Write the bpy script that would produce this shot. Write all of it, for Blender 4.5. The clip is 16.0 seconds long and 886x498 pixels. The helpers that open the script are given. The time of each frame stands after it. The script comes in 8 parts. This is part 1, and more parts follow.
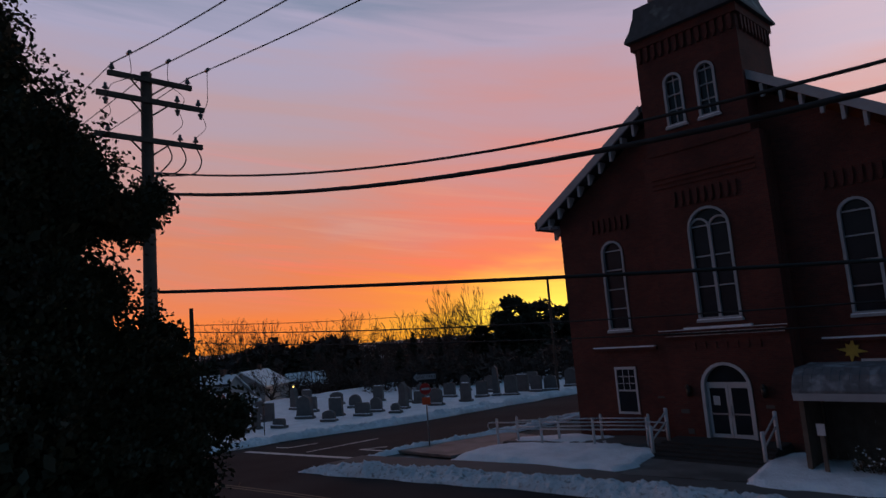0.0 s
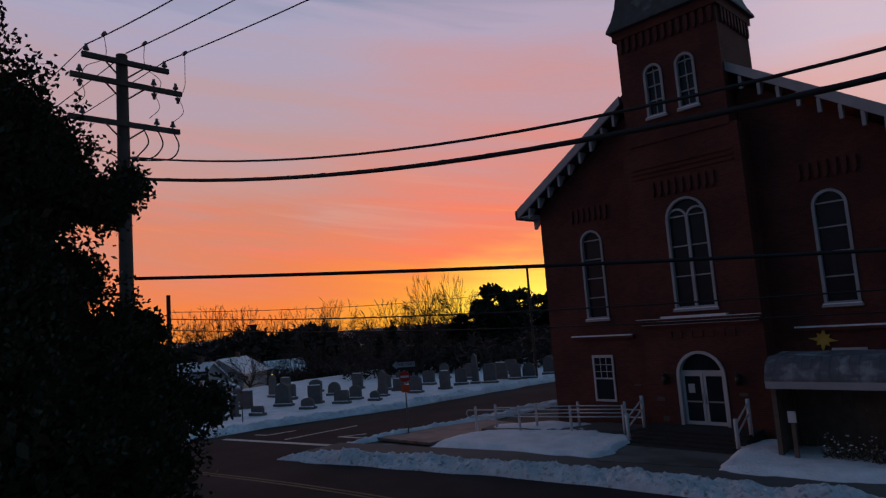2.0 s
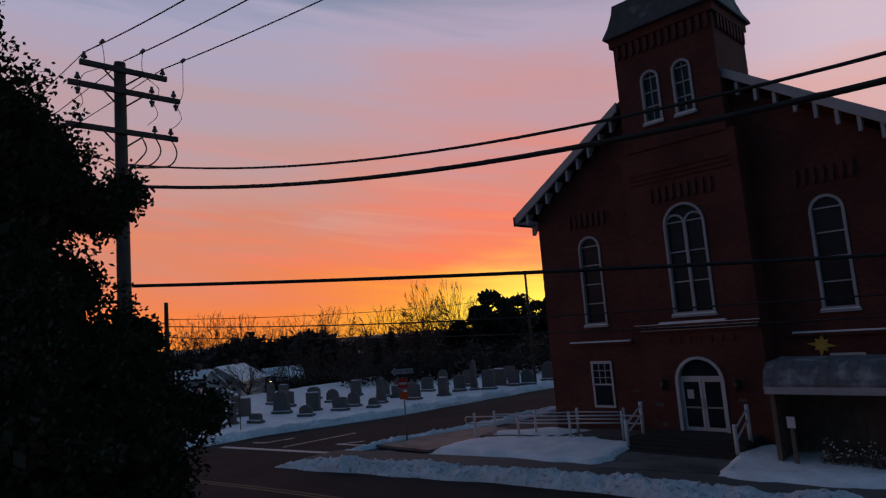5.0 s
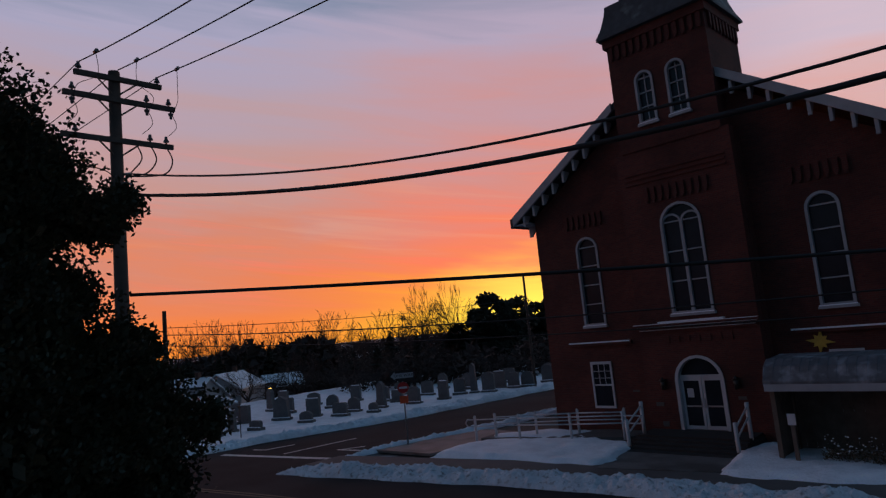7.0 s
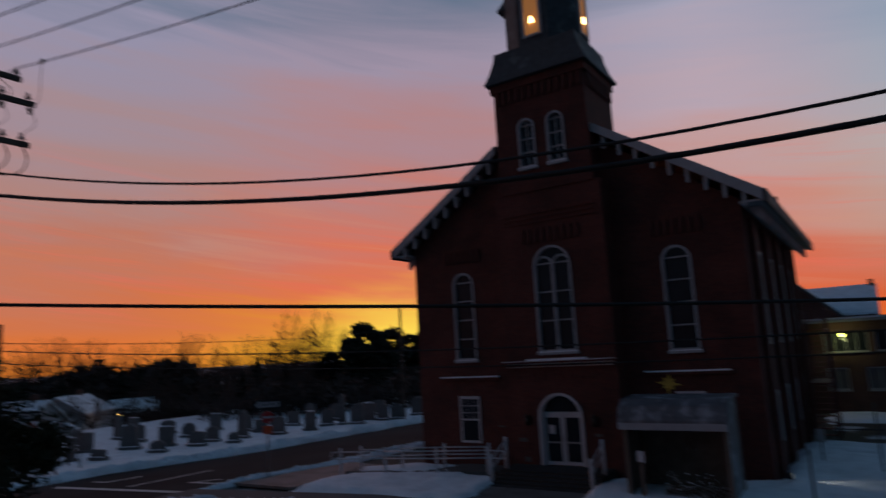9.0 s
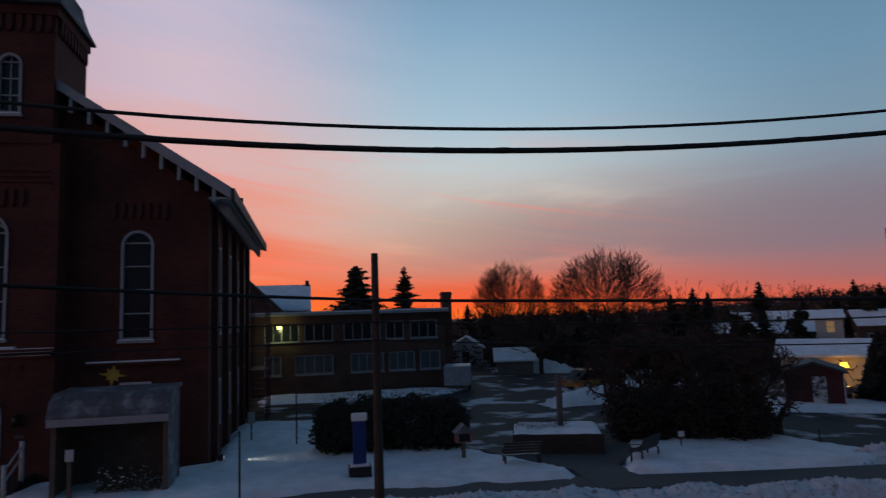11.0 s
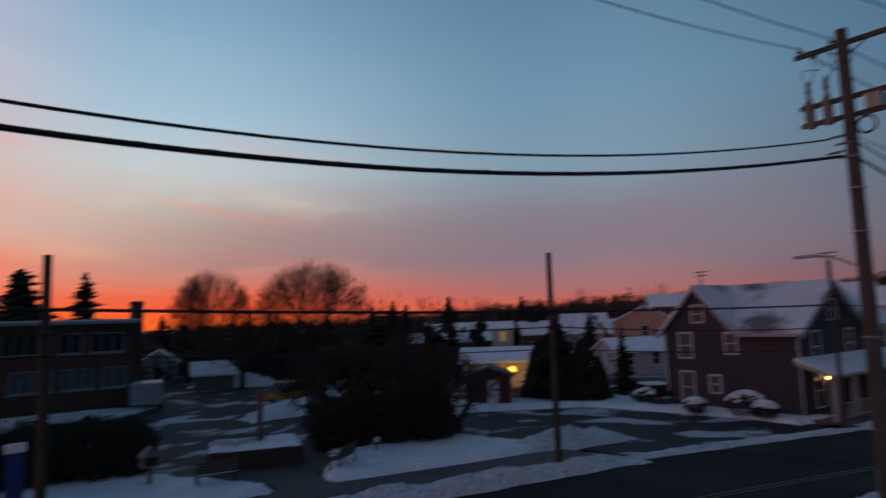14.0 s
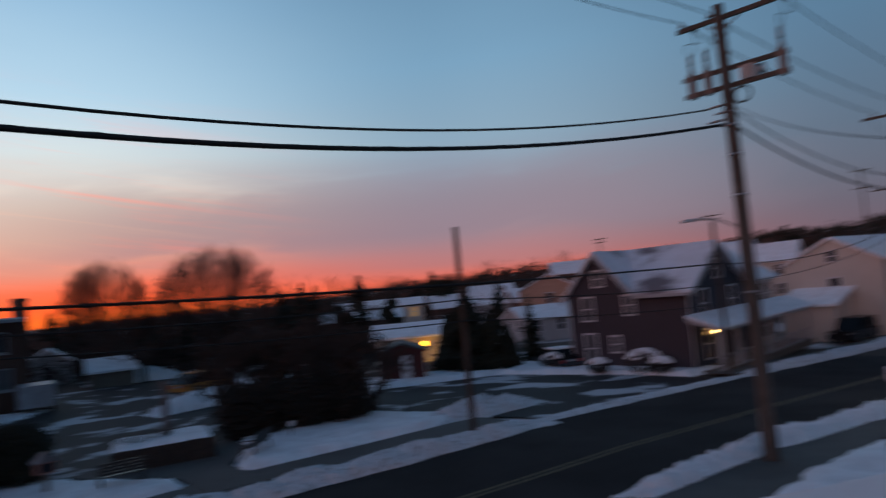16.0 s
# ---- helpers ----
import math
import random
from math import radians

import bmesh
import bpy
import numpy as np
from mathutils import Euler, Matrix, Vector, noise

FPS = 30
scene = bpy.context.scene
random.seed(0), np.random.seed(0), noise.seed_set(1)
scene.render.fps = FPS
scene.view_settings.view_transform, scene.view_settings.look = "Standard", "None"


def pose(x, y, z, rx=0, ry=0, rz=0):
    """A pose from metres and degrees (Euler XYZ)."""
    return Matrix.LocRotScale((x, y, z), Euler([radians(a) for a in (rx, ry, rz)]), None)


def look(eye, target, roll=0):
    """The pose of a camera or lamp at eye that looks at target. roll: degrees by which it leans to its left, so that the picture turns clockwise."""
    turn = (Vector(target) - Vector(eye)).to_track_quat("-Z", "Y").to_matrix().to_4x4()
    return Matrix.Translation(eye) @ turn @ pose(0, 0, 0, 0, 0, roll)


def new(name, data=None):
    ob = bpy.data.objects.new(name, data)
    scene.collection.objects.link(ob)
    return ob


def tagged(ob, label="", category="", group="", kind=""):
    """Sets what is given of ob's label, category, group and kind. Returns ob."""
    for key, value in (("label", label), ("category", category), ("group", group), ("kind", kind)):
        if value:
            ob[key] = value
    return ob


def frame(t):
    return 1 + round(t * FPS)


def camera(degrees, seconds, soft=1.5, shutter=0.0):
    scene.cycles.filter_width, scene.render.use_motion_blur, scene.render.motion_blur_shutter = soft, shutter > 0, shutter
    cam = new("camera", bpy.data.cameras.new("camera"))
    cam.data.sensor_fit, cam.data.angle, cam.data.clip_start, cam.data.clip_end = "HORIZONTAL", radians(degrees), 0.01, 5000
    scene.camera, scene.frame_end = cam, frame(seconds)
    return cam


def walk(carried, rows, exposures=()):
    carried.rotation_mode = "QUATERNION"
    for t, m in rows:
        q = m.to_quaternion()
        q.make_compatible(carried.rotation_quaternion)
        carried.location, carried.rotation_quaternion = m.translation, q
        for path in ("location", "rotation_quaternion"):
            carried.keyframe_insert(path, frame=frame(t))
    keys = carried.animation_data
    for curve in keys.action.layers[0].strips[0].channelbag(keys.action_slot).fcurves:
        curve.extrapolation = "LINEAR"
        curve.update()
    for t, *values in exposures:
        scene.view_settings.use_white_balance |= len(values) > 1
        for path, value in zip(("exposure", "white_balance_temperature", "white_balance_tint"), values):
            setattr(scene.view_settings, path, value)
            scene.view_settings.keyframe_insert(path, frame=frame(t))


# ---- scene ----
cam = camera(68.69, 16.0, soft=1.3, shutter=0.5)
EYE = (0.0, 0.0, 5.3)
PATH = [
    (0.0, pose(*EYE, 97.52, 4.57, 47.13)),
    (0.5, pose(*EYE, 96.08, 5.05, 45.75)),
    (1.0, pose(*EYE, 96.47, 5.02, 44.90)),
    (1.5, pose(*EYE, 96.46, 3.82, 45.75)),
    (2.0, pose(*EYE, 96.34, 4.34, 45.34)),
    (2.5, pose(*EYE, 96.81, 3.97, 45.63)),
    (3.0, pose(*EYE, 97.50, 4.00, 45.67)),
    (3.5, pose(*EYE, 97.27, 4.72, 45.43)),
    (4.0, pose(*EYE, 97.10, 4.42, 45.23)),
    (6.5, pose(*EYE, 96.70, 5.12, 45.01)),
    (7.0, pose(*EYE, 97.18, 5.58, 45.11)),
    (7.5, pose(*EYE, 96.87, 5.45, 44.74)),
    (8.0, pose(*EYE, 96.70, 5.33, 44.27)),
    (8.5, pose(*EYE, 100.19, 4.36, 42.92)),
    (9.0, pose(*EYE, 99.03, 3.17, 34.02)),
    (9.3, pose(*EYE, 97.35, 2.85, 26.70)),
    (9.5, pose(*EYE, 96.81, 2.26, 22.68)),
    (10.0, pose(*EYE, 96.26, 1.90, 10.56)),
    (10.2, pose(*EYE, 96.86, 1.89, 3.28)),
    (10.6, pose(*EYE, 96.60, 1.90, -6.60)),
    (11.1, pose(*EYE, 95.90, 1.85, -12.20)),
    (11.7, pose(*EYE, 95.00, 1.82, -14.80)),
    (12.3, pose(*EYE, 94.49, 1.81, -15.13)),
    (12.5, pose(*EYE, 94.32, 1.69, -15.33)),
    (12.9, pose(*EYE, 94.66, 1.86, -17.08)),
    (13.0, pose(*EYE, 94.97, 1.84, -18.23)),
    (13.5, pose(*EYE, 94.95, 2.14, -25.49)),
    (14.0, pose(*EYE, 96.22, 1.90, -36.88)),
    (14.5, pose(*EYE, 98.00, 2.91, -50.68)),
    (14.7, pose(*EYE, 96.79, 2.03, -54.99)),
    (15.0, pose(*EYE, 96.20, 1.79, -60.28)),
    (15.3, pose(*EYE, 95.39, 0.93, -63.78)),
    (15.5, pose(*EYE, 95.08, 1.08, -63.72)),
    (15.7, pose(*EYE, 94.62, 1.75, -60.05)),
    (15.9, pose(*EYE, 93.75, 4.35, -49.6)),
    (16.0, pose(*EYE, 93.67, 5.22, -44.78)),
]
EXPOSURES = [(0.0, 0.08), (7.2, 0.08), (7.6, -0.3), (9.0, -0.35), (9.4, 0.0), (9.7, 0.1), (10.2, 0.1), (12.3, 0.0), (13.3, 0.0), (14.0, 0.1), (14.6, 0.22), (15.0, 0.4), (15.5, 0.55), (15.7, 0.5), (16.0, 0.45)]
walk(cam, PATH, EXPOSURES)

# ---- sky at dusk: warm where the sun went down, blue overhead, dim in the east ----
SUN_AZ = 37.0
world = bpy.data.worlds.new("dusk_sky")
scene.world = world
world.use_nodes = True
wt = world.node_tree
wt.nodes.clear()


def wnode(kind, **inputs):
    n = wt.nodes.new(kind)
    for key, value in inputs.items():
        sock = n.inputs[int(key[1:])] if key[0] == "i" and key[1:].isdigit() else n.inputs[key]
        if isinstance(value, bpy.types.NodeSocket):
            wt.links.new(value, sock)
        else:
            sock.default_value = value
    return n


def wmath(op, a, b=0.0, c=0.0, clamp=False):
    n = wnode("ShaderNodeMath", i0=a, i1=b, i2=c)
    n.operation, n.use_clamp = op, clamp
    return n.outputs[0]


def srgb(r, g, b):
    return tuple(((v / 255 + 0.055) / 1.055) ** 2.4 if v > 10 else v / 255 / 12.92 for v in (r, g, b)) + (1.0,)


def wramp(fac, stops):
    n = wnode("ShaderNodeValToRGB", Fac=fac)
    els = n.color_ramp.elements
    n.color_ramp.interpolation = "LINEAR"
    els[0].position, els[0].color = stops[0][0], srgb(*stops[0][1])
    els[1].position, els[1].color = stops[-1][0], srgb(*stops[-1][1])
    for pos, col in stops[1:-1]:
        els.new(pos).color = srgb(*col)
    return n.outputs["Color"]


def wmix(fac, a, b, mode="MIX"):
    n = wt.nodes.new("ShaderNodeMix")
    n.data_type, n.blend_type = "RGBA", mode
    for sock, value in ((n.inputs[0], fac), (n.inputs[6], a), (n.inputs[7], b)):
        if isinstance(value, bpy.types.NodeSocket):
            wt.links.new(value, sock)
        else:
            sock.default_value = value
    return n.outputs[2]


def wsmooth(value, lo, hi):
    n = wnode("ShaderNodeMapRange", i0=value, i1=lo, i2=hi)
    n.interpolation_type = "SMOOTHSTEP"
    return n.outputs[0]


coord = wt.nodes.new("ShaderNodeTexCoord").outputs["Generated"]
turn = wnode("ShaderNodeVectorRotate", Vector=coord, Angle=radians(-SUN_AZ))
turn.rotation_type = "Z_AXIS"
sep = wnode("ShaderNodeSeparateXYZ", Vector=turn.outputs[0])
sx, sy, sz = sep.outputs[0], sep.outputs[1], sep.outputs[2]
rel = wmath("MULTIPLY", wmath("ARCTAN2", sx, sy), 57.29578)      # degrees right of the sunset
off = wmath("ABSOLUTE", rel)
elev = wmath("MULTIPLY", wmath("ARCSINE", sz), 57.29578)
# thin cloud streaks, long and nearly level, slanting up to the left of the sunset
streak_map = wnode("ShaderNodeCombineXYZ", X=wmath("MULTIPLY", rel, 0.030), Y=wmath("ADD", wmath("MULTIPLY", elev, 0.26), wmath("MULTIPLY", rel, 0.030)))
streak = wnode("ShaderNodeTexNoise", Vector=streak_map.outputs[0], Scale=1.0, Detail=6.0, Roughness=0.55, Distortion=0.6).outputs["Fac"]
soft_map = wnode("ShaderNodeCombineXYZ", X=wmath("MULTIPLY", rel, 0.022), Y=wmath("ADD", wmath("MULTIPLY", elev, 0.10), wmath("MULTIPLY", rel, -0.006)), Z=7.0)
haze = wnode("ShaderNodeTexNoise", Vector=soft_map.outputs[0], Scale=1.0, Detail=3.0, Roughness=0.5).outputs["Fac"]
lift = wmath("MULTIPLY", wmath("SUBTRACT", streak, 0.5), 17.0)
lift = wmath("MULTIPLY", wmath("MULTIPLY", lift, wsmooth(elev, 0.5, 7.0)), wsmooth(rel, 55.0, 20.0))
lift = wmath("ADD", lift, wmath("MULTIPLY", wmath("SUBTRACT", haze, 0.5), 3.0))
warped = wmath("ADD", elev, lift)
fac = wmath("DIVIDE", warped, 60.0, clamp=True)

E60 = 1 / 60.0
HIGH = [(45 * E60, (54, 79, 105)), (1.0, (43, 69, 96))]
ramp_sun = wramp(fac, [(0, (255, 186, 40)), (1.5 * E60, (255, 190, 52)), (3.2 * E60, (254, 152, 62)), (5.5 * E60, (249, 132, 84)), (9 * E60, (238, 130, 106)),
                       (13 * E60, (214, 140, 130)), (18 * E60, (195, 149, 154)), (25 * E60, (176, 161, 183)), (34 * E60, (106, 126, 152))] + HIGH)
ramp_left = wramp(fac, [(0, (240, 138, 54)), (2 * E60, (242, 130, 64)), (5 * E60, (230, 130, 88)), (9 * E60, (210, 135, 114)), (14 * E60, (194, 148, 142)), (20 * E60, (181, 155, 164)),
                        (27 * E60, (166, 161, 187)), (34 * E60, (102, 126, 152))] + HIGH)
ramp_pink = wramp(fac, [(0, (255, 138, 40)), (2 * E60, (255, 114, 52)), (5 * E60, (242, 116, 84)), (9 * E60, (230, 146, 130)), (14 * E60, (216, 170, 167)), (20 * E60, (206, 183, 196)),
                        (27 * E60, (182, 180, 203)), (34 * E60, (116, 136, 164))] + HIGH)
ramp_mid = wramp(fac, [(0, (252, 106, 40)), (1.2 * E60, (246, 94, 48)), (2.5 * E60, (228, 102, 70)), (4.0 * E60, (216, 132, 108)), (6.5 * E60, (212, 168, 146)), (9 * E60, (206, 186, 171)),
                       (13 * E60, (190, 199, 201)), (18 * E60, (160, 188, 206)), (25 * E60, (129, 164, 191)), (34 * E60, (84, 117, 145))] + HIGH)
ramp_far = wramp(fac, [(0, (214, 92, 62)), (1.2 * E60, (200, 97, 80)), (2.4 * E60, (164, 106, 106)), (5 * E60, (142, 118, 126)), (8 * E60, (132, 130, 141)), (13 * E60, (123, 147, 165)),
                       (20 * E60, (107, 142, 168)), (30 * E60, (84, 118, 146))] + HIGH)
ramp_dim = wramp(fac, [(0, (108, 80, 88)), (3 * E60, (96, 86, 98)), (6 * E60, (88, 92, 106)), (10 * E60, (83, 99, 117)), (18 * E60, (78, 108, 133)), (28 * E60, (69, 99, 125))] + HIGH)
ramp_east = wramp(fac, [(0, (22, 32, 42)), (10 * E60, (28, 40, 52)), (25 * E60, (34, 50, 66))] + HIGH)
sky = wmix(wsmooth(rel, -4.0, -24.0), ramp_sun, ramp_left)
sky = wmix(wsmooth(rel, 6.0, 28.0), sky, ramp_pink)
sky = wmix(wsmooth(rel, 26.0, 50.0), sky, ramp_mid)
sky = wmix(wsmooth(rel, 50.0, 84.0), sky, ramp_far)
sky = wmix(wsmooth(off, 86.0, 118.0), sky, ramp_dim)
sky = wmix(wsmooth(off, 135.0, 172.0), sky, ramp_east)
# a grey-mauve veil of cloud low in the north-west
veil_map = wnode("ShaderNodeCombineXYZ", X=wmath("MULTIPLY", rel, 0.045), Y=wmath("ADD", wmath("MULTIPLY", elev, 0.22), wmath("MULTIPLY", rel, -0.012)), Z=3.0)
veil = wsmooth(wnode("ShaderNodeTexNoise", Vector=veil_map.outputs[0], Scale=1.0, Detail=4.0, Roughness=0.5, Distortion=0.4).outputs["Fac"], 0.30, 0.54)
veil = wmath("MULTIPLY", veil, wmath("MULTIPLY", wsmooth(elev, 2.6, 5.5), wsmooth(elev, 14.0, 7.0)))
veil = wmath("MULTIPLY", veil, wmath("MULTIPLY", wsmooth(rel, 34.0, 62.0), wsmooth(rel, 120.0, 90.0)))
sky = wmix(wmath("MULTIPLY", veil, 0.62), sky, srgb(126, 112, 124))
# fine streaks fanning out of the glow: salmon and pale cream
fan_map = wnode("ShaderNodeCombineXYZ", X=wmath("MULTIPLY", rel, 0.04), Y=wmath("ADD", wmath("MULTIPLY", elev, 0.75), wmath("MULTIPLY", rel, 0.11)), Z=11.0)
fan = wnode("ShaderNodeTexNoise", Vector=fan_map.outputs[0], Scale=1.0, Detail=6.0, Roughness=0.6, Distortion=0.5).outputs["Fac"]
fan_mask = wmath("MULTIPLY", wmath("MULTIPLY", wsmooth(elev, 1.5, 5.0), wsmooth(elev, 20.0, 9.0)), wmath("MULTIPLY", wsmooth(rel, -50.0, -20.0), wsmooth(rel, 75.0, 40.0)))
sky = wmix(wmath("MULTIPLY", wmath("MULTIPLY", wsmooth(fan, 0.52, 0.72), fan_mask), 0.55), sky, srgb(255, 122, 96))
sky = wmix(wmath("MULTIPLY", wmath("MULTIPLY", wsmooth(fan, 0.48, 0.30), fan_mask), 0.2), sky, srgb(234, 170, 140))
glow_x, glow_y = wmath("DIVIDE", rel, 10.0), wmath("DIVIDE", wmath("SUBTRACT", warped, 1.5), 5.5)
glow_d = wmath("SQRT", wmath("ADD", wmath("MULTIPLY", glow_x, glow_x), wmath("MULTIPLY", glow_y, glow_y)))
sky = wmix(wmath("MULTIPLY", wsmooth(glow_d, 1.15, 0.0), 0.8), sky, tuple(1.35 * v for v in srgb(255, 222, 88)[:3]) + (1.0,))
below = wmix(wsmooth(elev, -3.0, -0.5), (0.03, 0.03, 0.035, 1.0), sky)
SKY_STRENGTH = 1.0
wnode("ShaderNodeOutputWorld", Surface=wnode("ShaderNodeBackground", Color=below, Strength=SKY_STRENGTH).outputs[0])


# ---- materials ----
def material(name, base, rough=0.8, vary=0.25, scale=3.0, bump=0.3, fine=40.0, metal=0.0, second=None, second_scale=0.6, second_cut=(0.5, 0.65), spec=0.5, relief=0.02):
    """A surface with coarse and fine variation of its colour, and relief."""
    m = bpy.data.materials.new(name)
    m.use_nodes = True
    nt = m.node_tree
    p = nt.nodes["Principled BSDF"]
    p.inputs["Roughness"].default_value, p.inputs["Metallic"].default_value = rough, metal
    p.inputs["Specular IOR Level"].default_value = spec
    tc = nt.nodes.new("ShaderNodeTexCoord").outputs["Object"]
    coarse = nt.nodes.new("ShaderNodeTexNoise")
    grain = nt.nodes.new("ShaderNodeTexNoise")
    for n, s in ((coarse, scale), (grain, fine)):
        nt.links.new(tc, n.inputs["Vector"])
        n.inputs["Scale"].default_value, n.inputs["Detail"].default_value = s, 4.0
    mixed = nt.nodes.new("ShaderNodeMath")
    mixed.operation = "MULTIPLY_ADD"
    nt.links.new(grain.outputs["Fac"], mixed.inputs[0])
    mixed.inputs[1].default_value = 0.4
    nt.links.new(coarse.outputs["Fac"], mixed.inputs[2])
    ramp = nt.nodes.new("ShaderNodeMapRange")
    nt.links.new(mixed.outputs[0], ramp.inputs[0])
    ramp.inputs[1].default_value, ramp.inputs[2].default_value = 0.4, 1.0
    ramp.inputs[3].default_value, ramp.inputs[4].default_value = 1 - vary, 1 + vary
    tint = nt.nodes.new("ShaderNodeVectorMath")
    tint.operation = "SCALE"
    tint.inputs[0].default_value = base
    nt.links.new(ramp.outputs[0], tint.inputs["Scale"])
    colour = tint.outputs[0]
    if second:
        patch = nt.nodes.new("ShaderNodeTexNoise")
        nt.links.new(tc, patch.inputs["Vector"])
        patch.inputs["Scale"].default_value, patch.inputs["Detail"].default_value = second_scale, 6.0
        cut = nt.nodes.new("ShaderNodeMapRange")
        nt.links.new(patch.outputs["Fac"], cut.inputs[0])
        cut.inputs[1].default_value, cut.inputs[2].default_value = second_cut
        mix = nt.nodes.new("ShaderNodeMix")
        mix.data_type = "RGBA"
        nt.links.new(cut.outputs[0], mix.inputs[0])
        nt.links.new(colour, mix.inputs[6])
        mix.inputs[7].default_value = (*second, 1)
        colour = mix.outputs[2]
    nt.links.new(colour, p.inputs["Base Color"])
    if bump:
        b = nt.nodes.new("ShaderNodeBump")
        b.inputs["Strength"].default_value, b.inputs["Distance"].default_value = bump, relief
        nt.links.new(mixed.outputs[0], b.inputs["Height"])
        nt.links.new(b.outputs[0], p.inputs["Normal"])
    return m


def brick_material(name, one, two, mortar):
    """Courses of brick 0.21 x 0.075 m, on walls that run along x or y."""
    m = material(name, one, rough=0.85, bump=0)
    nt = m.node_tree
    p = nt.nodes["Principled BSDF"]
    tc = nt.nodes.new("ShaderNodeTexCoord").outputs["Object"]
    sep = nt.nodes.new("ShaderNodeSeparateXYZ")
    nt.links.new(tc, sep.inputs[0])
    along = nt.nodes.new("ShaderNodeMath")
    along.operation = "ADD"
    nt.links.new(sep.outputs[0], along.inputs[0])
    nt.links.new(sep.outputs[1], along.inputs[1])
    uv = nt.nodes.new("ShaderNodeCombineXYZ")
    nt.links.new(along.outputs[0], uv.inputs[0])
    nt.links.new(sep.outputs[2], uv.inputs[1])
    br = nt.nodes.new("ShaderNodeTexBrick")
    nt.links.new(uv.outputs[0], br.inputs["Vector"])
    br.inputs["Color1"].default_value, br.inputs["Color2"].default_value, br.inputs["Mortar"].default_value = (*one, 1), (*two, 1), (*mortar, 1)
    br.inputs["Scale"].default_value, br.inputs["Mortar Size"].default_value = 1.0, 0.006
    br.inputs["Brick Width"].default_value, br.inputs["Row Height"].default_value = 0.21, 0.075
    stain = nt.nodes.new("ShaderNodeTexNoise")
    nt.links.new(tc, stain.inputs["Vector"])
    stain.inputs["Scale"].default_value, stain.inputs["Detail"].default_value = 0.7, 7.0
    rng = nt.nodes.new("ShaderNodeMapRange")
    nt.links.new(stain.outputs["Fac"], rng.inputs[0])
    rng.inputs[1].default_value, rng.inputs[2].default_value, rng.inputs[3].default_value, rng.inputs[4].default_value = 0.3, 0.7, 0.65, 1.25
    sc = nt.nodes.new("ShaderNodeVectorMath")
    sc.operation = "SCALE"
    nt.links.new(br.outputs["Color"], sc.inputs[0])
    nt.links.new(rng.outputs[0], sc.inputs["Scale"])
    nt.links.new(sc.outputs[0], p.inputs["Base Color"])
    b = nt.nodes.new("ShaderNodeBump")
    b.inputs["Strength"].default_value, b.inputs["Distance"].default_value = 0.6, 0.008
    b.invert = True
    nt.links.new(br.outputs["Fac"], b.inputs["Height"])
    nt.links.new(b.outputs[0], p.inputs["Normal"])
    return m


def glow(name, colour, strength):
    m = bpy.data.materials.new(name)
    m.use_nodes = True
    p = m.node_tree.nodes["Principled BSDF"]
    p.inputs["Base Color"].default_value = (*colour, 1)
    p.inputs["Emission Color"].default_value = (*colour, 1)
    p.inputs["Emission Strength"].default_value = strength
    return m


def plain(name, base, rough=0.5, metal=0.0, spec=0.5):
    return material(name, base, rough=rough, vary=0.12, scale=2.0, bump=0.08, metal=metal, spec=spec)


SNOW = material("snow", (0.84, 0.88, 0.94), rough=0.75, vary=0.15, scale=1.6, bump=1.0, fine=13.0, spec=0.2, relief=0.12)
# Smoother and warmer than SNOW: pink sunset light is put into the colour.
ROOF_SNOW = material("smooth_pink_lit_roof_snow", (0.91, 0.88, 0.90), rough=0.7, vary=0.06, scale=1.2, bump=0.5, fine=9.0, spec=0.2, relief=0.02)
DIRTY_SNOW = material("dirty_snow", (0.66, 0.70, 0.76), rough=0.8, vary=0.18, scale=2.2, bump=1.0, fine=14.0, second=(0.26, 0.25, 0.25), second_scale=5.5, second_cut=(0.54, 0.72), spec=0.2, relief=0.13)
ASPHALT = material("asphalt", (0.026, 0.025, 0.027), spec=0.12, rough=0.92, vary=0.3, scale=0.5, bump=0.35, fine=60.0, second=(0.046, 0.044, 0.046), second_scale=0.18, second_cut=(0.45, 0.7))
LOT = material("lot_asphalt", (0.025, 0.025, 0.029), spec=0.25, rough=0.75, vary=0.3, scale=0.5, bump=0.3, fine=50.0, second=(0.46, 0.49, 0.54), second_scale=0.32, second_cut=(0.54, 0.60))
WET = material("wet_concrete", (0.17, 0.16, 0.155), rough=0.6, vary=0.25, scale=1.2, bump=0.2, second=(0.09, 0.084, 0.08), second_scale=0.7, spec=0.25)
CONCRETE = material("concrete", (0.095, 0.092, 0.090), rough=0.85, vary=0.2, scale=1.0, bump=0.3, second=(0.07, 0.066, 0.066), second_scale=0.5)
GROUND = material("winter_ground", (0.055, 0.045, 0.038), rough=0.95, vary=0.35, scale=0.1, bump=0.3, second=(0.62, 0.63, 0.68), second_scale=0.05, second_cut=(0.53, 0.58))
BRICK = brick_material("red_brick", (0.118, 0.026, 0.018), (0.078, 0.018, 0.014), (0.085, 0.046, 0.038))
BRICK_DARK = brick_material("dark_red_brick", (0.066, 0.020, 0.016), (0.048, 0.015, 0.012), (0.06, 0.04, 0.035))
BRICK_BROWN = brick_material("brown_brick", (0.12, 0.055, 0.040), (0.09, 0.042, 0.030), (0.12, 0.09, 0.08))
WHITE = material("white_paint", (0.52, 0.53, 0.56), rough=0.55, vary=0.1, scale=2.0, bump=0.1)
TRIM = material("weathered_trim", (0.34, 0.36, 0.39), rough=0.6, vary=0.2, scale=1.5, bump=0.2)
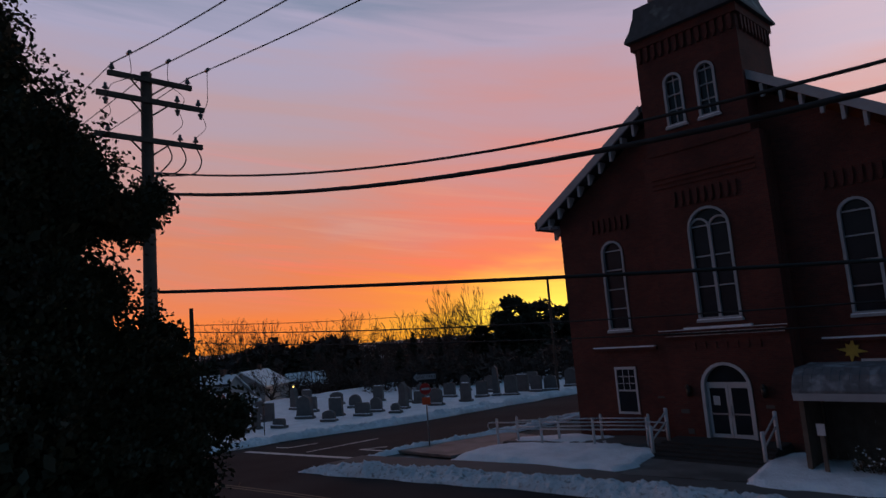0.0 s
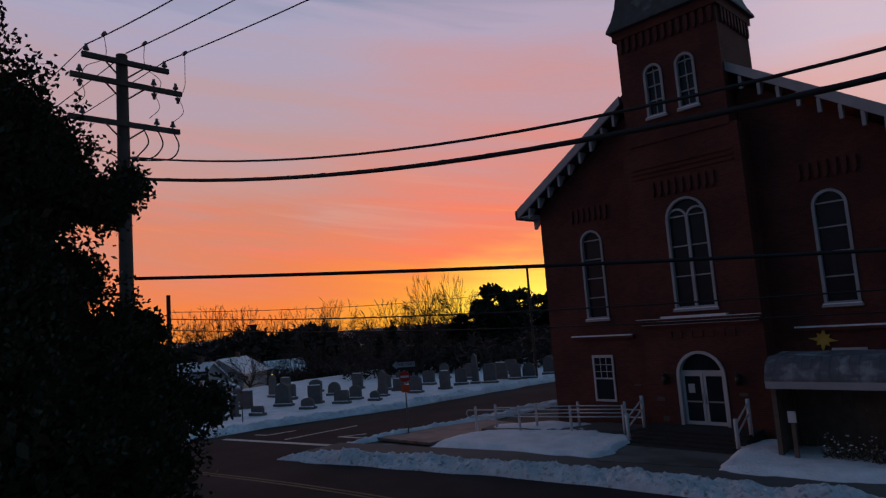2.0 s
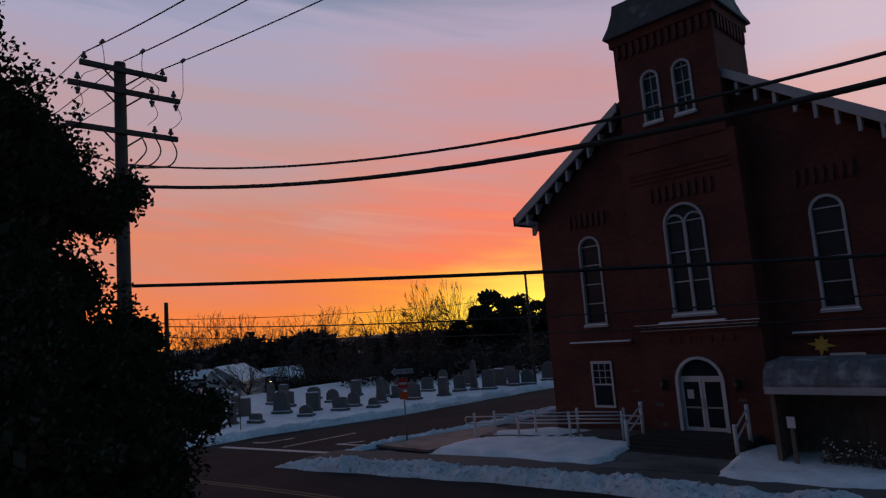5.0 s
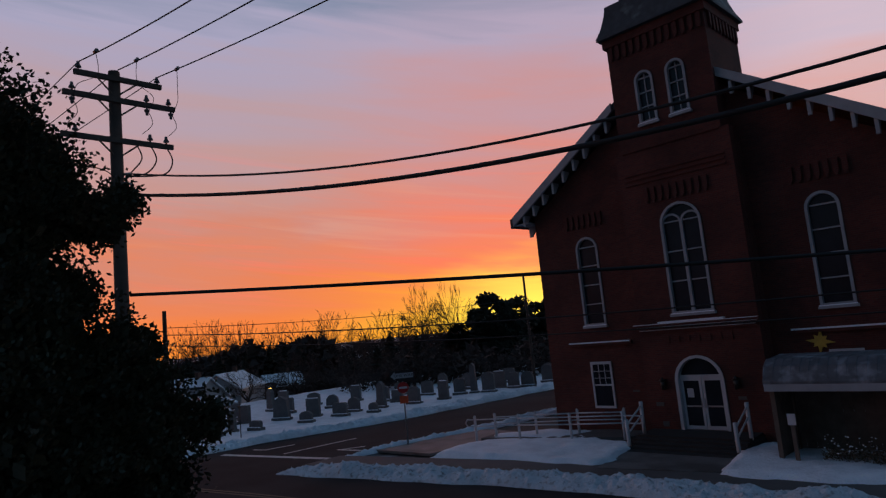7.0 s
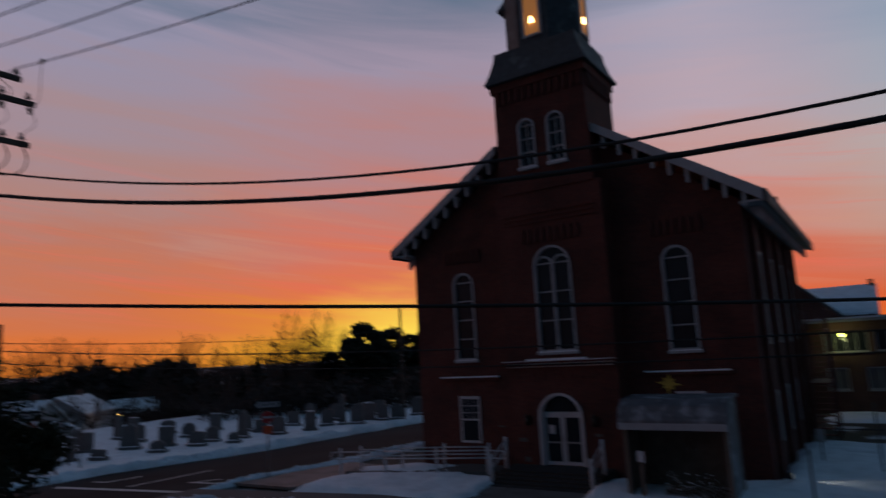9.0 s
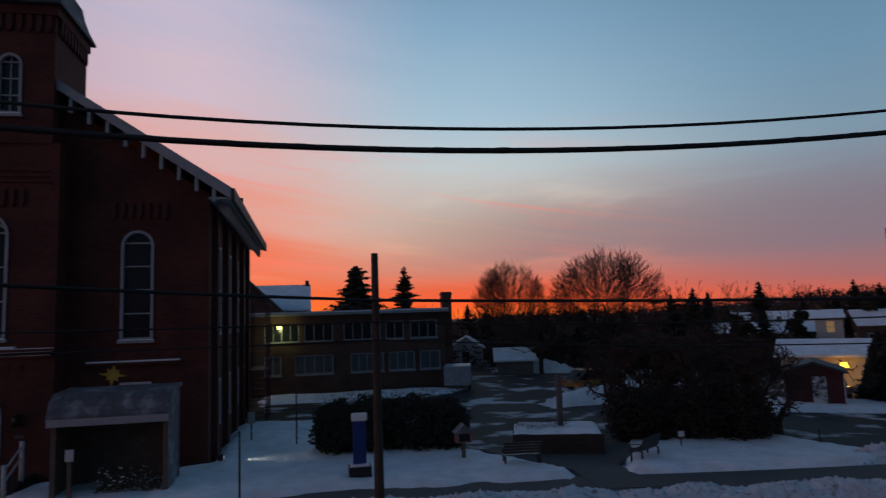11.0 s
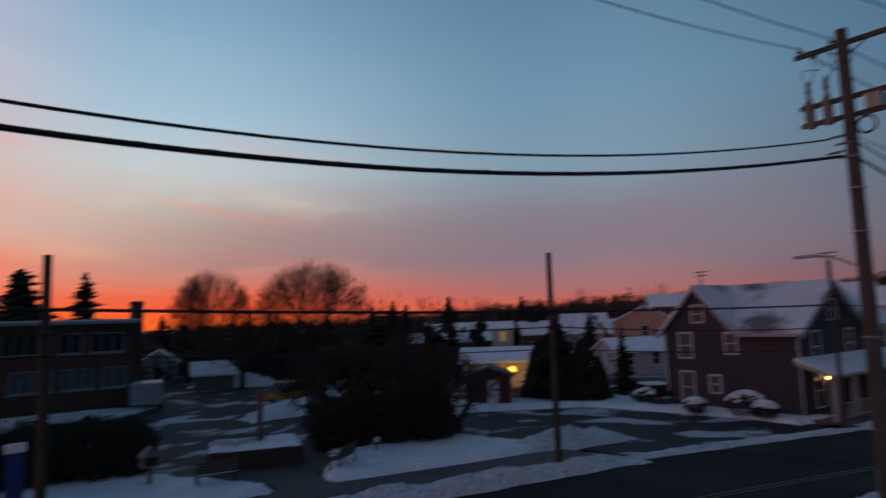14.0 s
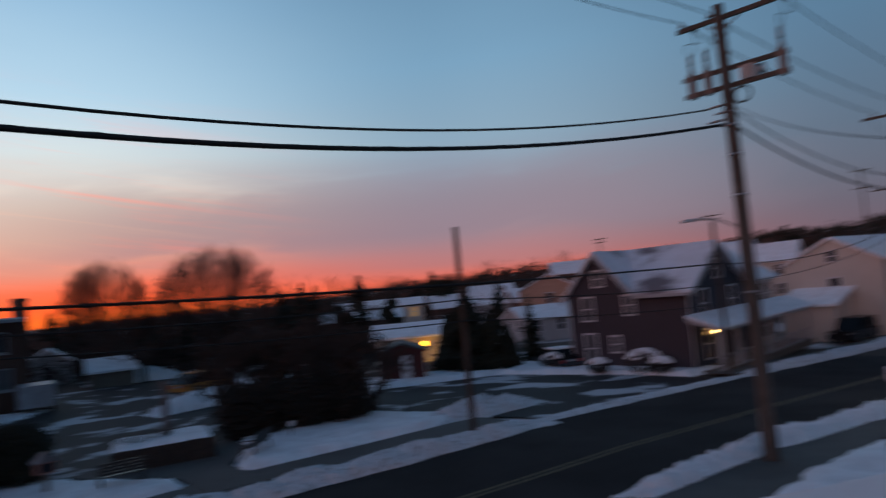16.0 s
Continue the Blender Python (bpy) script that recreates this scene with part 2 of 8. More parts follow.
GLASS = material("dark_glass", (0.016, 0.020, 0.027), rough=0.15, vary=0.3, scale=1.2, bump=0.02, spec=0.2)
SLATE = material("slate", (0.050, 0.062, 0.072), rough=0.7, vary=0.35, scale=4.0, bump=0.5, second=(0.15, 0.20, 0.21), second_scale=1.2, second_cut=(0.6, 0.75))
POLEWOOD = material("pole_wood", (0.088, 0.074, 0.064), rough=0.9, vary=0.35, scale=2.5, bump=0.6, fine=30.0)
POLEDARK = material("tarred_pole_wood", (0.06, 0.046, 0.038), rough=0.9, vary=0.35, scale=2.5, bump=0.5)
OLDWOOD = material("old_wood", (0.13, 0.10, 0.08), rough=0.9, vary=0.3, scale=3.0, bump=0.4)
CABLE = material("cable_sheath", (0.012, 0.012, 0.013), rough=0.6, vary=0.2, bump=0.1)
PORCELAIN = plain("insulator_grey", (0.14, 0.13, 0.13), rough=0.3)
METAL = plain("galvanised_steel", (0.32, 0.33, 0.34), rough=0.45, metal=0.8)
BLACK = plain("black_paint", (0.015, 0.015, 0.017), rough=0.4)
RED = plain("red_paint", (0.42, 0.03, 0.035), rough=0.5)
YELLOW = material("road_yellow", (0.10, 0.075, 0.035), rough=0.7, vary=0.3, scale=3.0, bump=0.1)
ROADWHITE = material("road_white", (0.60, 0.59, 0.57), rough=0.7, vary=0.25, scale=3.0, bump=0.1, second=(0.2, 0.2, 0.2), second_scale=2.5, second_cut=(0.62, 0.7))
BARK = material("bark", (0.042, 0.033, 0.028), rough=0.95, vary=0.3, scale=6.0, bump=0.5)
TWIG = material("bare_twigs", (0.055, 0.038, 0.032), rough=0.95, vary=0.25, scale=1.0, bump=0)
LEAF = material("evergreen_leaf", (0.032, 0.036, 0.018), rough=0.55, vary=0.5, scale=1.5, bump=0.1, second=(0.07, 0.045, 0.02), second_scale=1.1, second_cut=(0.55, 0.75))
NEEDLE = material("conifer_needles", (0.020, 0.025, 0.016), rough=0.9, vary=0.4, scale=1.0, bump=0)
SHRUB = material("shrub_twigs", (0.032, 0.027, 0.022), rough=0.95, vary=0.4, scale=1.5, bump=0)
GRANITE = material("grey_granite", (0.105, 0.105, 0.108), rough=0.8, vary=0.25, scale=3.0, bump=0.4)
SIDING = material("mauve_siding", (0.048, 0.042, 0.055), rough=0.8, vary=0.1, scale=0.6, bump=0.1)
# Bluer, darker copy of SIDING: the street side's shade is put into its colour.
SIDING_SHADED = material("shaded_mauve_siding", (0.032, 0.040, 0.058), rough=0.8, vary=0.1, scale=0.6, bump=0.1)
SIDING_WHITE = material("cream_siding", (0.53, 0.50, 0.46), rough=0.8, vary=0.1, scale=0.6, bump=0.1)
SIDING_GREY = material("grey_white_siding", (0.36, 0.36, 0.38), rough=0.8, vary=0.12, scale=0.6, bump=0.1)


# ---- building tools ----
def bm_new():
    return bmesh.new()


def finish(name, bm, mats, smooth=False):
    me = bpy.data.meshes.new(name)
    bm.normal_update()
    bm.to_mesh(me)
    bm.free()
    for m in (mats if isinstance(mats, (list, tuple)) else [mats]):
        me.materials.append(m)
    if smooth:
        for f in me.polygons:
            f.use_smooth = True
    return me


def part(name, bm, mats, parent=None, label="", smooth=False):
    ob = new(name, finish(name, bm, mats, smooth))
    if parent is not None:
        ob.parent = parent
    return tagged(ob, label)


def same_part(name, me, parent, m):
    """Another piece on the same mesh."""
    ob = new(name, me)
    ob.parent = parent
    ob.matrix_basis = m
    return ob


def thing(name, at, label, category, group="", kind="", turn=0.0):
    ob = new(name)
    ob.empty_display_size = 0.2
    ob.matrix_basis = pose(*at, 0, 0, turn)
    return tagged(ob, label, category, group, kind)


def setting(name, bm, mats, label, category, smooth=False, kind="structure"):
    return tagged(new(name, finish(name, bm, mats, smooth)), label, category, "", kind)


def box(bm, x0, y0, z0, x1, y1, z1, mat=0):
    v = [bm.verts.new(p) for p in ((x0, y0, z0), (x1, y0, z0), (x1, y1, z0), (x0, y1, z0), (x0, y0, z1), (x1, y0, z1), (x1, y1, z1), (x0, y1, z1))]
    for q in ((3, 2, 1, 0), (4, 5, 6, 7), (0, 1, 5, 4), (1, 2, 6, 5), (2, 3, 7, 6), (3, 0, 4, 7)):
        bm.faces.new([v[i] for i in q]).material_index = mat
    return v


def prism(bm, outline, lo, hi, axis="y", mat=0):
    """An outline pushed along an axis. outline: (x, z) for y, (y, z) for x, (x, y) for z."""
    def place(a, b, c):
        return {"y": (a, c, b), "x": (c, a, b), "z": (a, b, c)}[axis]
    one = [bm.verts.new(place(a, b, lo)) for a, b in outline]
    two = [bm.verts.new(place(a, b, hi)) for a, b in outline]
    fs = [bm.faces.new(one), bm.faces.new(two[::-1])]
    n = len(outline)
    for i in range(n):
        fs.append(bm.faces.new((one[i], two[i], two[(i + 1) % n], one[(i + 1) % n])))
    for f in fs:
        f.material_index = mat
    bmesh.ops.recalc_face_normals(bm, faces=fs)


def cyl(bm, p0, p1, r0, r1=None, n=8, caps=True, mat=0):
    r1 = r0 if r1 is None else r1
    p0, p1 = Vector(p0), Vector(p1)
    d = (p1 - p0)
    if d.length < 1e-6:
        return
    q = d.to_track_quat("Z", "Y")
    rings = []
    for p, r in ((p0, r0), (p1, r1)):
        rings.append([bm.verts.new(p + q @ Vector((r * math.cos(2 * math.pi * i / n), r * math.sin(2 * math.pi * i / n), 0))) for i in range(n)])
    for i in range(n):
        f = bm.faces.new((rings[0][i], rings[0][(i + 1) % n], rings[1][(i + 1) % n], rings[1][i]))
        f.smooth, f.material_index = True, mat
    if caps:
        bm.faces.new(rings[0][::-1]).material_index = mat
        bm.faces.new(rings[1]).material_index = mat


def tube(bm, pts, r, n=6):
    pts = [Vector(p) for p in pts]
    rings = []
    for i, p in enumerate(pts):
        d = pts[min(i + 1, len(pts) - 1)] - pts[max(i - 1, 0)]
        q = d.to_track_quat("Z", "Y")
        rr = r[i] if isinstance(r, (list, tuple)) else r
        rings.append([bm.verts.new(p + q @ Vector((rr * math.cos(2 * math.pi * k / n), rr * math.sin(2 * math.pi * k / n), 0))) for k in range(n)])
    for a, b in zip(rings, rings[1:]):
        best = min(range(n), key=lambda s: (a[0].co - b[s].co).length)
        for k in range(n):
            f = bm.faces.new((a[k], a[(k + 1) % n], b[(k + 1 + best) % n], b[(k + best) % n]))
            f.smooth = True


def sag(p0, p1, drop, n=24):
    p0, p1 = Vector(p0), Vector(p1)
    return [p0.lerp(p1, i / n) - Vector((0, 0, 4 * drop * (i / n) * (1 - i / n))) for i in range(n + 1)]


def arch_outline(cx, z0, z1, w, n=12):
    """A round-headed opening: (x, z) from its foot, z1 its crown."""
    r = w / 2
    pts = [(cx - r, z0), (cx + r, z0)]
    for i in range(n + 1):
        a = math.pi * i / n
        pts.append((cx + r * math.cos(a), z1 - r + r * math.sin(a)))
    return pts


def band(bm, outer, inner, lo, hi, axis="y", mat=0):
    """A frame between two outlines with the same number of points."""
    def place(a, b, c):
        return {"y": (a, c, b), "x": (c, a, b)}[axis]
    rows = [[bm.verts.new(place(a, b, c)) for a, b in o] for o, c in ((outer, lo), (inner, lo), (outer, hi), (inner, hi))]
    n = len(outer)
    fs = []
    for i in range(n):
        j = (i + 1) % n
        fs += [bm.faces.new((rows[0][i], rows[0][j], rows[1][j], rows[1][i])), bm.faces.new((rows[2][i], rows[3][i], rows[3][j], rows[2][j])),
               bm.faces.new((rows[0][i], rows[2][i], rows[2][j], rows[0][j])), bm.faces.new((rows[1][i], rows[1][j], rows[3][j], rows[3][i]))]
    for f in fs:
        f.material_index = mat
    bmesh.ops.recalc_face_normals(bm, faces=fs)


def wall_with_holes(bm, outline, holes, lo, hi, axis="y", mat=0):
    """A slab whose face is outline with holes through it."""
    def place(a, b, c):
        return {"y": (a, c, b), "x": (c, a, b)}[axis]
    edges, loops = [], []
    for poly in [outline] + holes:
        vs = [bm.verts.new(place(a, b, lo)) for a, b in poly]
        loops.append(vs)
        for i in range(len(vs)):
            edges.append(bm.edges.new((vs[i], vs[(i + 1) % len(vs)])))
    got = bmesh.ops.triangle_fill(bm, use_beauty=True, use_dissolve=False, edges=edges)
    faces = [g for g in got["geom"] if isinstance(g, bmesh.types.BMFace)]
    back = {}
    for loop in loops:
        for v in loop:
            co = list(v.co)
            co[1 if axis == "y" else 0] = hi
            back[v] = bm.verts.new(co)
    out = list(faces)
    for f in faces:
        out.append(bm.faces.new([back[v] for v in reversed(f.verts)]))
    for loop in loops:
        for i in range(len(loop)):
            a, b = loop[i], loop[(i + 1) % len(loop)]
            out.append(bm.faces.new((a, b, back[b], back[a])))
    for f in out:
        f.material_index = mat
    bmesh.ops.recalc_face_normals(bm, faces=out)


def rect(x0, z0, x1, z1):
    return [(x0, z0), (x1, z0), (x1, z1), (x0, z1)]


def lie(x):
    """The street falls gently towards +x."""
    return max(-1.3, min(0.0, -0.04 * (x - 18)))


def curve_y(table):
    xs, ys = [p[0] for p in table], [p[1] for p in table]

    def at(x):
        return float(np.mean([np.interp(x + d, xs, ys) for d in (-3, -1.5, 0, 1.5, 3)]))
    return at


far_kerb = curve_y([(-90, 0), (-60, 8), (-40, 12.6), (-26, 15.7), (-13, 18.5), (0, 19.2), (8, 18.2), (14, 16.9), (26, 15.4), (37, 14), (50, 11.9), (70, 8.6), (130, -1)])
near_kerb = curve_y([(-90, -9), (-60, -1), (-26, 7.6), (-13, 9.6), (0, 10), (8, 9.4), (17.3, 7.9), (23.2, 6.7), (34.4, 4.1), (50, 1.3), (70, -2), (130, -12)])
mid_line = curve_y([(-90, -5), (-40, 9), (-24, 12.0), (-20, 12.7), (-8, 13.7), (0, 13.7), (8, 12.7), (16, 11.1), (25.6, 9.7), (31, 8.85), (50, 5.6), (70, 2.6), (130, -7)])


def strip(bm, lo, hi, x0, x1, z, step=1.0, mat=0):
    n = max(1, int((x1 - x0) / step))
    rows = []
    for i in range(n + 1):
        x = x0 + (x1 - x0) * i / n
        rows.append((bm.verts.new((x, lo(x), lie(x) + z)), bm.verts.new((x, hi(x), lie(x) + z))))
    for a, b in zip(rows, rows[1:]):
        bm.faces.new((a[0], b[0], b[1], a[1])).material_index = mat


def slab(bm, outline, z0, z1, mat=0):
    prism(bm, outline, z0, z1, "z", mat)


def poly_distance(outline, x, y):
    """Signed distance to an outline, positive inside."""
    best, inside = 1e9, False
    n = len(outline)
    for i in range(n):
        (ax, ay), (bx, by) = outline[i], outline[(i + 1) % n]
        dx, dy = bx - ax, by - ay
        t = max(0, min(1, ((x - ax) * dx + (y - ay) * dy) / (dx * dx + dy * dy + 1e-9)))
        best = min(best, math.hypot(x - ax - t * dx, y - ay - t * dy))
        if (ay > y) != (by > y) and x < ax + (y - ay) / (by - ay) * dx:
            inside = not inside
    return best if inside else -best


def snow_patch(name, outline, z, high, label, step=0.3, rough=0.08, edge=0.6, mats=None):
    """A blanket of snow with a ragged, rounded edge."""
    bm = bm_new()
    xs, ys = [p[0] for p in outline], [p[1] for p in outline]
    x0, y0 = min(xs) - 0.6, min(ys) - 0.6
    nx, ny = int((max(xs) + 0.6 - x0) / step) + 1, int((max(ys) + 0.6 - y0) / step) + 1
    grid = {}
    for i in range(nx):
        for j in range(ny):
            x, y = x0 + i * step, y0 + j * step
            d = poly_distance(outline, x, y) + 0.12 + 0.35 * noise.noise((x * 0.9, y * 0.9, 3))
            if d > -0.45:
                k = max(0.0, min(1.0, (d + 0.05) / edge))
                h = high * (1 - (1 - k) ** 2) if d > -0.05 else -0.12
                h += rough * k * (noise.noise((x * 0.6, y * 0.6, 0)) + 0.5 * noise.noise((x * 2.1, y * 2.1, 5)) + 0.45 * noise.noise((x * 4.5, y * 4.5, 8)))
                grid[i, j] = bm.verts.new((x, y, lie(x) + z + h))
    for (i, j) in list(grid):
        q = [grid.get(k) for k in ((i, j), (i + 1, j), (i + 1, j + 1), (i, j + 1))]
        if all(q):
            bm.faces.new(q)
    return tagged(new(name, finish(name, bm, mats or SNOW, True)), label, "snow", "", "stuff")


def snow_bank(name, line, x0, x1, wide, high, label, step=0.075, mats=None, along="x", z=0.0):
    """Ploughed snow heaped along a kerb, lumpy, with thin ends."""
    bm = bm_new()
    n, m = int((x1 - x0) / step), 24
    rows = []
    for i in range(n + 1):
        x = x0 + (x1 - x0) * i / n
        c = line(x)
        taper = min(1, (x - x0) / 2.5, (x1 - x) / 2.5)
        wv = wide * (0.75 + 0.35 * noise.noise((x * 0.5, 1, 0)))
        row = []
        for j in range(m + 1):
            s = j / m * 2 - 1
            h = high * max(0, taper) ** 0.7 * (1 - s * s) ** 0.75 * (0.85 + 0.5 * noise.noise((x * 0.8, s, 2)))
            y = c + s * wv / 2
            h += (1 - s * s) ** 0.5 * 0.42 * high * (0.35 * noise.noise((x * 1.6, y * 1.6, 4)) + 0.5 * noise.noise((x * 4.2, y * 4.2, 6)) + 0.6 * noise.noise((x * 8.5, y * 8.5, 9)) + 0.35 * noise.noise((x * 13, y * 13, 2)))
            p = (x, y) if along == "x" else (y, x)
            row.append(bm.verts.new((p[0], p[1], lie(p[0]) + z - 0.03 + h)))
        rows.append(row)
    for a, b in zip(rows, rows[1:]):
        for j in range(m):
            bm.faces.new((a[j], b[j], b[j + 1], a[j + 1]))
    return tagged(new(name, finish(name, bm, mats or DIRTY_SNOW, True)), label, "snow bank", "", "stuff")


# ---- ground, street, pavements, snow ----
def terrain(x, y):
    """Land beyond the street: a valley to the west, a wooded ridge to the north."""
    r, az = math.hypot(x, y), math.degrees(math.atan2(-x, y))
    z = lie(x) - 0.06
    west = max(0.0, min(1.0, (az - 20) / 25)) * max(0.0, min(1.0, (130 - az) / 20))
    z -= west * 4.5 * max(0.0, min(1.0, (r - 48) / 90)) ** 1.2
    north = max(0.0, min(1.0, (-az - 12) / 65)) * max(0.0, min(1.0, (az + 170) / 40))
    z += max(0.0, min(1.0, (-az - 76) / 20)) * max(0.0, min(1.0, (az + 150) / 30)) * 8.0 * max(0.0, min(1.0, (r - 150) / 300))
    z += north * 26.0 * max(0.0, min(1.0, (r - 130) / 420)) ** 1.3
    mid = 1 - max(0, min(1, abs(az + 12) / 35))
    z -= mid * 2.0 * max(0.0, min(1.0, (r - 70) / 100))
    return z + 0.6 * max(0, min(1, (r - 60) / 100)) * noise.noise((x * 0.01, y * 0.01, 1)) * 3


bm = bm_new()
radii = [0.0, 4, 8, 12, 16, 20, 26, 34, 44, 56, 70, 86, 105, 130, 160, 200, 250, 320, 420, 560, 800, 1300, 2200, 3600]
sectors = 120
rings = [[bm.verts.new((0, 0, terrain(0, 0)))]]
for r in radii[1:]:
    rings.append([bm.verts.new((r * math.cos(2 * math.pi * k / sectors), r * math.sin(2 * math.pi * k / sectors),
                                terrain(r * math.cos(2 * math.pi * k / sectors), r * math.sin(2 * math.pi * k / sectors)))) for k in range(sectors)])
for k in range(sectors):
    bm.faces.new((rings[0][0], rings[1][k], rings[1][(k + 1) % sectors]))
for a, b in zip(rings[1:], rings[2:]):
    for k in range(sectors):
        bm.faces.new((a[k], b[k], b[(k + 1) % sectors], a[(k + 1) % sectors]))
setting("ground", bm, GROUND, "winter ground with patches of old snow", "ground", True)

bm = bm_new()
strip(bm, near_kerb, far_kerb, -85, 125, 0.0)
setting("road", bm, ASPHALT, "dark asphalt main street", "road")
# side street between the graveyard and the church
side_west = [(-35.2, 13.4), (-34.4, 20), (-32.2, 27), (-30.8, 42), (-30.0, 60)]
side_east = [(-25.6, 15.5), (-25.0, 19.5), (-23.4, 25.5), (-22.4, 42), (-21.6, 60)]
bm = bm_new()
vs = [(bm.verts.new((a[0], a[1], 0.004)), bm.verts.new((b[0], b[1], 0.004))) for a, b in zip(side_west, side_east)]
for a, b in zip(vs, vs[1:]):
    bm.faces.new((a[0], a[1], b[1], b[0]))
setting("side_street", bm, ASPHALT, "dark asphalt side street beside the graveyard", "road")
# parking lot behind the garden, with its mouth on the street
bm = bm_new()
lot = [(-3, 44.5), (-2.5, 33.5), (6.2, 32.5), (6.0, 25.2), (12.5, 25.5), (18.5, 23.4), (20.0, 19.8), (21.0, 16.0), (34.5, 14.1), (35.0, 19.5), (33.0, 28.5), (24.0, 31.0), (17, 40), (20, 56), (10, 60), (11.6, 48)]
vs = [bm.verts.new((x, y, lie(x) + 0.008)) for x, y in lot]
bmesh.ops.triangulate(bm, faces=[bm.faces.new(vs)])
setting("parking_lot", bm, LOT, "wet asphalt parking lot with patches of packed snow", "parking lot")


def flat_mark(name, pts, wide, mats, label, z=0.009):
    b = bm_new()
    for p, q in zip(pts, pts[1:]):
        p, q = Vector(p), Vector(q)
        s = (q - p).orthogonal().normalized() * wide / 2
        f = [(p - s), (q - s), (q + s), (p + s)]
        b.faces.new([b.verts.new((v.x, v.y, lie(v.x) + z)) for v in f])
    return setting(name, b, mats, label, "road marking")


for d in (-0.12, 0.12):
    bm = bm_new()
    strip(bm, lambda x: mid_line(x) + d - 0.055, lambda x: mid_line(x) + d + 0.055, -80, 110, 0.008)
    setting("centre_line", bm, YELLOW, "double yellow centre line of the street", "road marking")
flat_mark("stop_line", [(-33.3, 16.1), (-25.4, 17.7)], 0.35, ROADWHITE, "worn white stop line across the side street")
flat_mark("lane_line", [(-29.6, 17.5), (-29.3, 21.8)], 0.16, ROADWHITE, "white line in the side street")
flat_mark("corner_mark", [(-32.8, 17.6), (-31.9, 17.8), (-31.6, 19.4)], 0.16, ROADWHITE, "white angled parking mark on the asphalt")
flat_mark("corner_mark", [(-27.4, 19.2), (-25.7, 19.5)], 0.2, ROADWHITE, "white angled parking mark on the asphalt")
flat_mark("corner_mark", [(-27.2, 19.3), (-26.6, 20.3)], 0.16, ROADWHITE, "white angled parking mark on the asphalt", 0.012)


def pavement(name, lo, hi, x0, x1, label):
    b = bm_new()
    n = int((x1 - x0) / 1.5)
    top = []
    for i in range(n + 1):
        x = x0 + (x1 - x0) * i / n
        top.append([b.verts.new((x, f(x), lie(x) + z)) for f, z in ((lo, 0.0), (lo, 0.13), (hi, 0.13))])
    for p, q in zip(top, top[1:]):
        b.faces.new((p[0], q[0], q[1], p[1]))
        b.faces.new((p[1], q[1], q[2], p[2]))
    return setting(name, b, CONCRETE, label, "pavement")


pavement("pavement", lambda x: far_kerb(x) + 0.0, lambda x: far_kerb(x) + 2.0, -25.3, 19.5, "shovelled concrete pavement beside the church")
pavement("pavement", lambda x: far_kerb(x) + 0.0, lambda x: far_kerb(x) + 1.8, 35.5, 110, "shovelled concrete pavement beside the houses")
pavement("pavement", lambda x: near_kerb(x) - 2.6, lambda x: near_kerb(x), -60, 100, "shovelled concrete pavement on the porch side")
bm = bm_new()
slab(bm, [(-12.9, 19.6), (-8.8, 20.4), (-9.2, 23.2), (-13.3, 22.9)], 0.0, 0.16)
setting("church_walk", bm, WET, "grey concrete walk up to the church steps", "path")
bm = bm_new()
slab(bm, [(8.3, 18.5), (10.1, 18.1), (10.2, 21.2), (11.8, 22.8), (12.4, 25.2), (6.4, 25.3), (7.4, 22.6), (8.5, 21.0)], 0.0, 0.15)
setting("garden_walk", bm, CONCRETE, "dark wet concrete walk round the planter", "path")
bm = bm_new()
slab(bm, [(-25.0, 19.4), (-21.2, 19.6), (-20.4, 23.8), (-18.2, 24.6), (-22.9, 25.3)], 0.0, 0.12)
setting("corner_walk", bm, WET, "wet concrete corner walk by the ramp", "path")

snow_patch("lawn_snow", [(-20.7, 19.6), (-16.0, 19.9), (-13.3, 20.0), (-12.9, 20.8), (-13.5, 23.2), (-17.8, 24.8), (-18.6, 23.6), (-20.6, 22.0)], 0.10, 0.19, "trodden snow on the church lawn", step=0.2, rough=0.07, edge=0.3)
snow_patch("lawn_snow", [(-8.8, 20.3), (-7.6, 20.1), (-4.0, 20.7), (0.5, 20.9), (7.9, 20.0), (8.4, 21.0), (7.1, 22.6), (5.9, 25.3), (-1.2, 32.5), (-3.4, 33.0), (-3.6, 25.8), (-9.0, 24.8), (-9.3, 22.6)], 0.10, 0.2, "smooth snow on the garden lawn", step=0.22, rough=0.07, edge=0.35)
snow_patch("lawn_snow", [(10.2, 20.0), (17.6, 18.8), (19.2, 19.6), (18.2, 23.2), (12.4, 24.4), (11.5, 22.2), (10.4, 21.0)], 0.10, 0.2, "smooth snow on the garden lawn beside the lot", step=0.22, rough=0.07, edge=0.35)
snow_patch("graveyard_snow", [(-35.8, 13.4), (-34.6, 20.4), (-32.4, 27.4), (-31.0, 42), (-30.2, 62), (-48, 70), (-62, 50), (-60, 26), (-50, 10)], -0.02, 0.22, "trodden snow in the graveyard", step=0.6)
snow_patch("house_snow", [(24.5, 31.5), (33.4, 29.0), (35.4, 21.0), (35.0, 16.6), (38.8, 16.2), (39.2, 31.0), (27, 36)], -0.05, 0.3, "snow in front of the mauve house", step=0.22, edge=0.35)
snow_patch("near_snow", [(15.0, 5.6), (19, 5.0), (24.0, 4.0), (31.0, 2.4), (37.0, 1.0), (43.0, -0.2), (42, -0.7), (33.4, 0.7), (31, -0.4), (24, -4), (14, -1)], 0.02, 0.4, "smooth snow beyond the porch roof", step=0.4)
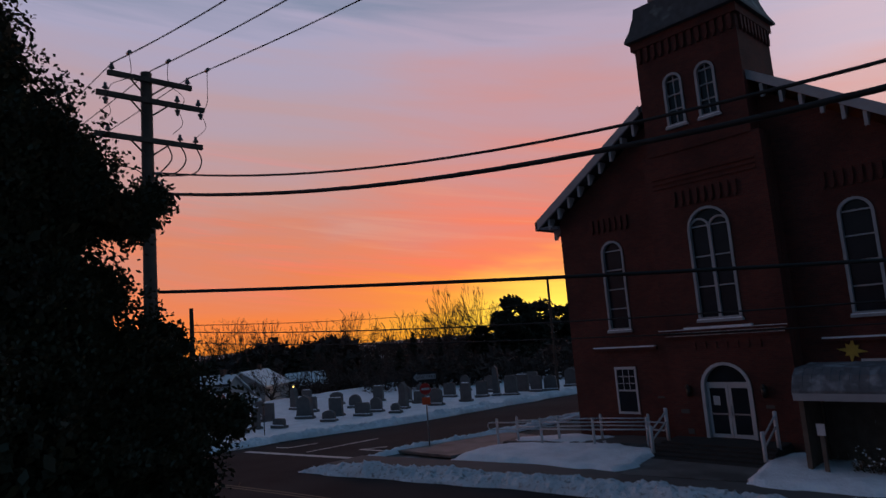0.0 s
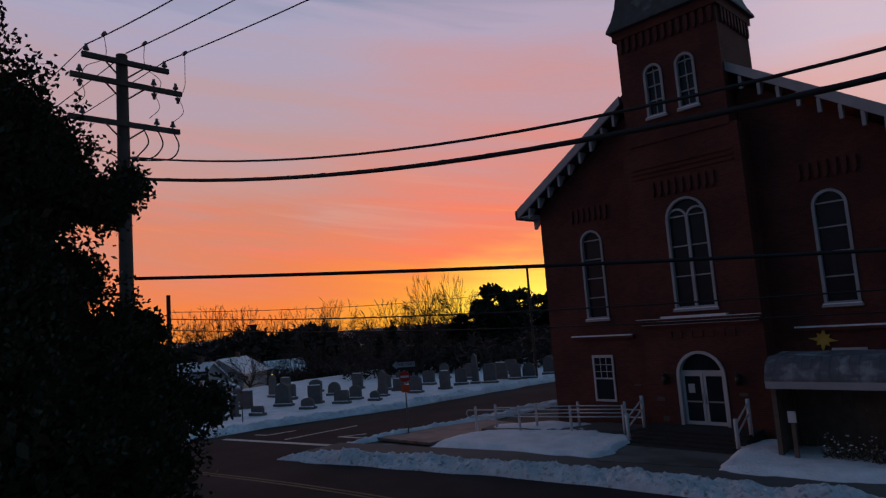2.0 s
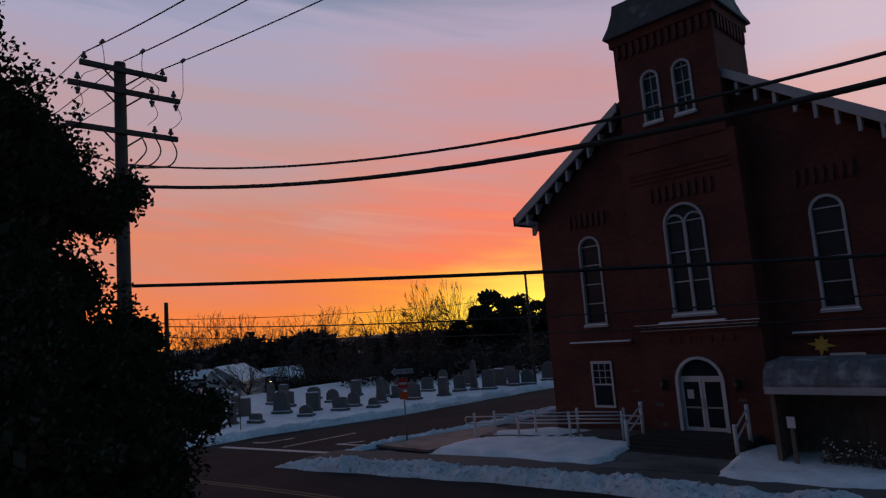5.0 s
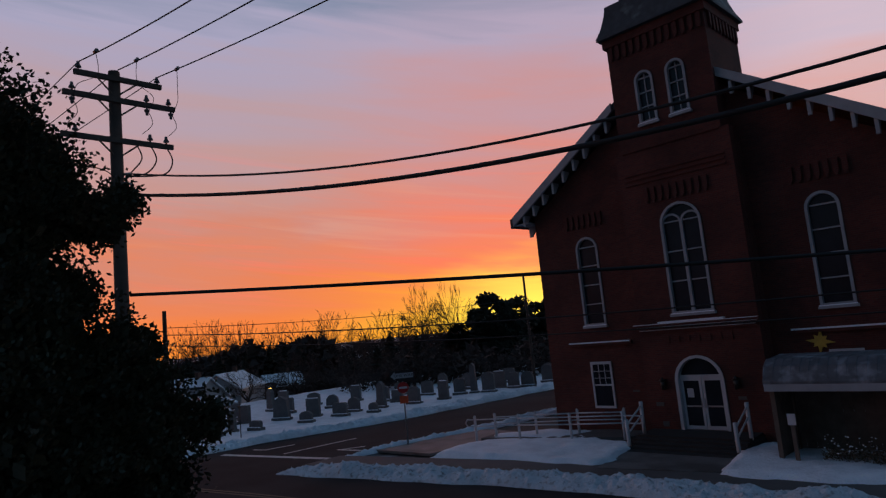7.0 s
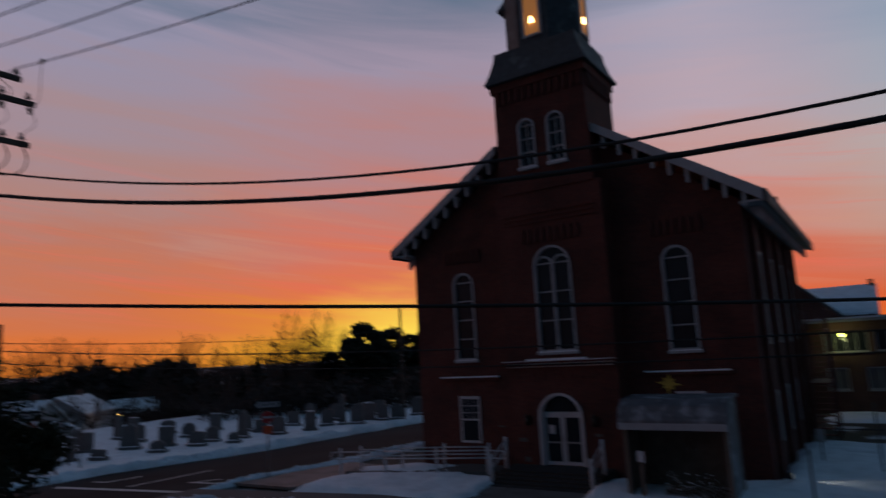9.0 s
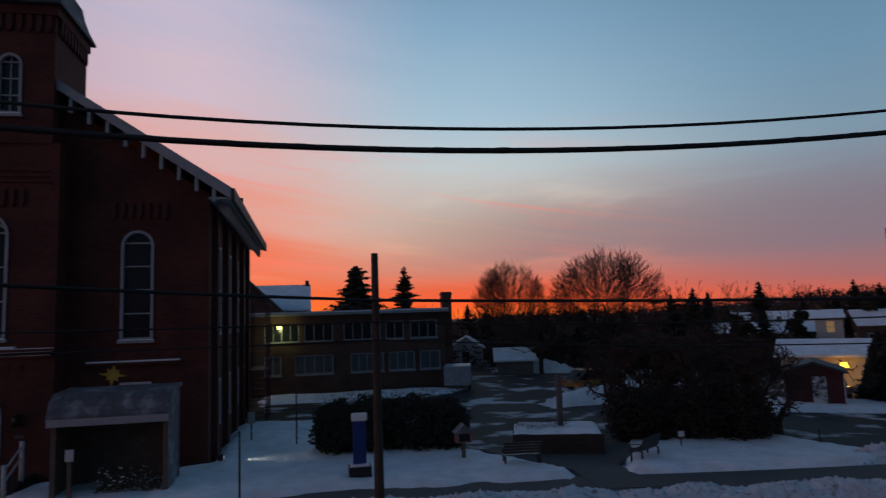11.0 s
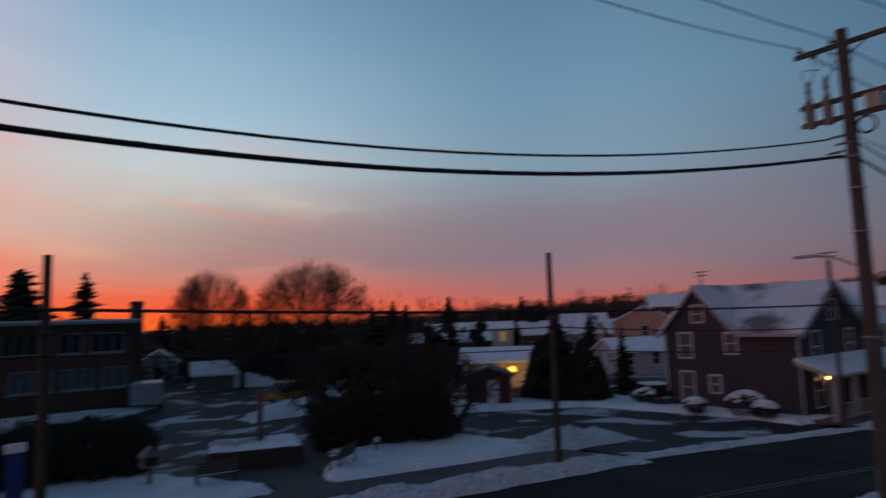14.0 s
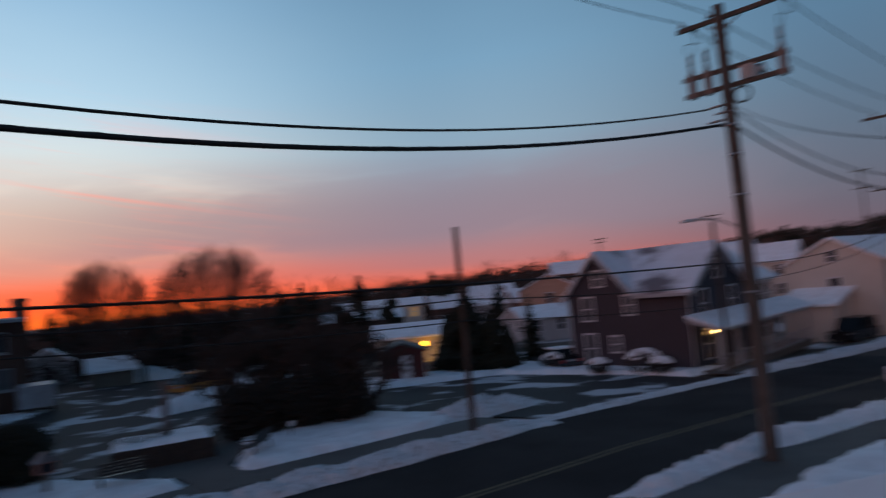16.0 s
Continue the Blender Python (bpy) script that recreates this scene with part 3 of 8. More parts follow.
snow_patch("lot_snow", [(47.5, 0.6), (51.6, 0.0), (51.8, -16), (49.8, -16), (49.6, -3.0), (47.2, -1.0)], 0.0, 0.3, "snow in front of the brick building", step=0.4)
snow_patch("corner_snow", [(37.6, 2.0), (44.0, 2.1), (46.8, 2.0), (51.9, 1.3), (51.9, 0.2), (47.2, -0.8), (43.0, -1.2), (38.4, 0.1)], -0.02, 0.5, "heaped snow on the corner before the brick building", step=0.25, rough=0.14, mats=DIRTY_SNOW)
snow_patch("school_snow", [(-3.2, 44.6), (8, 44.4), (11.4, 47.8), (8, 49.3), (-3.2, 49.3)], 0.0, 0.16, "strip of snow along the school wall", step=0.4)
snow_patch("church_side_snow", [(-3.6, 33.2), (-1.4, 33.0), (5.9, 33.0), (5.9, 35.0), (-3.6, 36.5)], 0.0, 0.2, "snow beside the church wall", step=0.4)

snow_bank("snow_bank", lambda x: far_kerb(x) - 0.55, -25.6, 20.5, 2.1, 0.42, "ploughed lumpy snow bank along the church kerb")
snow_bank("snow_bank", lambda x: far_kerb(x) - 0.2, 20.0, 36.0, 1.1, 0.22, "low dirty snow ridge across the lot entrance")
snow_bank("snow_bank", lambda x: far_kerb(x) - 0.2, 35.5, 100.0, 1.5, 0.5, "ploughed snow bank along the far kerb", step=0.3)
snow_bank("snow_bank", lambda x: near_kerb(x) - 0.35, 13.0, 33.5, 1.5, 0.55, "ploughed lumpy snow bank along the near kerb", mats=SNOW)
snow_bank("snow_bank", lambda x: near_kerb(x) - 0.3, 36.3, 42.5, 1.7, 0.5, "ploughed snow bank along the near kerb", step=0.3, mats=SNOW)
snow_bank("snow_bank", lambda y: float(np.interp(y, [14, 20, 27, 42, 60], [-35.4, -34.7, -32.5, -31.1, -30.3])), 13.6, 60.0, 1.6, 0.45, "snow bank along the graveyard kerb", along="y", mats=SNOW)
snow_bank("snow_bank", lambda y: float(np.interp(y, [18, 25.5, 42], [-25.2, -23.5, -22.4])), 17.5, 40.0, 1.1, 0.3, "snow bank along the side street", along="y", mats=SNOW)
snow_bank("snow_bank", lambda x: 19.4 + 0.0 * x, 17.4, 24.5, 2.6, 0.75, "heaped snow at the lot entrance")
snow_bank("snow_pile", lambda x: 34.5 + 0.15 * x, 13.2, 20.5, 3.0, 1.0, "tall heap of ploughed snow in the lot", step=0.25, mats=SNOW)
snow_bank("snow_pile", lambda x: 60.0, 17.0, 25.0, 4.0, 1.3, "high heap of ploughed snow at the end of the lot", step=0.4, mats=SNOW)


# ---- the church ----
CX, CW0, CW1, CF, CB = -11.35, -18.95, -3.80, 26.0, 43.0    # centre, walls, front, back
TF = 25.0                                                     # tower's front


def arched_window(name, parent, cx, z0, z1, w, y, double=False, bars=4, snow=True):
    """Round-headed window: frame, glass, glazing bars, snowy sill. y: the wall's face."""
    outer, inner = arch_outline(cx, z0, z1, w), arch_outline(cx, z0 + 0.1, z1 - 0.1, w - 0.2)
    b = bm_new()
    band(b, outer, inner, y - 0.05, y + 0.16)
    fr = part(name, b, TRIM, parent)
    b = bm_new()
    prism(b, inner, y + 0.14, y + 0.17)
    part("pane", b, GLASS, fr)
    spring = z1 - w / 2
    for i in range(bars):
        z = z0 + 0.1 + (spring - z0) * (i + 1) / bars
        b = bm_new()
        box(b, cx - w / 2 + 0.08, y + 0.06, z - 0.025, cx + w / 2 - 0.08, y + 0.139, z + 0.025)
        part("glazing_bar", b, TRIM, fr)
    if double:
        b = bm_new()
        box(b, cx - 0.06, y + 0.02, z0 + 0.1, cx + 0.06, y + 0.138, spring + 0.1)
        part("mullion", b, TRIM, fr)
        r = w / 4 - 0.03
        for s in (-1, 1):
            b = bm_new()
            o = [(cx + s * (w / 4 - 0.02) + (r + 0.04) * math.cos(math.pi * i / 10), spring + (r + 0.04) * math.sin(math.pi * i / 10)) for i in range(11)]
            q = [(cx + s * (w / 4 - 0.02) + (r - 0.04) * math.cos(math.pi * i / 10), spring + (r - 0.04) * math.sin(math.pi * i / 10)) for i in range(10, -1, -1)]
            prism(b, o + q, y + 0.03, y + 0.137)
            part("tracery", b, TRIM, fr)
    elif w < 1.0:
        b = bm_new()
        box(b, cx - 0.02, y + 0.08, z0 + 0.1, cx + 0.02, y + 0.138, z1 - 0.12)
        part("glazing_bar", b, TRIM, fr)
    b = bm_new()
    box(b, cx - w / 2 - 0.06, y - 0.13, z0 - 0.1, cx + w / 2 + 0.06, y + 0.05, z0 - 0.003)
    sill = part("sill", b, TRIM, fr)
    if snow:
        b = bm_new()
        box(b, cx - w / 2 - 0.03, y - 0.115, z0 - 0.002, cx + w / 2 + 0.03, y - 0.052, z0 + 0.035)
        part("snow_on_sill", b, SNOW, sill)
    return fr


def sash_window(name, parent, a0, a1, z0, z1, face, axis="y", out=-1, bars=True, glass=None, wood=None):
    """Two-sash window in a wall: frame, panes, bars. out: the side of the wall that it faces."""
    def bx(b, a, za, c, zc, d0, d1):
        d0, d1 = sorted((face + out * d0, face + out * d1))
        if axis == "y":
            box(b, a, d0, za, c, d1, zc)
        else:
            box(b, d0, a, za, d1, c, zc)
    b = bm_new()
    for q in ((a0 - 0.09, z0 - 0.1, a1 + 0.09, z0), (a0 - 0.09, z1, a1 + 0.09, z1 + 0.12), (a0 - 0.09, z0, a0, z1), (a1, z0, a1 + 0.09, z1)):
        bx(b, *q, -0.03, 0.05)
    fr = part(name, b, wood or WHITE, parent)
    b = bm_new()
    bx(b, a0, z0, a1, z1, -0.02, 0.008)
    part("pane", b, glass or GLASS, fr)
    zm = (z0 + z1) / 2
    b = bm_new()
    bx(b, a0, zm - 0.035, a1, zm + 0.035, 0.009, 0.04)
    part("meeting_rail", b, wood or WHITE, fr)
    if bars:
        n = 3
        for i in range(1, n):
            a = a0 + (a1 - a0) * i / n
            b = bm_new()
            bx(b, a - 0.012, zm + 0.036, a + 0.012, z1, 0.0095, 0.025)
            part("glazing_bar", b, WHITE, fr)
        for k in (1, 2):
            z = zm + (z1 - zm) * k / 3
            b = bm_new()
            bx(b, a0, z - 0.012, a1, z + 0.012, 0.0095, 0.022)
            part("glazing_bar", b, WHITE, fr)
    return fr


church = thing("church", (0, 0, 0), "red brick church with white-trimmed arched windows and a square tower", "church")
SLOPE = 0.655
EAVE = 10.35


def roof_z(x):
    return EAVE + (CX + 8.4 - CX - abs(x - CX)) * SLOPE


# front wall, with its openings
wl, wr = -16.2, -6.35
gable = [(CW0, -0.2), (CW1, -0.2), (CW1, EAVE), (CX, EAVE + 7.6 * SLOPE), (CW0, EAVE)]
holes = [arch_outline(wl, 4.85, 8.95, 1.15), arch_outline(wr, 4.85, 8.95, 1.15), rect(wl - 0.5, 1.15, wl + 0.5, 3.2), rect(wr - 0.5, 1.15, wr + 0.5, 3.3)]
b = bm_new()
wall_with_holes(b, gable, holes, CF, CF + 0.4)
front = part("front_wall", b, BRICK, church)
for x in (wl, wr):
    arched_window("arched_window", church, x, 4.85, 8.95, 1.15, CF, bars=4)
sash_window("lower_window", church, wl - 0.45, wl + 0.45, 1.25, 3.1, CF)
sash_window("lower_window", church, wr - 0.45, wr + 0.45, 1.25, 3.2, CF)
for x0, x1 in ((-17.75, -14.5), (-8.05, -4.75)):
    b = bm_new()
    box(b, x0, CF - 0.14, 3.96, x1, CF - 0.003, 4.06)
    ledge = part("ledge", b, BRICK, church)
    b = bm_new()
    box(b, x0 + 0.05, CF - 0.13, 4.063, x1 - 0.05, CF - 0.004, 4.12)
    part("snow_on_ledge", b, SNOW, ledge)
# side and back walls
side_holes = [rect(y - 0.55, 4.9, y + 0.55, 8.6) for y in (28.6, 32.0, 35.4, 38.8, 41.6)]
low_holes = [rect(y - 0.45, 1.2, y + 0.45, 3.1) for y in (28.6, 32.0, 35.4, 38.8)]
for x, out in ((CW1, 1), (CW0, -1)):
    b = bm_new()
    wall_with_holes(b, [(CF + 0.41, -0.2), (CB, -0.2), (CB, EAVE), (CF + 0.41, EAVE)], side_holes + low_holes, x, x - out * 0.4, "x")
    part("side_wall", b, BRICK, church)
    for h in side_holes:
        sash_window("side_window", church, h[0][0] + 0.09, h[1][0] - 0.09, h[0][1] + 0.1, h[2][1] - 0.12, x, "x", out, bars=False)
    for h in low_holes:
        sash_window("side_window", church, h[0][0] + 0.09, h[1][0] - 0.09, h[0][1] + 0.1, h[2][1] - 0.12, x, "x", out, bars=False)
    for y in (27.1, 30.3, 33.7, 37.1, 40.2):
        b = bm_new()
        box(b, min(x + out * 0.003, x + out * 0.22), y - 0.25, -0.1, max(x + out * 0.003, x + out * 0.22), y + 0.25, EAVE - 0.6)
        part("pilaster", b, BRICK, church)
b = bm_new()
box(b, CW0 + 0.41, CB - 0.4, -0.2, CW1 - 0.41, CB - 0.01, EAVE + 3)
part("back_wall", b, BRICK, church)
# roof planes
for s in (-1, 1):
    b = bm_new()
    e = 8.4
    prism(b, [(CX, EAVE + 8.4 * SLOPE - 0.55 + 0.34), (CX + s * e, EAVE + 0.0 - 0.55 + 0.34), (CX + s * e, EAVE - 0.55 + 0.64), (CX, EAVE + 8.4 * SLOPE - 0.55 + 0.64)], CF - 0.6, CB + 0.5)
    part("roof", b, SLATE, church)
    b = bm_new()
    prism(b, [(CX + s * 2.3, roof_z(CX + s * 2.3) - 0.25), (CX + s * e * 1.006, roof_z(CX + s * e) - 0.33), (CX + s * e * 1.006, roof_z(CX + s * e) + 0.13), (CX + s * 2.3, roof_z(CX + s * 2.3) + 0.13)], CF - 0.72, CF - 0.602)
    part("rake_board", b, TRIM, church, "weathered white board along the gable")
    b = bm_new()
    xa, xb = sorted((CX + s * 8.42, CX + s * 8.56))
    box(b, xa, CF - 0.72, EAVE - 0.36, xb, CB + 0.5, EAVE + 0.1)
    part("gutter", b, SLATE, church)
    b = bm_new()
    xa, xb = sorted((CX + s * 7.61, CX + s * 8.41))
    box(b, xa, CF - 0.59, EAVE - 0.3, xb, CB + 0.4, EAVE - 0.215)
    part("soffit", b, TRIM, church)
    # brackets under the rake
    bb = bm_new()
    prism(bb, [(0, 0), (0.46, 0), (0.46, -0.1), (0.12, -0.52), (0, -0.52)], -0.06, 0.06, "x")
    me = finish("bracket", bb, TRIM)
    for i in range(9):
        x = CX + s * (2.75 + i * 0.63)
        same_part("bracket", me, church, pose(x, CF - 0.6, roof_z(x) - 0.27) @ Matrix.Diagonal((1, 1, 1, 1)))
    for i in range(26):
        y = CF + 0.4 + i * 0.64
        same_part("bracket", me, church, pose(CX + s * (7.62 + 0.62), y, EAVE - 0.31, 0, 0, 90 if s > 0 else -90))
# tower
T0, T1, TB = -13.35, -9.05, 28.4
tower_holes = [arch_outline(-11.15, 5.05, 9.5, 1.7), arch_outline(-11.3, 0.5, 3.4, 1.95)]
b = bm_new()
wall_with_holes(b, [(T0 - 0.22, -0.2), (T1 + 0.3, -0.2), (T1 + 0.3, 12.0), (T0 - 0.22, 12.0)], tower_holes, TF, TF + 0.45)
part("tower_front", b, BRICK, church)
b = bm_new()
wall_with_holes(b, [(T0, 12.0), (T1, 12.0), (T1, 17.1), (T0, 17.1)], [arch_outline(-11.87, 13.05, 15.3, 0.82), arch_outline(-10.5, 13.0, 15.28, 0.82)], TF + 0.06, TF + 0.5)
part("belfry_front", b, BRICK, church)
for x0, x1, z0, z1 in ((T0 - 0.22, T0 + 0.2, -0.2, 12.0), (T1 - 0.15, T1 + 0.3, -0.2, 12.0), (T0, T0 + 0.4, 12.0, 17.1), (T1 - 0.4, T1, 12.0, 17.1)):
    b = bm_new()
    box(b, x0, TF + 0.5, z0, x1, TB, z1)
    part("tower_side", b, BRICK, church)
b = bm_new()
box(b, T0 + 0.4, TB - 0.4, 10, T1 - 0.4, TB, 17.1)
part("tower_back", b, BRICK, church)
for x in (-11.87, -10.5):
    arched_window("tower_window", church, x, 13.03, 15.29, 0.82, TF + 0.06, bars=3)
arched_window("great_window", church, -11.15, 5.05, 9.5, 1.7, TF, double=True, bars=3)
for z, deep, wide in ((4.38, 0.08, 0.22), (4.50, 0.15, 0.30), (4.62, 0.22, 0.38)):
    b = bm_new()
    box(b, T0 - wide, TF - deep, z, T1 + wide, TF - 0.003, z + 0.08)
    ledge = part("tower_ledge", b, BRICK, church)
    b = bm_new()
    box(b, T0 - wide + 0.04, TF - deep + 0.004, z + 0.082, T1 + wide - 0.04, TF - deep + 0.06, z + 0.105)
    part("snow_on_ledge", b, SNOW, ledge)
b = bm_new()
box(b, T0 + 0.75, TF - 0.2, 4.728, T1 - 0.9, TF - 0.006, 4.80)
part("snow_on_ledge", b, SNOW, ledge)
for i in range(7):
    b = bm_new()
    box(b, T0 + 0.9 + i * 0.42, TF - 0.05, 3.95, T0 + 1.08 + i * 0.42, TF - 0.002, 4.2)
    part("dentil", b, BRICK, church)
# stepped brick courses and corbels
for z in (10.55, 10.75, 10.95, 11.95):
    b = bm_new()
    box(b, T0 + 0.1, TF - 0.06, z, T1 + 0.0, TF - 0.002, z + 0.07)
    part("string_course", b, BRICK, church)
bb = bm_new()
box(bb, -0.09, -0.1, -0.5, 0.09, 0, 0)
prism(bb, [(-0.1, -0.62), (0, -0.62), (0, -0.5), (-0.1, -0.5)], -0.05, 0.05, "x")
corbel = finish("corbel", bb, BRICK)
for i in range(13):
    same_part("corbel", corbel, church, pose(T0 + 0.2 + i * 0.325, TF + 0.058, 16.75))
for i in range(9):
    same_part("corbel", corbel, church, pose(T1 + 0.002, TF + 0.45 + i * 0.34, 16.75, 0, 0, 90))
for i in range(9):
    same_part("corbel", corbel, church, pose(-12.4 + i * 0.31, TF - 0.002, 10.3))
for x in (-16.2, -6.3):
    for i in range(7):
        same_part("corbel", corbel, church, pose(x - 0.9 + i * 0.3, CF - 0.002, 10.0))
b = bm_new()
box(b, T0 - 0.12, TF - 0.08, 16.76, T1 + 0.12, TB + 0.1, 17.12)
part("tower_cornice", b, BRICK, church)
# flared roof and lantern
b = bm_new()
mx, my = (T0 + T1) / 2, (TF + TB) / 2
rows = []
for hx, hy, z in ((2.42, 1.98, 17.13), (2.42, 1.98, 17.22), (2.2, 1.86, 17.65), (2.02, 1.76, 18.2), (1.95, 1.72, 18.62)):
    rows.append([b.verts.new((mx + sx_ * hx, my + sy_ * hy, z)) for sx_, sy_ in ((-1, -1), (1, -1), (1, 1), (-1, 1))])
b.faces.new(rows[0][::-1])
b.faces.new(rows[-1])
for a, c in zip(rows, rows[1:]):
    for i in range(4):
        b.faces.new((a[i], a[(i + 1) % 4], c[(i + 1) % 4], c[i]))
part("tower_roof", b, SLATE, church, "flared slate tower roof")
b = bm_new()
LX, LY = 1.92, 1.72
octo = [(mx + LX * math.cos(math.pi / 8 + math.pi / 4 * i), my + LY * math.sin(math.pi / 8 + math.pi / 4 * i)) for i in range(8)]
slab(b, octo, 18.5, 22.6)
lantern = part("lantern", b, SLATE, church, "octagonal slate lantern")
LIT = glow("candle_glow", (1.0, 0.62, 0.22), 9.0)
LIT_DIM = glow("warm_lit_pane", (0.30, 0.12, 0.035), 0.9)
for i in (0, 2, 4, 6):
    a = math.pi / 4 * i
    cx, cy = mx + LX * 0.924 * math.cos(a), my + LY * 0.924 * math.sin(a)
    nrm = Vector((math.cos(a) / LX, math.sin(a) / LY, 0)).normalized()
    m = Matrix.Translation((cx, cy, 0)) @ nrm.to_track_quat("-Y", "Z").to_matrix().to_4x4()
    b = bm_new()
    band(b, arch_outline(0, 18.95, 21.3, 0.95), arch_outline(0, 19.07, 21.18, 0.7), -0.08, 0.1)
    fr = part("lantern_window", b, TRIM, lantern)
    fr.matrix_basis = m
    b = bm_new()
    prism(b, arch_outline(0, 19.07, 21.18, 0.7), -0.02, 0.0)
    pane = part("pane", b, LIT_DIM if i in (6, 0) else GLASS, fr)
    b = bm_new()
    prism(b, [(-0.75, 21.2), (0.75, 21.2), (0.75, 21.3), (0, 22.1), (-0.75, 21.3)], -0.35, 0.05)
    part("window_hood", b, SLATE, fr)
    if i in (6, 0):
        b = bm_new()
        cyl(b, (0, -0.04, 19.62), (0, -0.04, 19.9), 0.13, 0.06, 8)
        part("candle_bulb", b, LIT, fr)
b = bm_new()
cyl(b, (mx, my, 22.6), (mx, my, 29), 2.1, 0.05, 8)
part("spire", b, SLATE, church, "slate spire")
# doors
b = bm_new()
band(b, arch_outline(-11.3, 0.5, 3.4, 1.95), arch_outline(-11.3, 0.5, 3.29, 1.7), TF - 0.05, TF + 0.3)
doorway = part("doorway", b, WHITE, church, "white arched doorway")
b = bm_new()
prism(b, [(-12.15, 2.62), (-10.45, 2.62)] + arch_outline(-11.3, 0, 3.29, 1.7)[2:], TF + 0.22, TF + 0.25)
part("fanlight", b, GLASS, doorway)
b = bm_new()
box(b, -12.14, TF + 0.12, 2.5, -10.46, TF + 0.26, 2.62)
part("transom", b, WHITE, doorway)
for x0, x1 in ((-12.14, -11.31), (-11.29, -10.46)):
    b = bm_new()
    band(b, rect(x0, 0.52, x1, 2.5), rect(x0 + 0.1, 0.66, x1 - 0.1, 2.4), TF + 0.15, TF + 0.21)
    leaf = part("door", b, WHITE, doorway)
    b = bm_new()
    box(b, x0 + 0.1, TF + 0.17, 0.66, x1 - 0.1, TF + 0.19, 2.4)
    part("pane", b, GLASS, leaf)
    b = bm_new()
    xm = x1 - 0.06 if x0 < -11.5 else x0 + 0.06
    cyl(b, (xm, TF + 0.1, 1.35), (xm, TF + 0.1, 1.75), 0.015)
    part("door_handle", b, METAL, leaf)
    b = bm_new()
    box(b, x0 + 0.1, TF + 0.155, 1.38, x1 - 0.1, TF + 0.168, 1.44)
    part("push_bar", b, METAL, leaf)
for x0, x1, z0, z1 in ((-11.92, -11.66, 1.75, 2.1),):
    b = bm_new()
    box(b, x0, TF + 0.148, z0, x1, TF + 0.154, z1)
    part("notice", b, WHITE, doorway, "white paper notice on the door")
# steps
DARKSTONE = material("dark_wet_stone", (0.022, 0.024, 0.024), rough=0.8, vary=0.3, scale=2.0, bump=0.3)
steps = thing("church_steps", (-11.3, 24, 0), "grey stone steps below the church doors", "steps")
for i in range(5):
    b = bm_new()
    box(b, -2.2 - 0.04 * (4 - i), -1.75 + i * 0.34, 0.0 if i == 0 else 0.02, 2.1 + 0.04 * (4 - i), 0.98, 0.18 + 0.085 * i)
    bmesh.ops.bevel(b, geom=b.edges[:], offset=0.015, segments=1)
    part("step", b, DARKSTONE, steps)


# ---- utility poles and wires ----
def pole_mast(parent, x, y, top, r=0.15, lean=(0, 0), foot=None, wood=None):
    b = bm_new()
    z0 = lie(x) - 0.1 if foot is None else foot
    n = 6
    pts = [(lean[0] * (i / n), lean[1] * (i / n), (top - z0) * i / n) for i in range(n + 1)]
    tube(b, pts, [r * (1 - 0.3 * i / n) for i in range(n + 1)], 10)
    cyl(b, (lean[0], lean[1], top - z0 - 0.01), (lean[0], lean[1], top - z0 + 0.01), r * 0.69, r * 0.55, 10)
    ob = part("mast", b, wood or POLEWOOD, parent)
    return ob


def insulator_mesh():
    b = bm_new()
    cyl(b, (0, 0, 0), (0, 0, 0.08), 0.02, 0.02, 6)
    cyl(b, (0, 0, 0.06), (0, 0, 0.11), 0.075, 0.06, 8)
    cyl(b, (0, 0, 0.11), (0, 0, 0.2), 0.045, 0.035, 8)
    return finish("insulator", b, PORCELAIN)


INSULATOR = insulator_mesh()


def crossarm(parent, y0, y1, z, x=0.16, braces=True, pins=(), droop=()):
    """An arm across the street's line, with braces and insulators, in the pole's own space."""
    b = bm_new()
    box(b, x - 0.05, y0, z - 0.06, x + 0.05, y1, z + 0.06)
    arm = part("crossarm", b, POLEWOOD, parent)
    if braces:
        for y in (-0.5, 0.5):
            b = bm_new()
            tube(b, [(0.05, 0, z - 0.42), (x + 0.06, y, z - 0.03)], 0.022, 5)
            part("brace", b, OLDWOOD, parent)
    for y in pins:
        same_part("insulator", INSULATOR, arm, pose(x, y, z + 0.06))
    for y in droop:
        same_part("insulator", INSULATOR, arm, pose(x, y, z - 0.06, 180))
    return arm


def loop_wire(name, parent, pts, r=0.012):
    """A soft jumper through a few points."""
    b = bm_new()
    fine = []
    pts = [Vector(p) for p in pts]
    for i in range(len(pts) - 1):
        p0, p1, p2, p3 = pts[max(i - 1, 0)], pts[i], pts[i + 1], pts[min(i + 2, len(pts) - 1)]
        for k in range(8):
            t = k / 8
            fine.append(0.5 * ((2 * p1) + (p2 - p0) * t + (2 * p0 - 5 * p1 + 4 * p2 - p3) * t * t + (3 * p1 - p0 - 3 * p2 + p3) * t ** 3))
    fine.append(pts[-1])
    tube(b, fine, r, 5)
    return part(name, b, CABLE, parent)


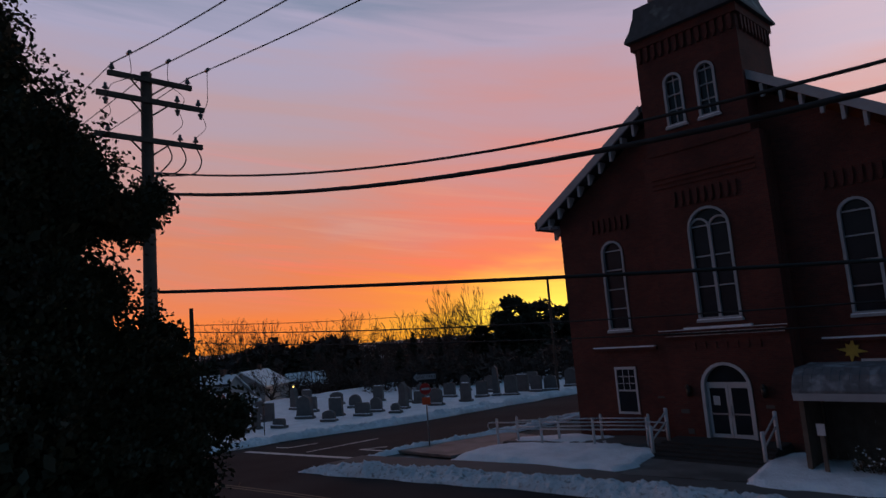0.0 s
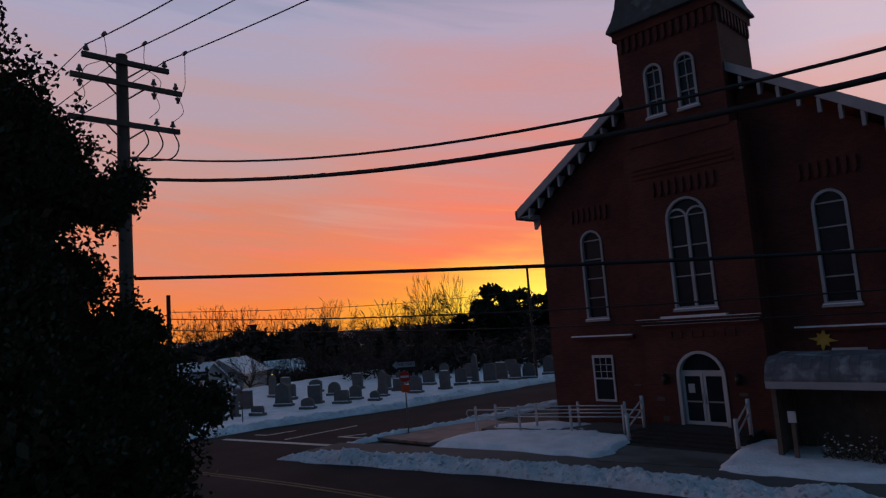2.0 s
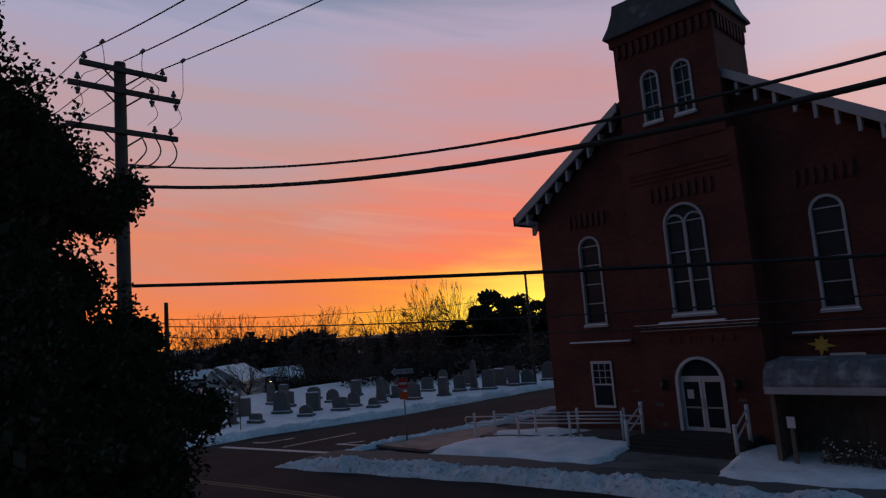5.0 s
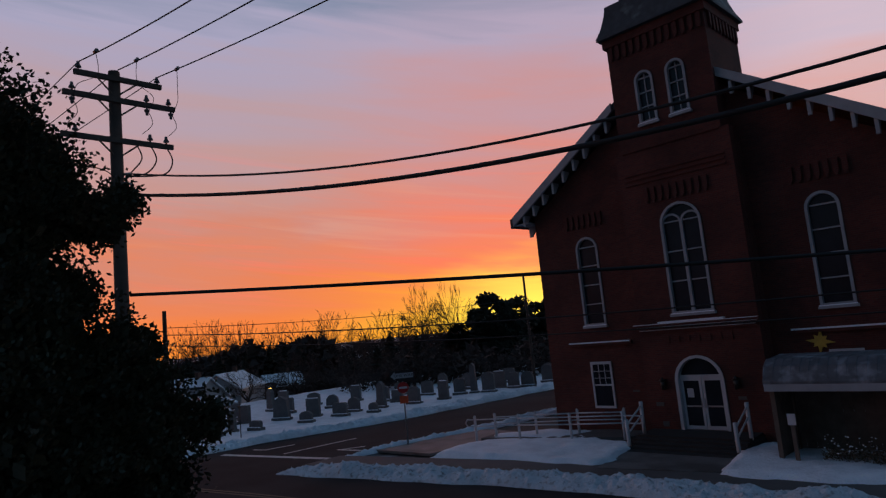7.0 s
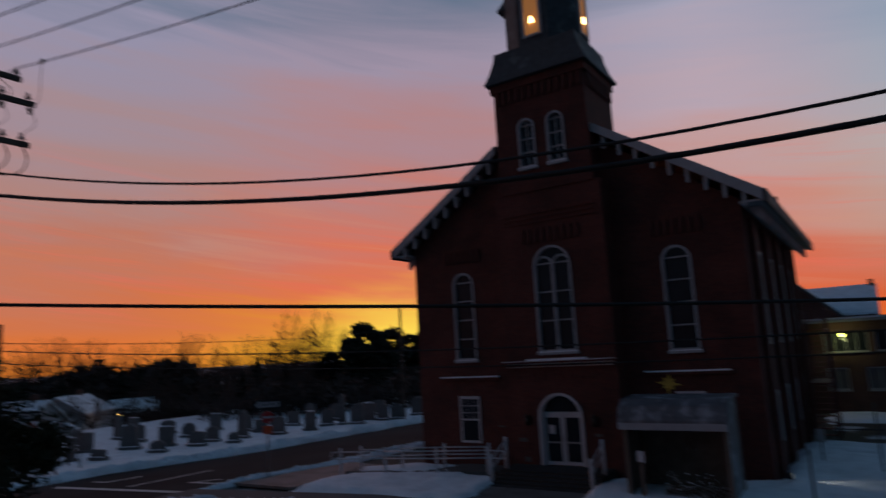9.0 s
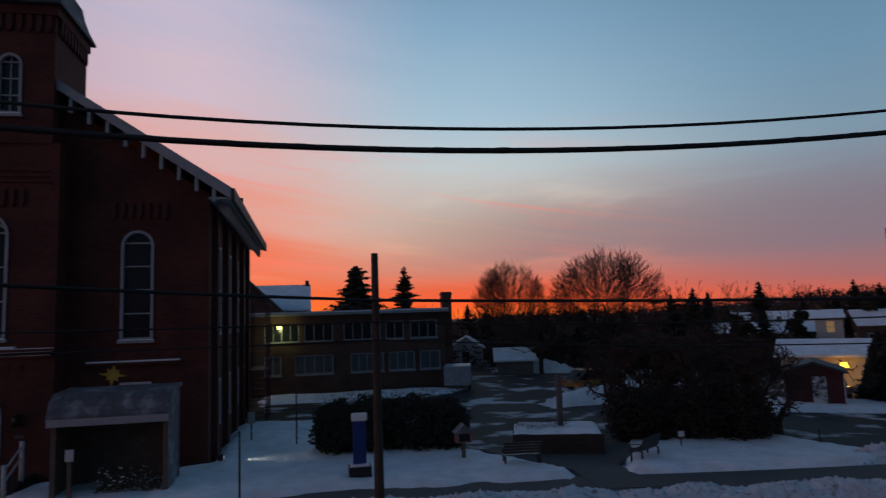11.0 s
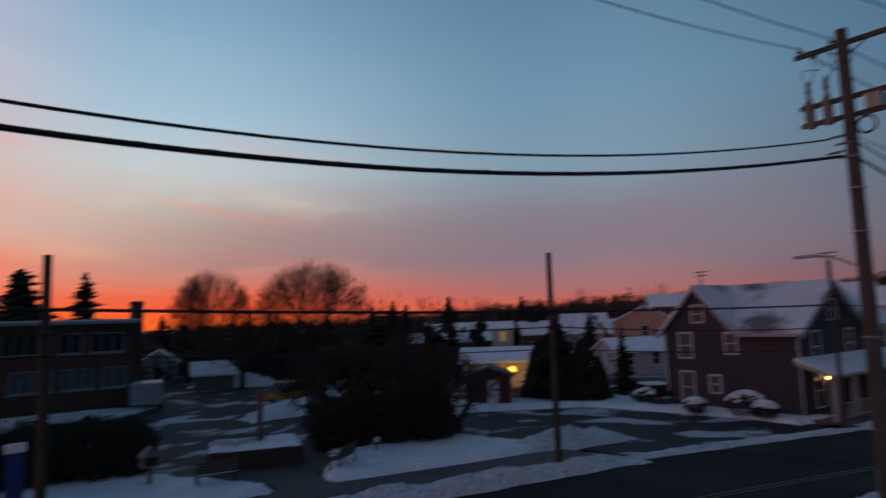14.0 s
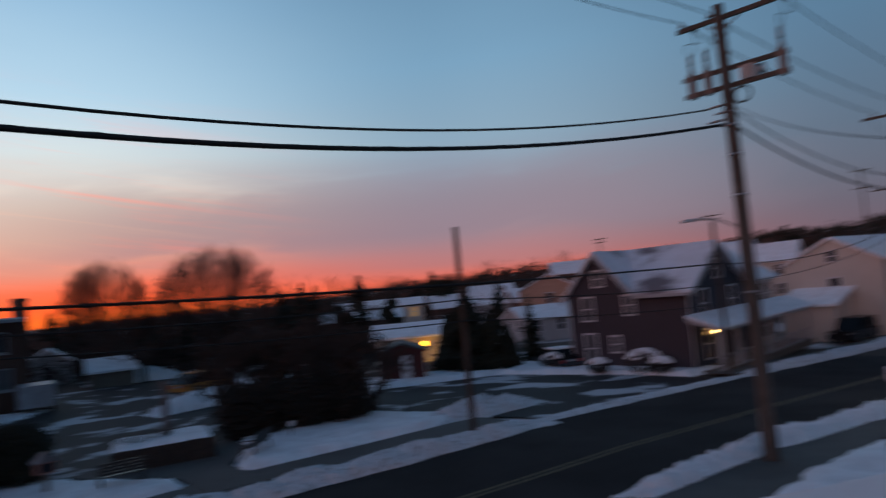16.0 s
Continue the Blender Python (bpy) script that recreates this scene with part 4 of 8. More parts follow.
PA, PD, PE = (-16.2, 5.55), (17.97, 6.5), (35.3, 4.9)
pole_a = thing("utility_pole", (*PA, 0), "tall weathered wooden utility pole with three crossarms", "utility pole")
pole_mast(pole_a, *PA, 12.42, 0.19, foot=0.0)
crossarm(pole_a, -0.95, 1.08, 12.18, pins=(-0.85, 0.98))
crossarm(pole_a, -1.2, 1.4, 11.64, pins=(-1.0, 0.7, 1.25), droop=(-1.0, 0.7, 1.3))
crossarm(pole_a, -1.25, 1.32, 10.62, pins=(-0.95, 0.75, 1.15))
for y, yw in ((-1.0, -0.72), (0.7, 0.18), (1.3, 1.15)):
    loop_wire("jumper", pole_a, [(1.0, yw, 12.38), (0.75, yw + 0.1, 11.95), (0.6, y, 11.7), (0.25, y, 11.45)], 0.008)
    loop_wire("jumper", pole_a, [(0.25, y, 11.45), (0.35, y + 0.05, 11.1), (0.2, y - 0.15, 10.85)], 0.008)
    b = bm_new()
    cyl(b, (0.92, yw, 12.40), (1.08, yw, 12.40), 0.045, 0.045, 6)
    part("wire_clamp", b, PORCELAIN, pole_a)
for y in (0.4, 0.75, 1.15):
    loop_wire("jumper", pole_a, [(0.16, y, 10.6), (0.3, y + 0.08, 10.2), (0.25, y - 0.15, 9.85), (0.1, 0.15, 9.75)], 0.018)
loop_wire("jumper", pole_a, [(0.1, 0.1, 9.5), (0.1, -0.3, 9.85), (0.1, -0.8, 9.9), (0.0, -1.4, 9.9)], 0.014)
for i in range(3):
    b = bm_new()
    cyl(b, (0.12, 0.1, 9.3 + i * 0.25), (0.25, 0.25, 9.3 + i * 0.25), 0.035)
    part("cable_clamp", b, METAL, pole_a)

pole_d = thing("utility_pole", (*PD, 0), "tall brown utility pole with fuses and a street light", "utility pole")
pole_mast(pole_d, *PD, 12.32, 0.2, foot=-0.05)
crossarm(pole_d, -1.5, 1.25, 12.06, pins=(-1.4, 0.32, 1.12))
crossarm(pole_d, -1.55, 1.22, 10.62, braces=False)
crossarm(pole_d, -1.55, 1.22, 10.14, braces=False)
for y in (-1.4, 0.55, 1.0):
    b = bm_new()
    box(b, 0.08, y - 0.09, 10.05, 0.3, y + 0.09, 10.75)
    cyl(b, (0.2, y, 10.75), (0.2, y, 11.0), 0.085, 0.05, 8)
    cyl(b, (0.2, y, 11.0), (0.2, y, 11.3), 0.07, 0.06, 8)
    cyl(b, (0.2, y, 11.3), (0.2, y, 11.4), 0.02, 0.02, 6)
    part("fuse_cutout", b, PORCELAIN, pole_d, "grey fuse cutout")
    loop_wire("jumper", pole_d, [(0.2, y, 11.4), (0.5, y + 0.05, 11.35), (0.6, y - 0.05, 11.8), (0.4, y - 0.05, 12.05)], 0.012)
b = bm_new()
for dy in (-0.42, -0.62):
    box(b, 0.06, dy - 0.07, 10.2, 0.34, dy + 0.07, 10.58)
cyl(b, (0.2, -0.85, 10.25), (0.2, -0.85, 10.5), 0.1, 0.1, 8)
part("switch_box", b, METAL, pole_d, "grey metal switch box")
b = bm_new()
for k in range(3):
    ring = [(-0.16, -0.42 + (0.2 + 0.015 * k) * math.cos(a * math.pi / 8), 9.75 + (0.2 + 0.015 * k) * math.sin(a * math.pi / 8)) for a in range(17)]
    tube(b, ring, 0.018, 5)
part("cable_coil", b, CABLE, pole_d, "black coiled cable")
b = bm_new()
tube(b, [(0, 0.1, 6.25), (-0.05, 0.5, 6.48), (-0.15, 0.95, 6.62), (-0.2, 1.15, 6.62)], 0.024, 6)
arm = part("lamp_arm", b, METAL, pole_d)
b = bm_new()
rows_ = [[b.verts.new((-0.22 + dx * w, y, 6.6 + dz)) for dx, dz in ((-1, -0.02), (1, -0.02), (0.75, 0.055), (-0.75, 0.055))] for y, w in ((1.05, 0.06), (1.22, 0.12), (1.48, 0.12), (1.6, 0.05))]
b.faces.new(rows_[0])
b.faces.new(rows_[-1][::-1])
for p, q in zip(rows_, rows_[1:]):
    for i in range(4):
        b.faces.new((p[i], q[i], q[(i + 1) % 4], p[(i + 1) % 4]))
bmesh.ops.recalc_face_normals(b, faces=b.faces[:])
part("lamp_head", b, METAL, arm, "grey street light head, unlit")
for z in (8.2, 7.1, 4.5, 9.0):
    b = bm_new()
    cyl(b, (0, 0, z), (0, 0, z + 0.06), 0.185, 0.185, 10)
    part("band", b, METAL, pole_d)
for y, z in ((0.35, 9.6), (0.2, 9.4), (0.42, 9.2), (0.15, 9.05)):
    b = bm_new()
    cyl(b, (-0.12, y - 0.25, z), (-0.12, y + 0.15, z), 0.04, 0.03, 6)
    part("cable_clamp", b, METAL, pole_d)

pole_e = thing("utility_pole", (*PE, lie(PE[0])), "leaning brown utility pole with one crossarm and a transformer", "utility pole")
E0 = lie(PE[0])
pole_mast(pole_e, *PE, 11.72, 0.19, lean=(0.0, -0.0), foot=E0)
crossarm(pole_e, -1.75, 2.05, 11.42 - E0, pins=(-1.4, 0.3, 1.6), droop=(-0.9,))
b = bm_new()
cyl(b, (0.0, 0.28, 9.95 - E0), (0.0, 0.28, 10.75 - E0), 0.2, 0.2, 12)
cyl(b, (0.0, 0.28, 10.75 - E0), (0.0, 0.28, 10.82 - E0), 0.2, 0.1, 12)
part("transformer", b, METAL, pole_e, "grey transformer can")
for y in (-1.4, 1.6):
    loop_wire("jumper", pole_e, [(0.16, y, 11.4 - E0), (0.1, y * 0.9, 10.9 - E0), (0.0, y * 0.35, 10.2 - E0), (0, 0.1, 9.8 - E0)], 0.01)


def bare_pole(x, y, top, label, r=0.13, foot=None):
    ob = thing("wooden_pole", (x, y, lie(x) if foot is None else foot), label, "pole")
    pole_mast(ob, x, y, top, r, foot=lie(x) if foot is None else foot, wood=POLEDARK)
    z0 = lie(x) if foot is None else foot
    for z in (5.9, 5.25, 4.75):
        b = bm_new()
        cyl(b, (-0.16, 0, z - z0), (0.16, 0, z - z0), 0.03, 0.03, 6)
        part("cable_bracket", b, METAL, ob)
    return ob


PB, PC, PL, PH = (1.8, 18.55), (16.87, 16.1), (-33.4, 13.45), (34.85, 14.2)
bare_pole(*PB, 7.2, "plain dark wooden pole beside the pavement", 0.14)
bare_pole(*PC, 7.53, "plain dark wooden pole in the snow", 0.13)
bare_pole(*PL, 7.66, "plain wooden pole behind the evergreen tree", 0.14)
bare_pole(*PH, 7.6, "thin dark wooden pole in front of the mauve porch", 0.11)
bare_pole(-33.6, 43.6, 9.3, "tall wooden pole beside the graveyard street", 0.13, foot=0.0)


def small_pole(x, y, top, arms, label, foot):
    ob = thing("utility_pole", (x, y, foot), label, "utility pole", "distant utility poles")
    pole_mast(ob, x, y, top, 0.15, foot=foot)
    for z, half in arms:
        crossarm(ob, -half, half, z - foot, braces=False, pins=(-half + 0.1, half - 0.1))
    return ob


small_pole(66.3, 11.4, 10.6, [(10.5, 1.7)], "distant utility pole beside the cream house", -1.3)
small_pole(53.1, 1.9, 7.6, [], "plain pole in front of the brick building", -1.3)
small_pole(110.0, 22.7, 17.4, [(17.2, 1.2), (14.6, 1.2)], "distant utility pole above the roofs", 0.0)
small_pole(88.0, -6.0, 16.9, [(16.6, 0.9), (16.0, 0.9)], "distant utility pole behind the brick building", 0.0)
small_pole(97.0, 59.0, 11.8, [(11.6, 1.2), (11.0, 1.0)], "distant utility pole above the roofs", 2.0)
small_pole(92.0, 37.7, 12.6, [(12.4, 1.3), (11.9, 1.1)], "distant utility pole above the roofs", 2.0)


def wire(name, p0, p1, drop, r, label, lumps=False, n=40, bow=0.0, skew=0.0):
    """A hanging cable; bow: how far its middle swings out over the street."""
    def hang(m):
        line = []
        for i in range(m + 1):
            t = i / m
            q = Vector(p0).lerp(Vector(p1), t)
            q.y += bow * 4 * t * (1 - t)
            q.z -= drop * 4 * t * (1 - t) * (1 + skew * (t - 0.5))
            line.append(q)
        return line
    b = bm_new()
    pts = hang(n)
    tube(b, pts, r, 6)
    if lumps:
        pts = hang(420)
        tube(b, [p + Vector((0, 0.7 * r * math.cos(i * 0.55), 0.3 * r + 0.7 * r * math.sin(i * 0.55) * (0.7 + 0.3 * noise.noise((i * 0.05, 0, 0))))) for i, p in enumerate(pts)], 0.35 * r, 5)
    return tagged(new(name, finish(name, b, CABLE)), label, "cable", "overhead wires")


PRIM = "thin power line between the tall poles"
for ya, yd, drop, bow, skew in ((4.7, 5.1, 0.6, 1.25, -0.5), (5.6, 6.82, 0.6, 1.0, 0.0), (6.53, 7.62, 0.3, 1.75, 0.8)):
    wire("power_line", (PA[0] + 0.16, ya, 12.43), (PD[0] + 0.16, yd, 12.3), drop, 0.015, PRIM, bow=bow, skew=skew)
for yd, ye in ((5.1, 3.5), (6.82, 5.2), (7.62, 6.5)):
    wire("power_line", (PD[0] + 0.16, yd, 12.28), (PE[0] + 0.16, ye, 11.68), 0.25, 0.019, PRIM)
    # strain insulator and drop loop where the line leaves the tall pole
    start = Vector((0.16, yd - PD[1], 12.28))
    run = (Vector((PE[0] - PD[0] + 0.16, ye - PD[1], 11.6)) - start).normalized()
    b = bm_new()
    for k in range(5):
        q = start + run * (0.45 + 0.09 * k)
        cyl(b, q, q + run * 0.05, 0.075, 0.05, 10)
    part("strain_insulator", b, CABLE, pole_d, "dark ribbed strain insulator")
    q = start + run * 1.0
    loop_wire("jumper", pole_d, [q, q + Vector((0.1, 0.0, -0.3)), Vector((0.45, start.y + 0.05, 11.75)), Vector((0.2, start.y, 11.42))], 0.012)
    wire("power_line", (PA[0] + 0.16, {5.1: 4.7, 6.82: 5.6, 7.62: 6.53}[yd], 12.43), (-55, 3.2 - yd * 0.3, 12.2), 0.5, 0.012, PRIM)
wire("telephone_cable", (PA[0] + 0.1, PA[1] + 0.25, 9.83), (PD[0] - 0.1, PD[1] + 0.5, 9.58), 1.87, 0.024, "slack black cable between the tall poles", bow=1.95, skew=-0.28)
wire("bundled_cable", (PA[0] + 0.1, PA[1] + 0.2, 9.3), (PD[0] - 0.1, PD[1] + 0.2, 9.08), 1.62, 0.042, "thick black lashed cable between the tall poles", lumps=True, bow=2.25, skew=-0.2)
wire("bundled_cable", (PD[0] + 0.1, PD[1], 9.08), (PE[0], PE[1], 7.98), 0.75, 0.034, "thick black lashed cable towards the leaning pole", lumps=True)
wire("telephone_cable", (PD[0] + 0.1, PD[1], 9.5), (PE[0], PE[1], 8.6), 0.75, 0.022, "slack black cable towards the leaning pole")
wire("service_cable", (PD[0] + 0.1, PD[1], 9.62), (7.7, -0.75, 6.12), 0.5, 0.011, "black service cable from the tall pole to the eave")
wire("telephone_cable", (PE[0], PE[1], 8.6), (62, -1.5, 8.6), 0.7, 0.018, "slack black cable beyond the leaning pole")
wire("bundled_cable", (PE[0], PE[1], 7.98), (66.3, 11.4, 9.9), 1.2, 0.03, "black cable crossing the street")
wire("service_cable", (7.7, -0.72, 6.1), (PE[0], PE[1], 8.3), 0.75, 0.012, "black service cable from the porch eave")
wire("service_cable", (7.7, -0.72, 6.05), (53.1, 1.9, 7.2), 1.0, 0.012, "black service cable from the porch eave")
FARW = "black cable along the far side of the street"
wire("street_cable", (PA[0], PA[1] + 0.2, 6.87), (PB[0], PB[1] - 0.15, 5.86), 0.12, 0.045, FARW)
wire("street_cable", (PB[0], PB[1] - 0.15, 5.86), (PC[0], PC[1] - 0.15, 5.46), 0.05, 0.05, FARW)
wire("street_cable", (PC[0], PC[1] - 0.15, 5.46), (PH[0], PH[1] - 0.12, 5.4), 0.05, 0.045, FARW)
for zl, zb, zc, zh, r in ((6.45, 5.25, 4.92, 4.3, 0.026), (5.9, 4.75, 4.16, 3.25, 0.022)):
    wire("street_cable", (PL[0], PL[1], zl), (PB[0], PB[1] - 0.15, zb), 0.35, r, FARW)
    wire("street_cable", (PB[0], PB[1] - 0.15, zb), (PC[0], PC[1] - 0.15, zc), 0.12, r, FARW)
    wire("street_cable", (PC[0], PC[1] - 0.15, zc), (PH[0], PH[1] - 0.12, zh), 0.15, r, FARW)
wire("street_cable", (PL[0], PL[1], 6.8), (-33.6, 43.6, 7.4), 0.4, 0.02, "thin cable along the side street")
wire("street_cable", (PH[0], PH[1], 5.4), (66.3, 11.4, 7.5), 0.9, 0.03, FARW)
wire("street_cable", (PH[0], PH[1], 4.3), (66.3, 11.4, 6.8), 0.8, 0.02, FARW)


# ---- round the church: rails, shelter, star, garden things ----
def rail_run(b, pts, r=0.03):
    for p, q in zip(pts, pts[1:]):
        cyl(b, p, q, r, r, 6)


ramp = thing("ramp_railing", (-20.6, 22, 0.2), "white metal tube railing along the church ramp", "railing")
posts = [(0.0, 0.0), (1.9, 0.75), (4.2, 1.35), (6.3, 2.05)]
back = [(0.5, 0.8), (2.2, 1.6), (3.9, 2.4), (5.9, 2.9)]
for px_, py_ in posts + back:
    b = bm_new()
    cyl(b, (px_, py_, 0), (px_, py_, 1.12), 0.06, 0.06, 8)
    cyl(b, (px_, py_, 1.12), (px_, py_, 1.16), 0.06, 0.02, 8)
    part("post", b, WHITE, ramp)
for line in (posts, back):
    for z in (0.98, 0.68):
        b = bm_new()
        rail_run(b, [(x, y - 0.07, z) for x, y in line])
        part("rail", b, WHITE, ramp)
b = bm_new()
tube(b, [(-0.05, -0.07, 0.98), (-0.35, -0.15, 0.98), (-0.45, -0.15, 0.83), (-0.35, -0.15, 0.68), (-0.05, -0.07, 0.68)], 0.03, 6)
part("rail_return", b, WHITE, ramp)
b = bm_new()
tube(b, [(6.2, 2.0, 0.98), (7.1, 2.0, 0.98), (7.22, 2.0, 0.83), (7.1, 2.0, 0.68), (6.2, 2.0, 0.68)], 0.03, 6)
part("rail_return", b, WHITE, ramp)
bm = bm_new()
slab(bm, [(-20.6, 22.3), (-14.2, 24.2), (-13.6, 25.6), (-16.0, 25.6), (-20.8, 23.6)], 0.05, 0.3)
setting("ramp", bm, CONCRETE, "low concrete ramp with thin snow beside the church", "ramp")
snow_patch("ramp_snow", [(-20.2, 22.6), (-17.0, 23.7), (-16.6, 25.0), (-18.6, 25.0), (-20.4, 23.5)], 0.28, 0.08, "thin snow on the ramp")


def stair_rail(x, label):
    ob = thing("stair_railing", (x, 22.7, 0.1), label, "railing", "railings of the church steps")
    for y, z in ((0.0, 1.0), (1.25, 1.5)):
        b = bm_new()
        cyl(b, (0, y, 0 if y == 0 else 0.35), (0, y, z + 0.15), 0.075, 0.075, 8)
        part("post", b, WHITE, ob)
    for d in (0.0, -0.35):
        b = bm_new()
        cyl(b, (0, 0, 0.95 + d), (0, 1.25, 1.5 + d), 0.035, 0.035, 6)
        part("rail", b, WHITE, ob)
    return ob


stair_rail(-9.25, "white tube handrail beside the church steps")
stair_rail(-13.35, "white tube handrail beside the church steps")

LANTERN_MAT = plain("old_bronze", (0.05, 0.045, 0.04), rough=0.4, metal=0.6)
for x in (-12.75, -9.85):
    ob = thing("wall_lantern", (x, TF, 2.3), "dark unlit wall lantern beside the church doors", "lantern", "lanterns beside the doors")
    b = bm_new()
    box(b, -0.06, -0.04, -0.2, 0.06, 0.0, 0.2)
    part("back_plate", b, LANTERN_MAT, ob)
    b = bm_new()
    cyl(b, (0, -0.18, -0.2), (0, -0.18, 0.15), 0.07, 0.11, 6)
    cyl(b, (0, -0.18, 0.15), (0, -0.18, 0.3), 0.13, 0.01, 6)
    cyl(b, (0, -0.18, 0.18), (0, 0, 0.18), 0.015, 0.015, 6)
    part("housing", b, LANTERN_MAT, ob)
for x, z, w, h in ((-13.05, 1.5, 0.34, 0.16), (-9.75, 1.75, 0.3, 0.12), (-12.9, 0.72, 0.25, 0.2), (-14.6, 1.9, 0.3, 0.08)):
    ob = thing("wall_plate", (x, TF if x > -13.5 else CF, z), "small pale plate on the church wall", "plate")
    b = bm_new()
    box(b, -w / 2, -0.03, -h / 2, w / 2, -0.003, h / 2)
    part("plate", b, CONCRETE, ob)

# stable for the crib, beside the doors, with a star over it
STABLE_ROOF = material("snowy_tin", (0.108, 0.115, 0.130), rough=0.6, vary=0.35, scale=2.5, bump=0.4, second=(0.38, 0.41, 0.45), second_scale=2.0, second_cut=(0.5, 0.75))
stable = thing("crib_stable", (-7.75, 22.0, 0.2), "dark wooden crib stable with a frosted metal roof", "stable")
SW, SD = 3.35, 1.9
b = bm_new()
prism(b, [(-0.12, 2.35), (-0.12, 2.5), (0.12, 2.95), (0.45, 3.15), (SD, 3.2), (SD, 3.1), (0.5, 3.05), (0.2, 2.85), (0.0, 2.4)], -0.1, SW + 0.05, "x")
part("roof", b, STABLE_ROOF, stable, "frosted metal roof with a rounded front")
for i in range(14):
    b = bm_new()
    x = -0.05 + i * (SW / 13)
    tube(b, [(x, -0.115, 2.5), (x, 0.115, 2.95), (x, 0.45, 3.15), (x, SD, 3.2)], 0.012, 4)
    part("roof_rib", b, STABLE_ROOF, stable)
for x in (0.0, SW - 0.16):
    for y in (0.05, SD - 0.15):
        b = bm_new()
        box(b, x, y, 0, x + 0.14, y + 0.12, 2.45 if y < 1 else 3.08)
        part("post", b, OLDWOOD, stable)
for i in range(11):
    b = bm_new()
    x = i * SW / 11
    box(b, x + 0.005, SD - 0.028, 0, x + SW / 11 - 0.005, SD - 0.003, 3.08)
    part("back_board", b, OLDWOOD, stable)
b = bm_new()
prism(b, [(0.2, 0), (SD - 0.16, 0), (SD - 0.16, 3.05), (0.5, 3.02), (0.24, 2.85), (0.2, 2.5)], SW - 0.08, SW - 0.03, "x")
part("side_panel", b, STABLE_ROOF, stable, "pale metal side panel with a rounded corner")
b = bm_new()
prism(b, [(0.2, 0), (SD - 0.16, 0), (SD - 0.16, 3.05), (0.5, 3.02), (0.24, 2.85), (0.2, 2.5)], 0.04, 0.08, "x")
part("side_panel", b, OLDWOOD, stable)
b = bm_new()
box(b, 0.15, 0.06, 2.3, SW - 0.17, 0.14, 2.44)
part("lintel", b, OLDWOOD, stable)
b = bm_new()
box(b, 0.42, 0.0, 1.15, 0.66, 0.02, 1.5)
part("notice_board", b, WHITE, stable, "small pale notice on a board")
b = bm_new()
box(b, 0.48, 0.021, 0, 0.6, 0.1, 1.3)
part("notice_post", b, OLDWOOD, stable)
b = bm_new()
box(b, -0.08, -0.135, 2.2, SW + 0.03, -0.1, 2.42)
part("fascia", b, TRIM, stable, "weathered pale board under the roof edge")
# straw and greenery heaped inside
random.seed(5)
b = bm_new()
for i in range(900):
    x, y, z = random.uniform(1.2, 3.0), random.uniform(0.2, 1.2), random.uniform(0, 0.55) * random.random() ** 0.5
    d = Vector((random.uniform(-1, 1), random.uniform(-1, 1), random.uniform(-0.3, 1))).normalized() * 0.16
    s = d.orthogonal().normalized() * 0.02
    p = Vector((x, y, z))
    b.faces.new([b.verts.new(v) for v in (p - s, p + s, p + d)])
tagged(part("straw", b, material("straw", (0.10, 0.08, 0.055), rough=0.9), stable, "loose straw and twigs"), kind="stuff")
b = bm_new()
for i in range(46):
    c = (random.uniform(1.25, 3.0), random.uniform(0.1, 0.5), random.uniform(0.3, 0.85))
    bmesh.ops.create_icosphere(b, subdivisions=1, radius=random.uniform(0.01, 0.034), matrix=Matrix.Translation(c) @ Matrix.Diagonal((1.3, 1, 0.7, 1)))
tagged(part("snow_flecks", b, SNOW, stable, "flecks of snow on the greenery"), kind="stuff")
star = thing("star", (-7.12, CF - 0.02, 3.62), "yellow painted wooden star on the church wall", "star")
b = bm_new()
pts = []
for i in range(16):
    r = (0.48 if i % 4 == 0 else 0.30) if i % 2 == 0 else 0.19
    pts.append((r * math.sin(math.pi * i / 8 + 0.12), r * math.cos(math.pi * i / 8 + 0.12)))
prism(b, pts, -0.05, -0.005)
part("star_board", b, material("star_yellow", (0.50, 0.33, 0.05), rough=0.6), star)

# planter with a wooden cross
DARKWOOD = material("dark_planter_wood", (0.035, 0.030, 0.027), rough=0.9, vary=0.3, scale=3.0, bump=0.3)
planter = thing("planter", (7.35, 23.9, 0.1), "dark timber planter box with snow on top", "planter")
for i in range(4):
    for k, (x0, y0, x1, y1) in enumerate(((0, 0, 3.35, 0.07), (0, 2.6, 3.35, 2.67), (0, 0.08, 0.07, 2.59), (3.28, 0.08, 3.35, 2.59))):
        b = bm_new()
        box(b, x0, y0, i * 0.19, x1, y1, i * 0.19 + 0.18)
        part("plank", b, DARKWOOD, planter)
planter.matrix_basis = pose(7.35, 23.9, 0.1, 0, 0, -18)
b = bm_new()
g = {}
for i in range(18):
    for j in range(14):
        x, y = 0.04 + 3.27 * i / 17, 0.05 + 2.57 * j / 13
        e = min(i, 17 - i, j, 13 - j)
        g[i, j] = b.verts.new((x, y, 0.72 + (0.12 if e else 0.03) + 0.05 * noise.noise((x * 1.3, y * 1.3, 0))))
for i in range(17):
    for j in range(13):
        b.faces.new((g[i, j], g[i + 1, j], g[i + 1, j + 1], g[i, j + 1]))
snow_top = part("snow_cover", b, SNOW, planter, "smooth snow filling the planter", smooth=True)
cross = thing("wooden_cross", (9.65, 24.9, 0.75), "plain weathered wooden post standing in the planter", "cross")
b = bm_new()
box(b, -0.1, -0.09, 0, 0.1, 0.09, 2.15)
bmesh.ops.bevel(b, geom=b.edges[:], offset=0.015, segments=1)
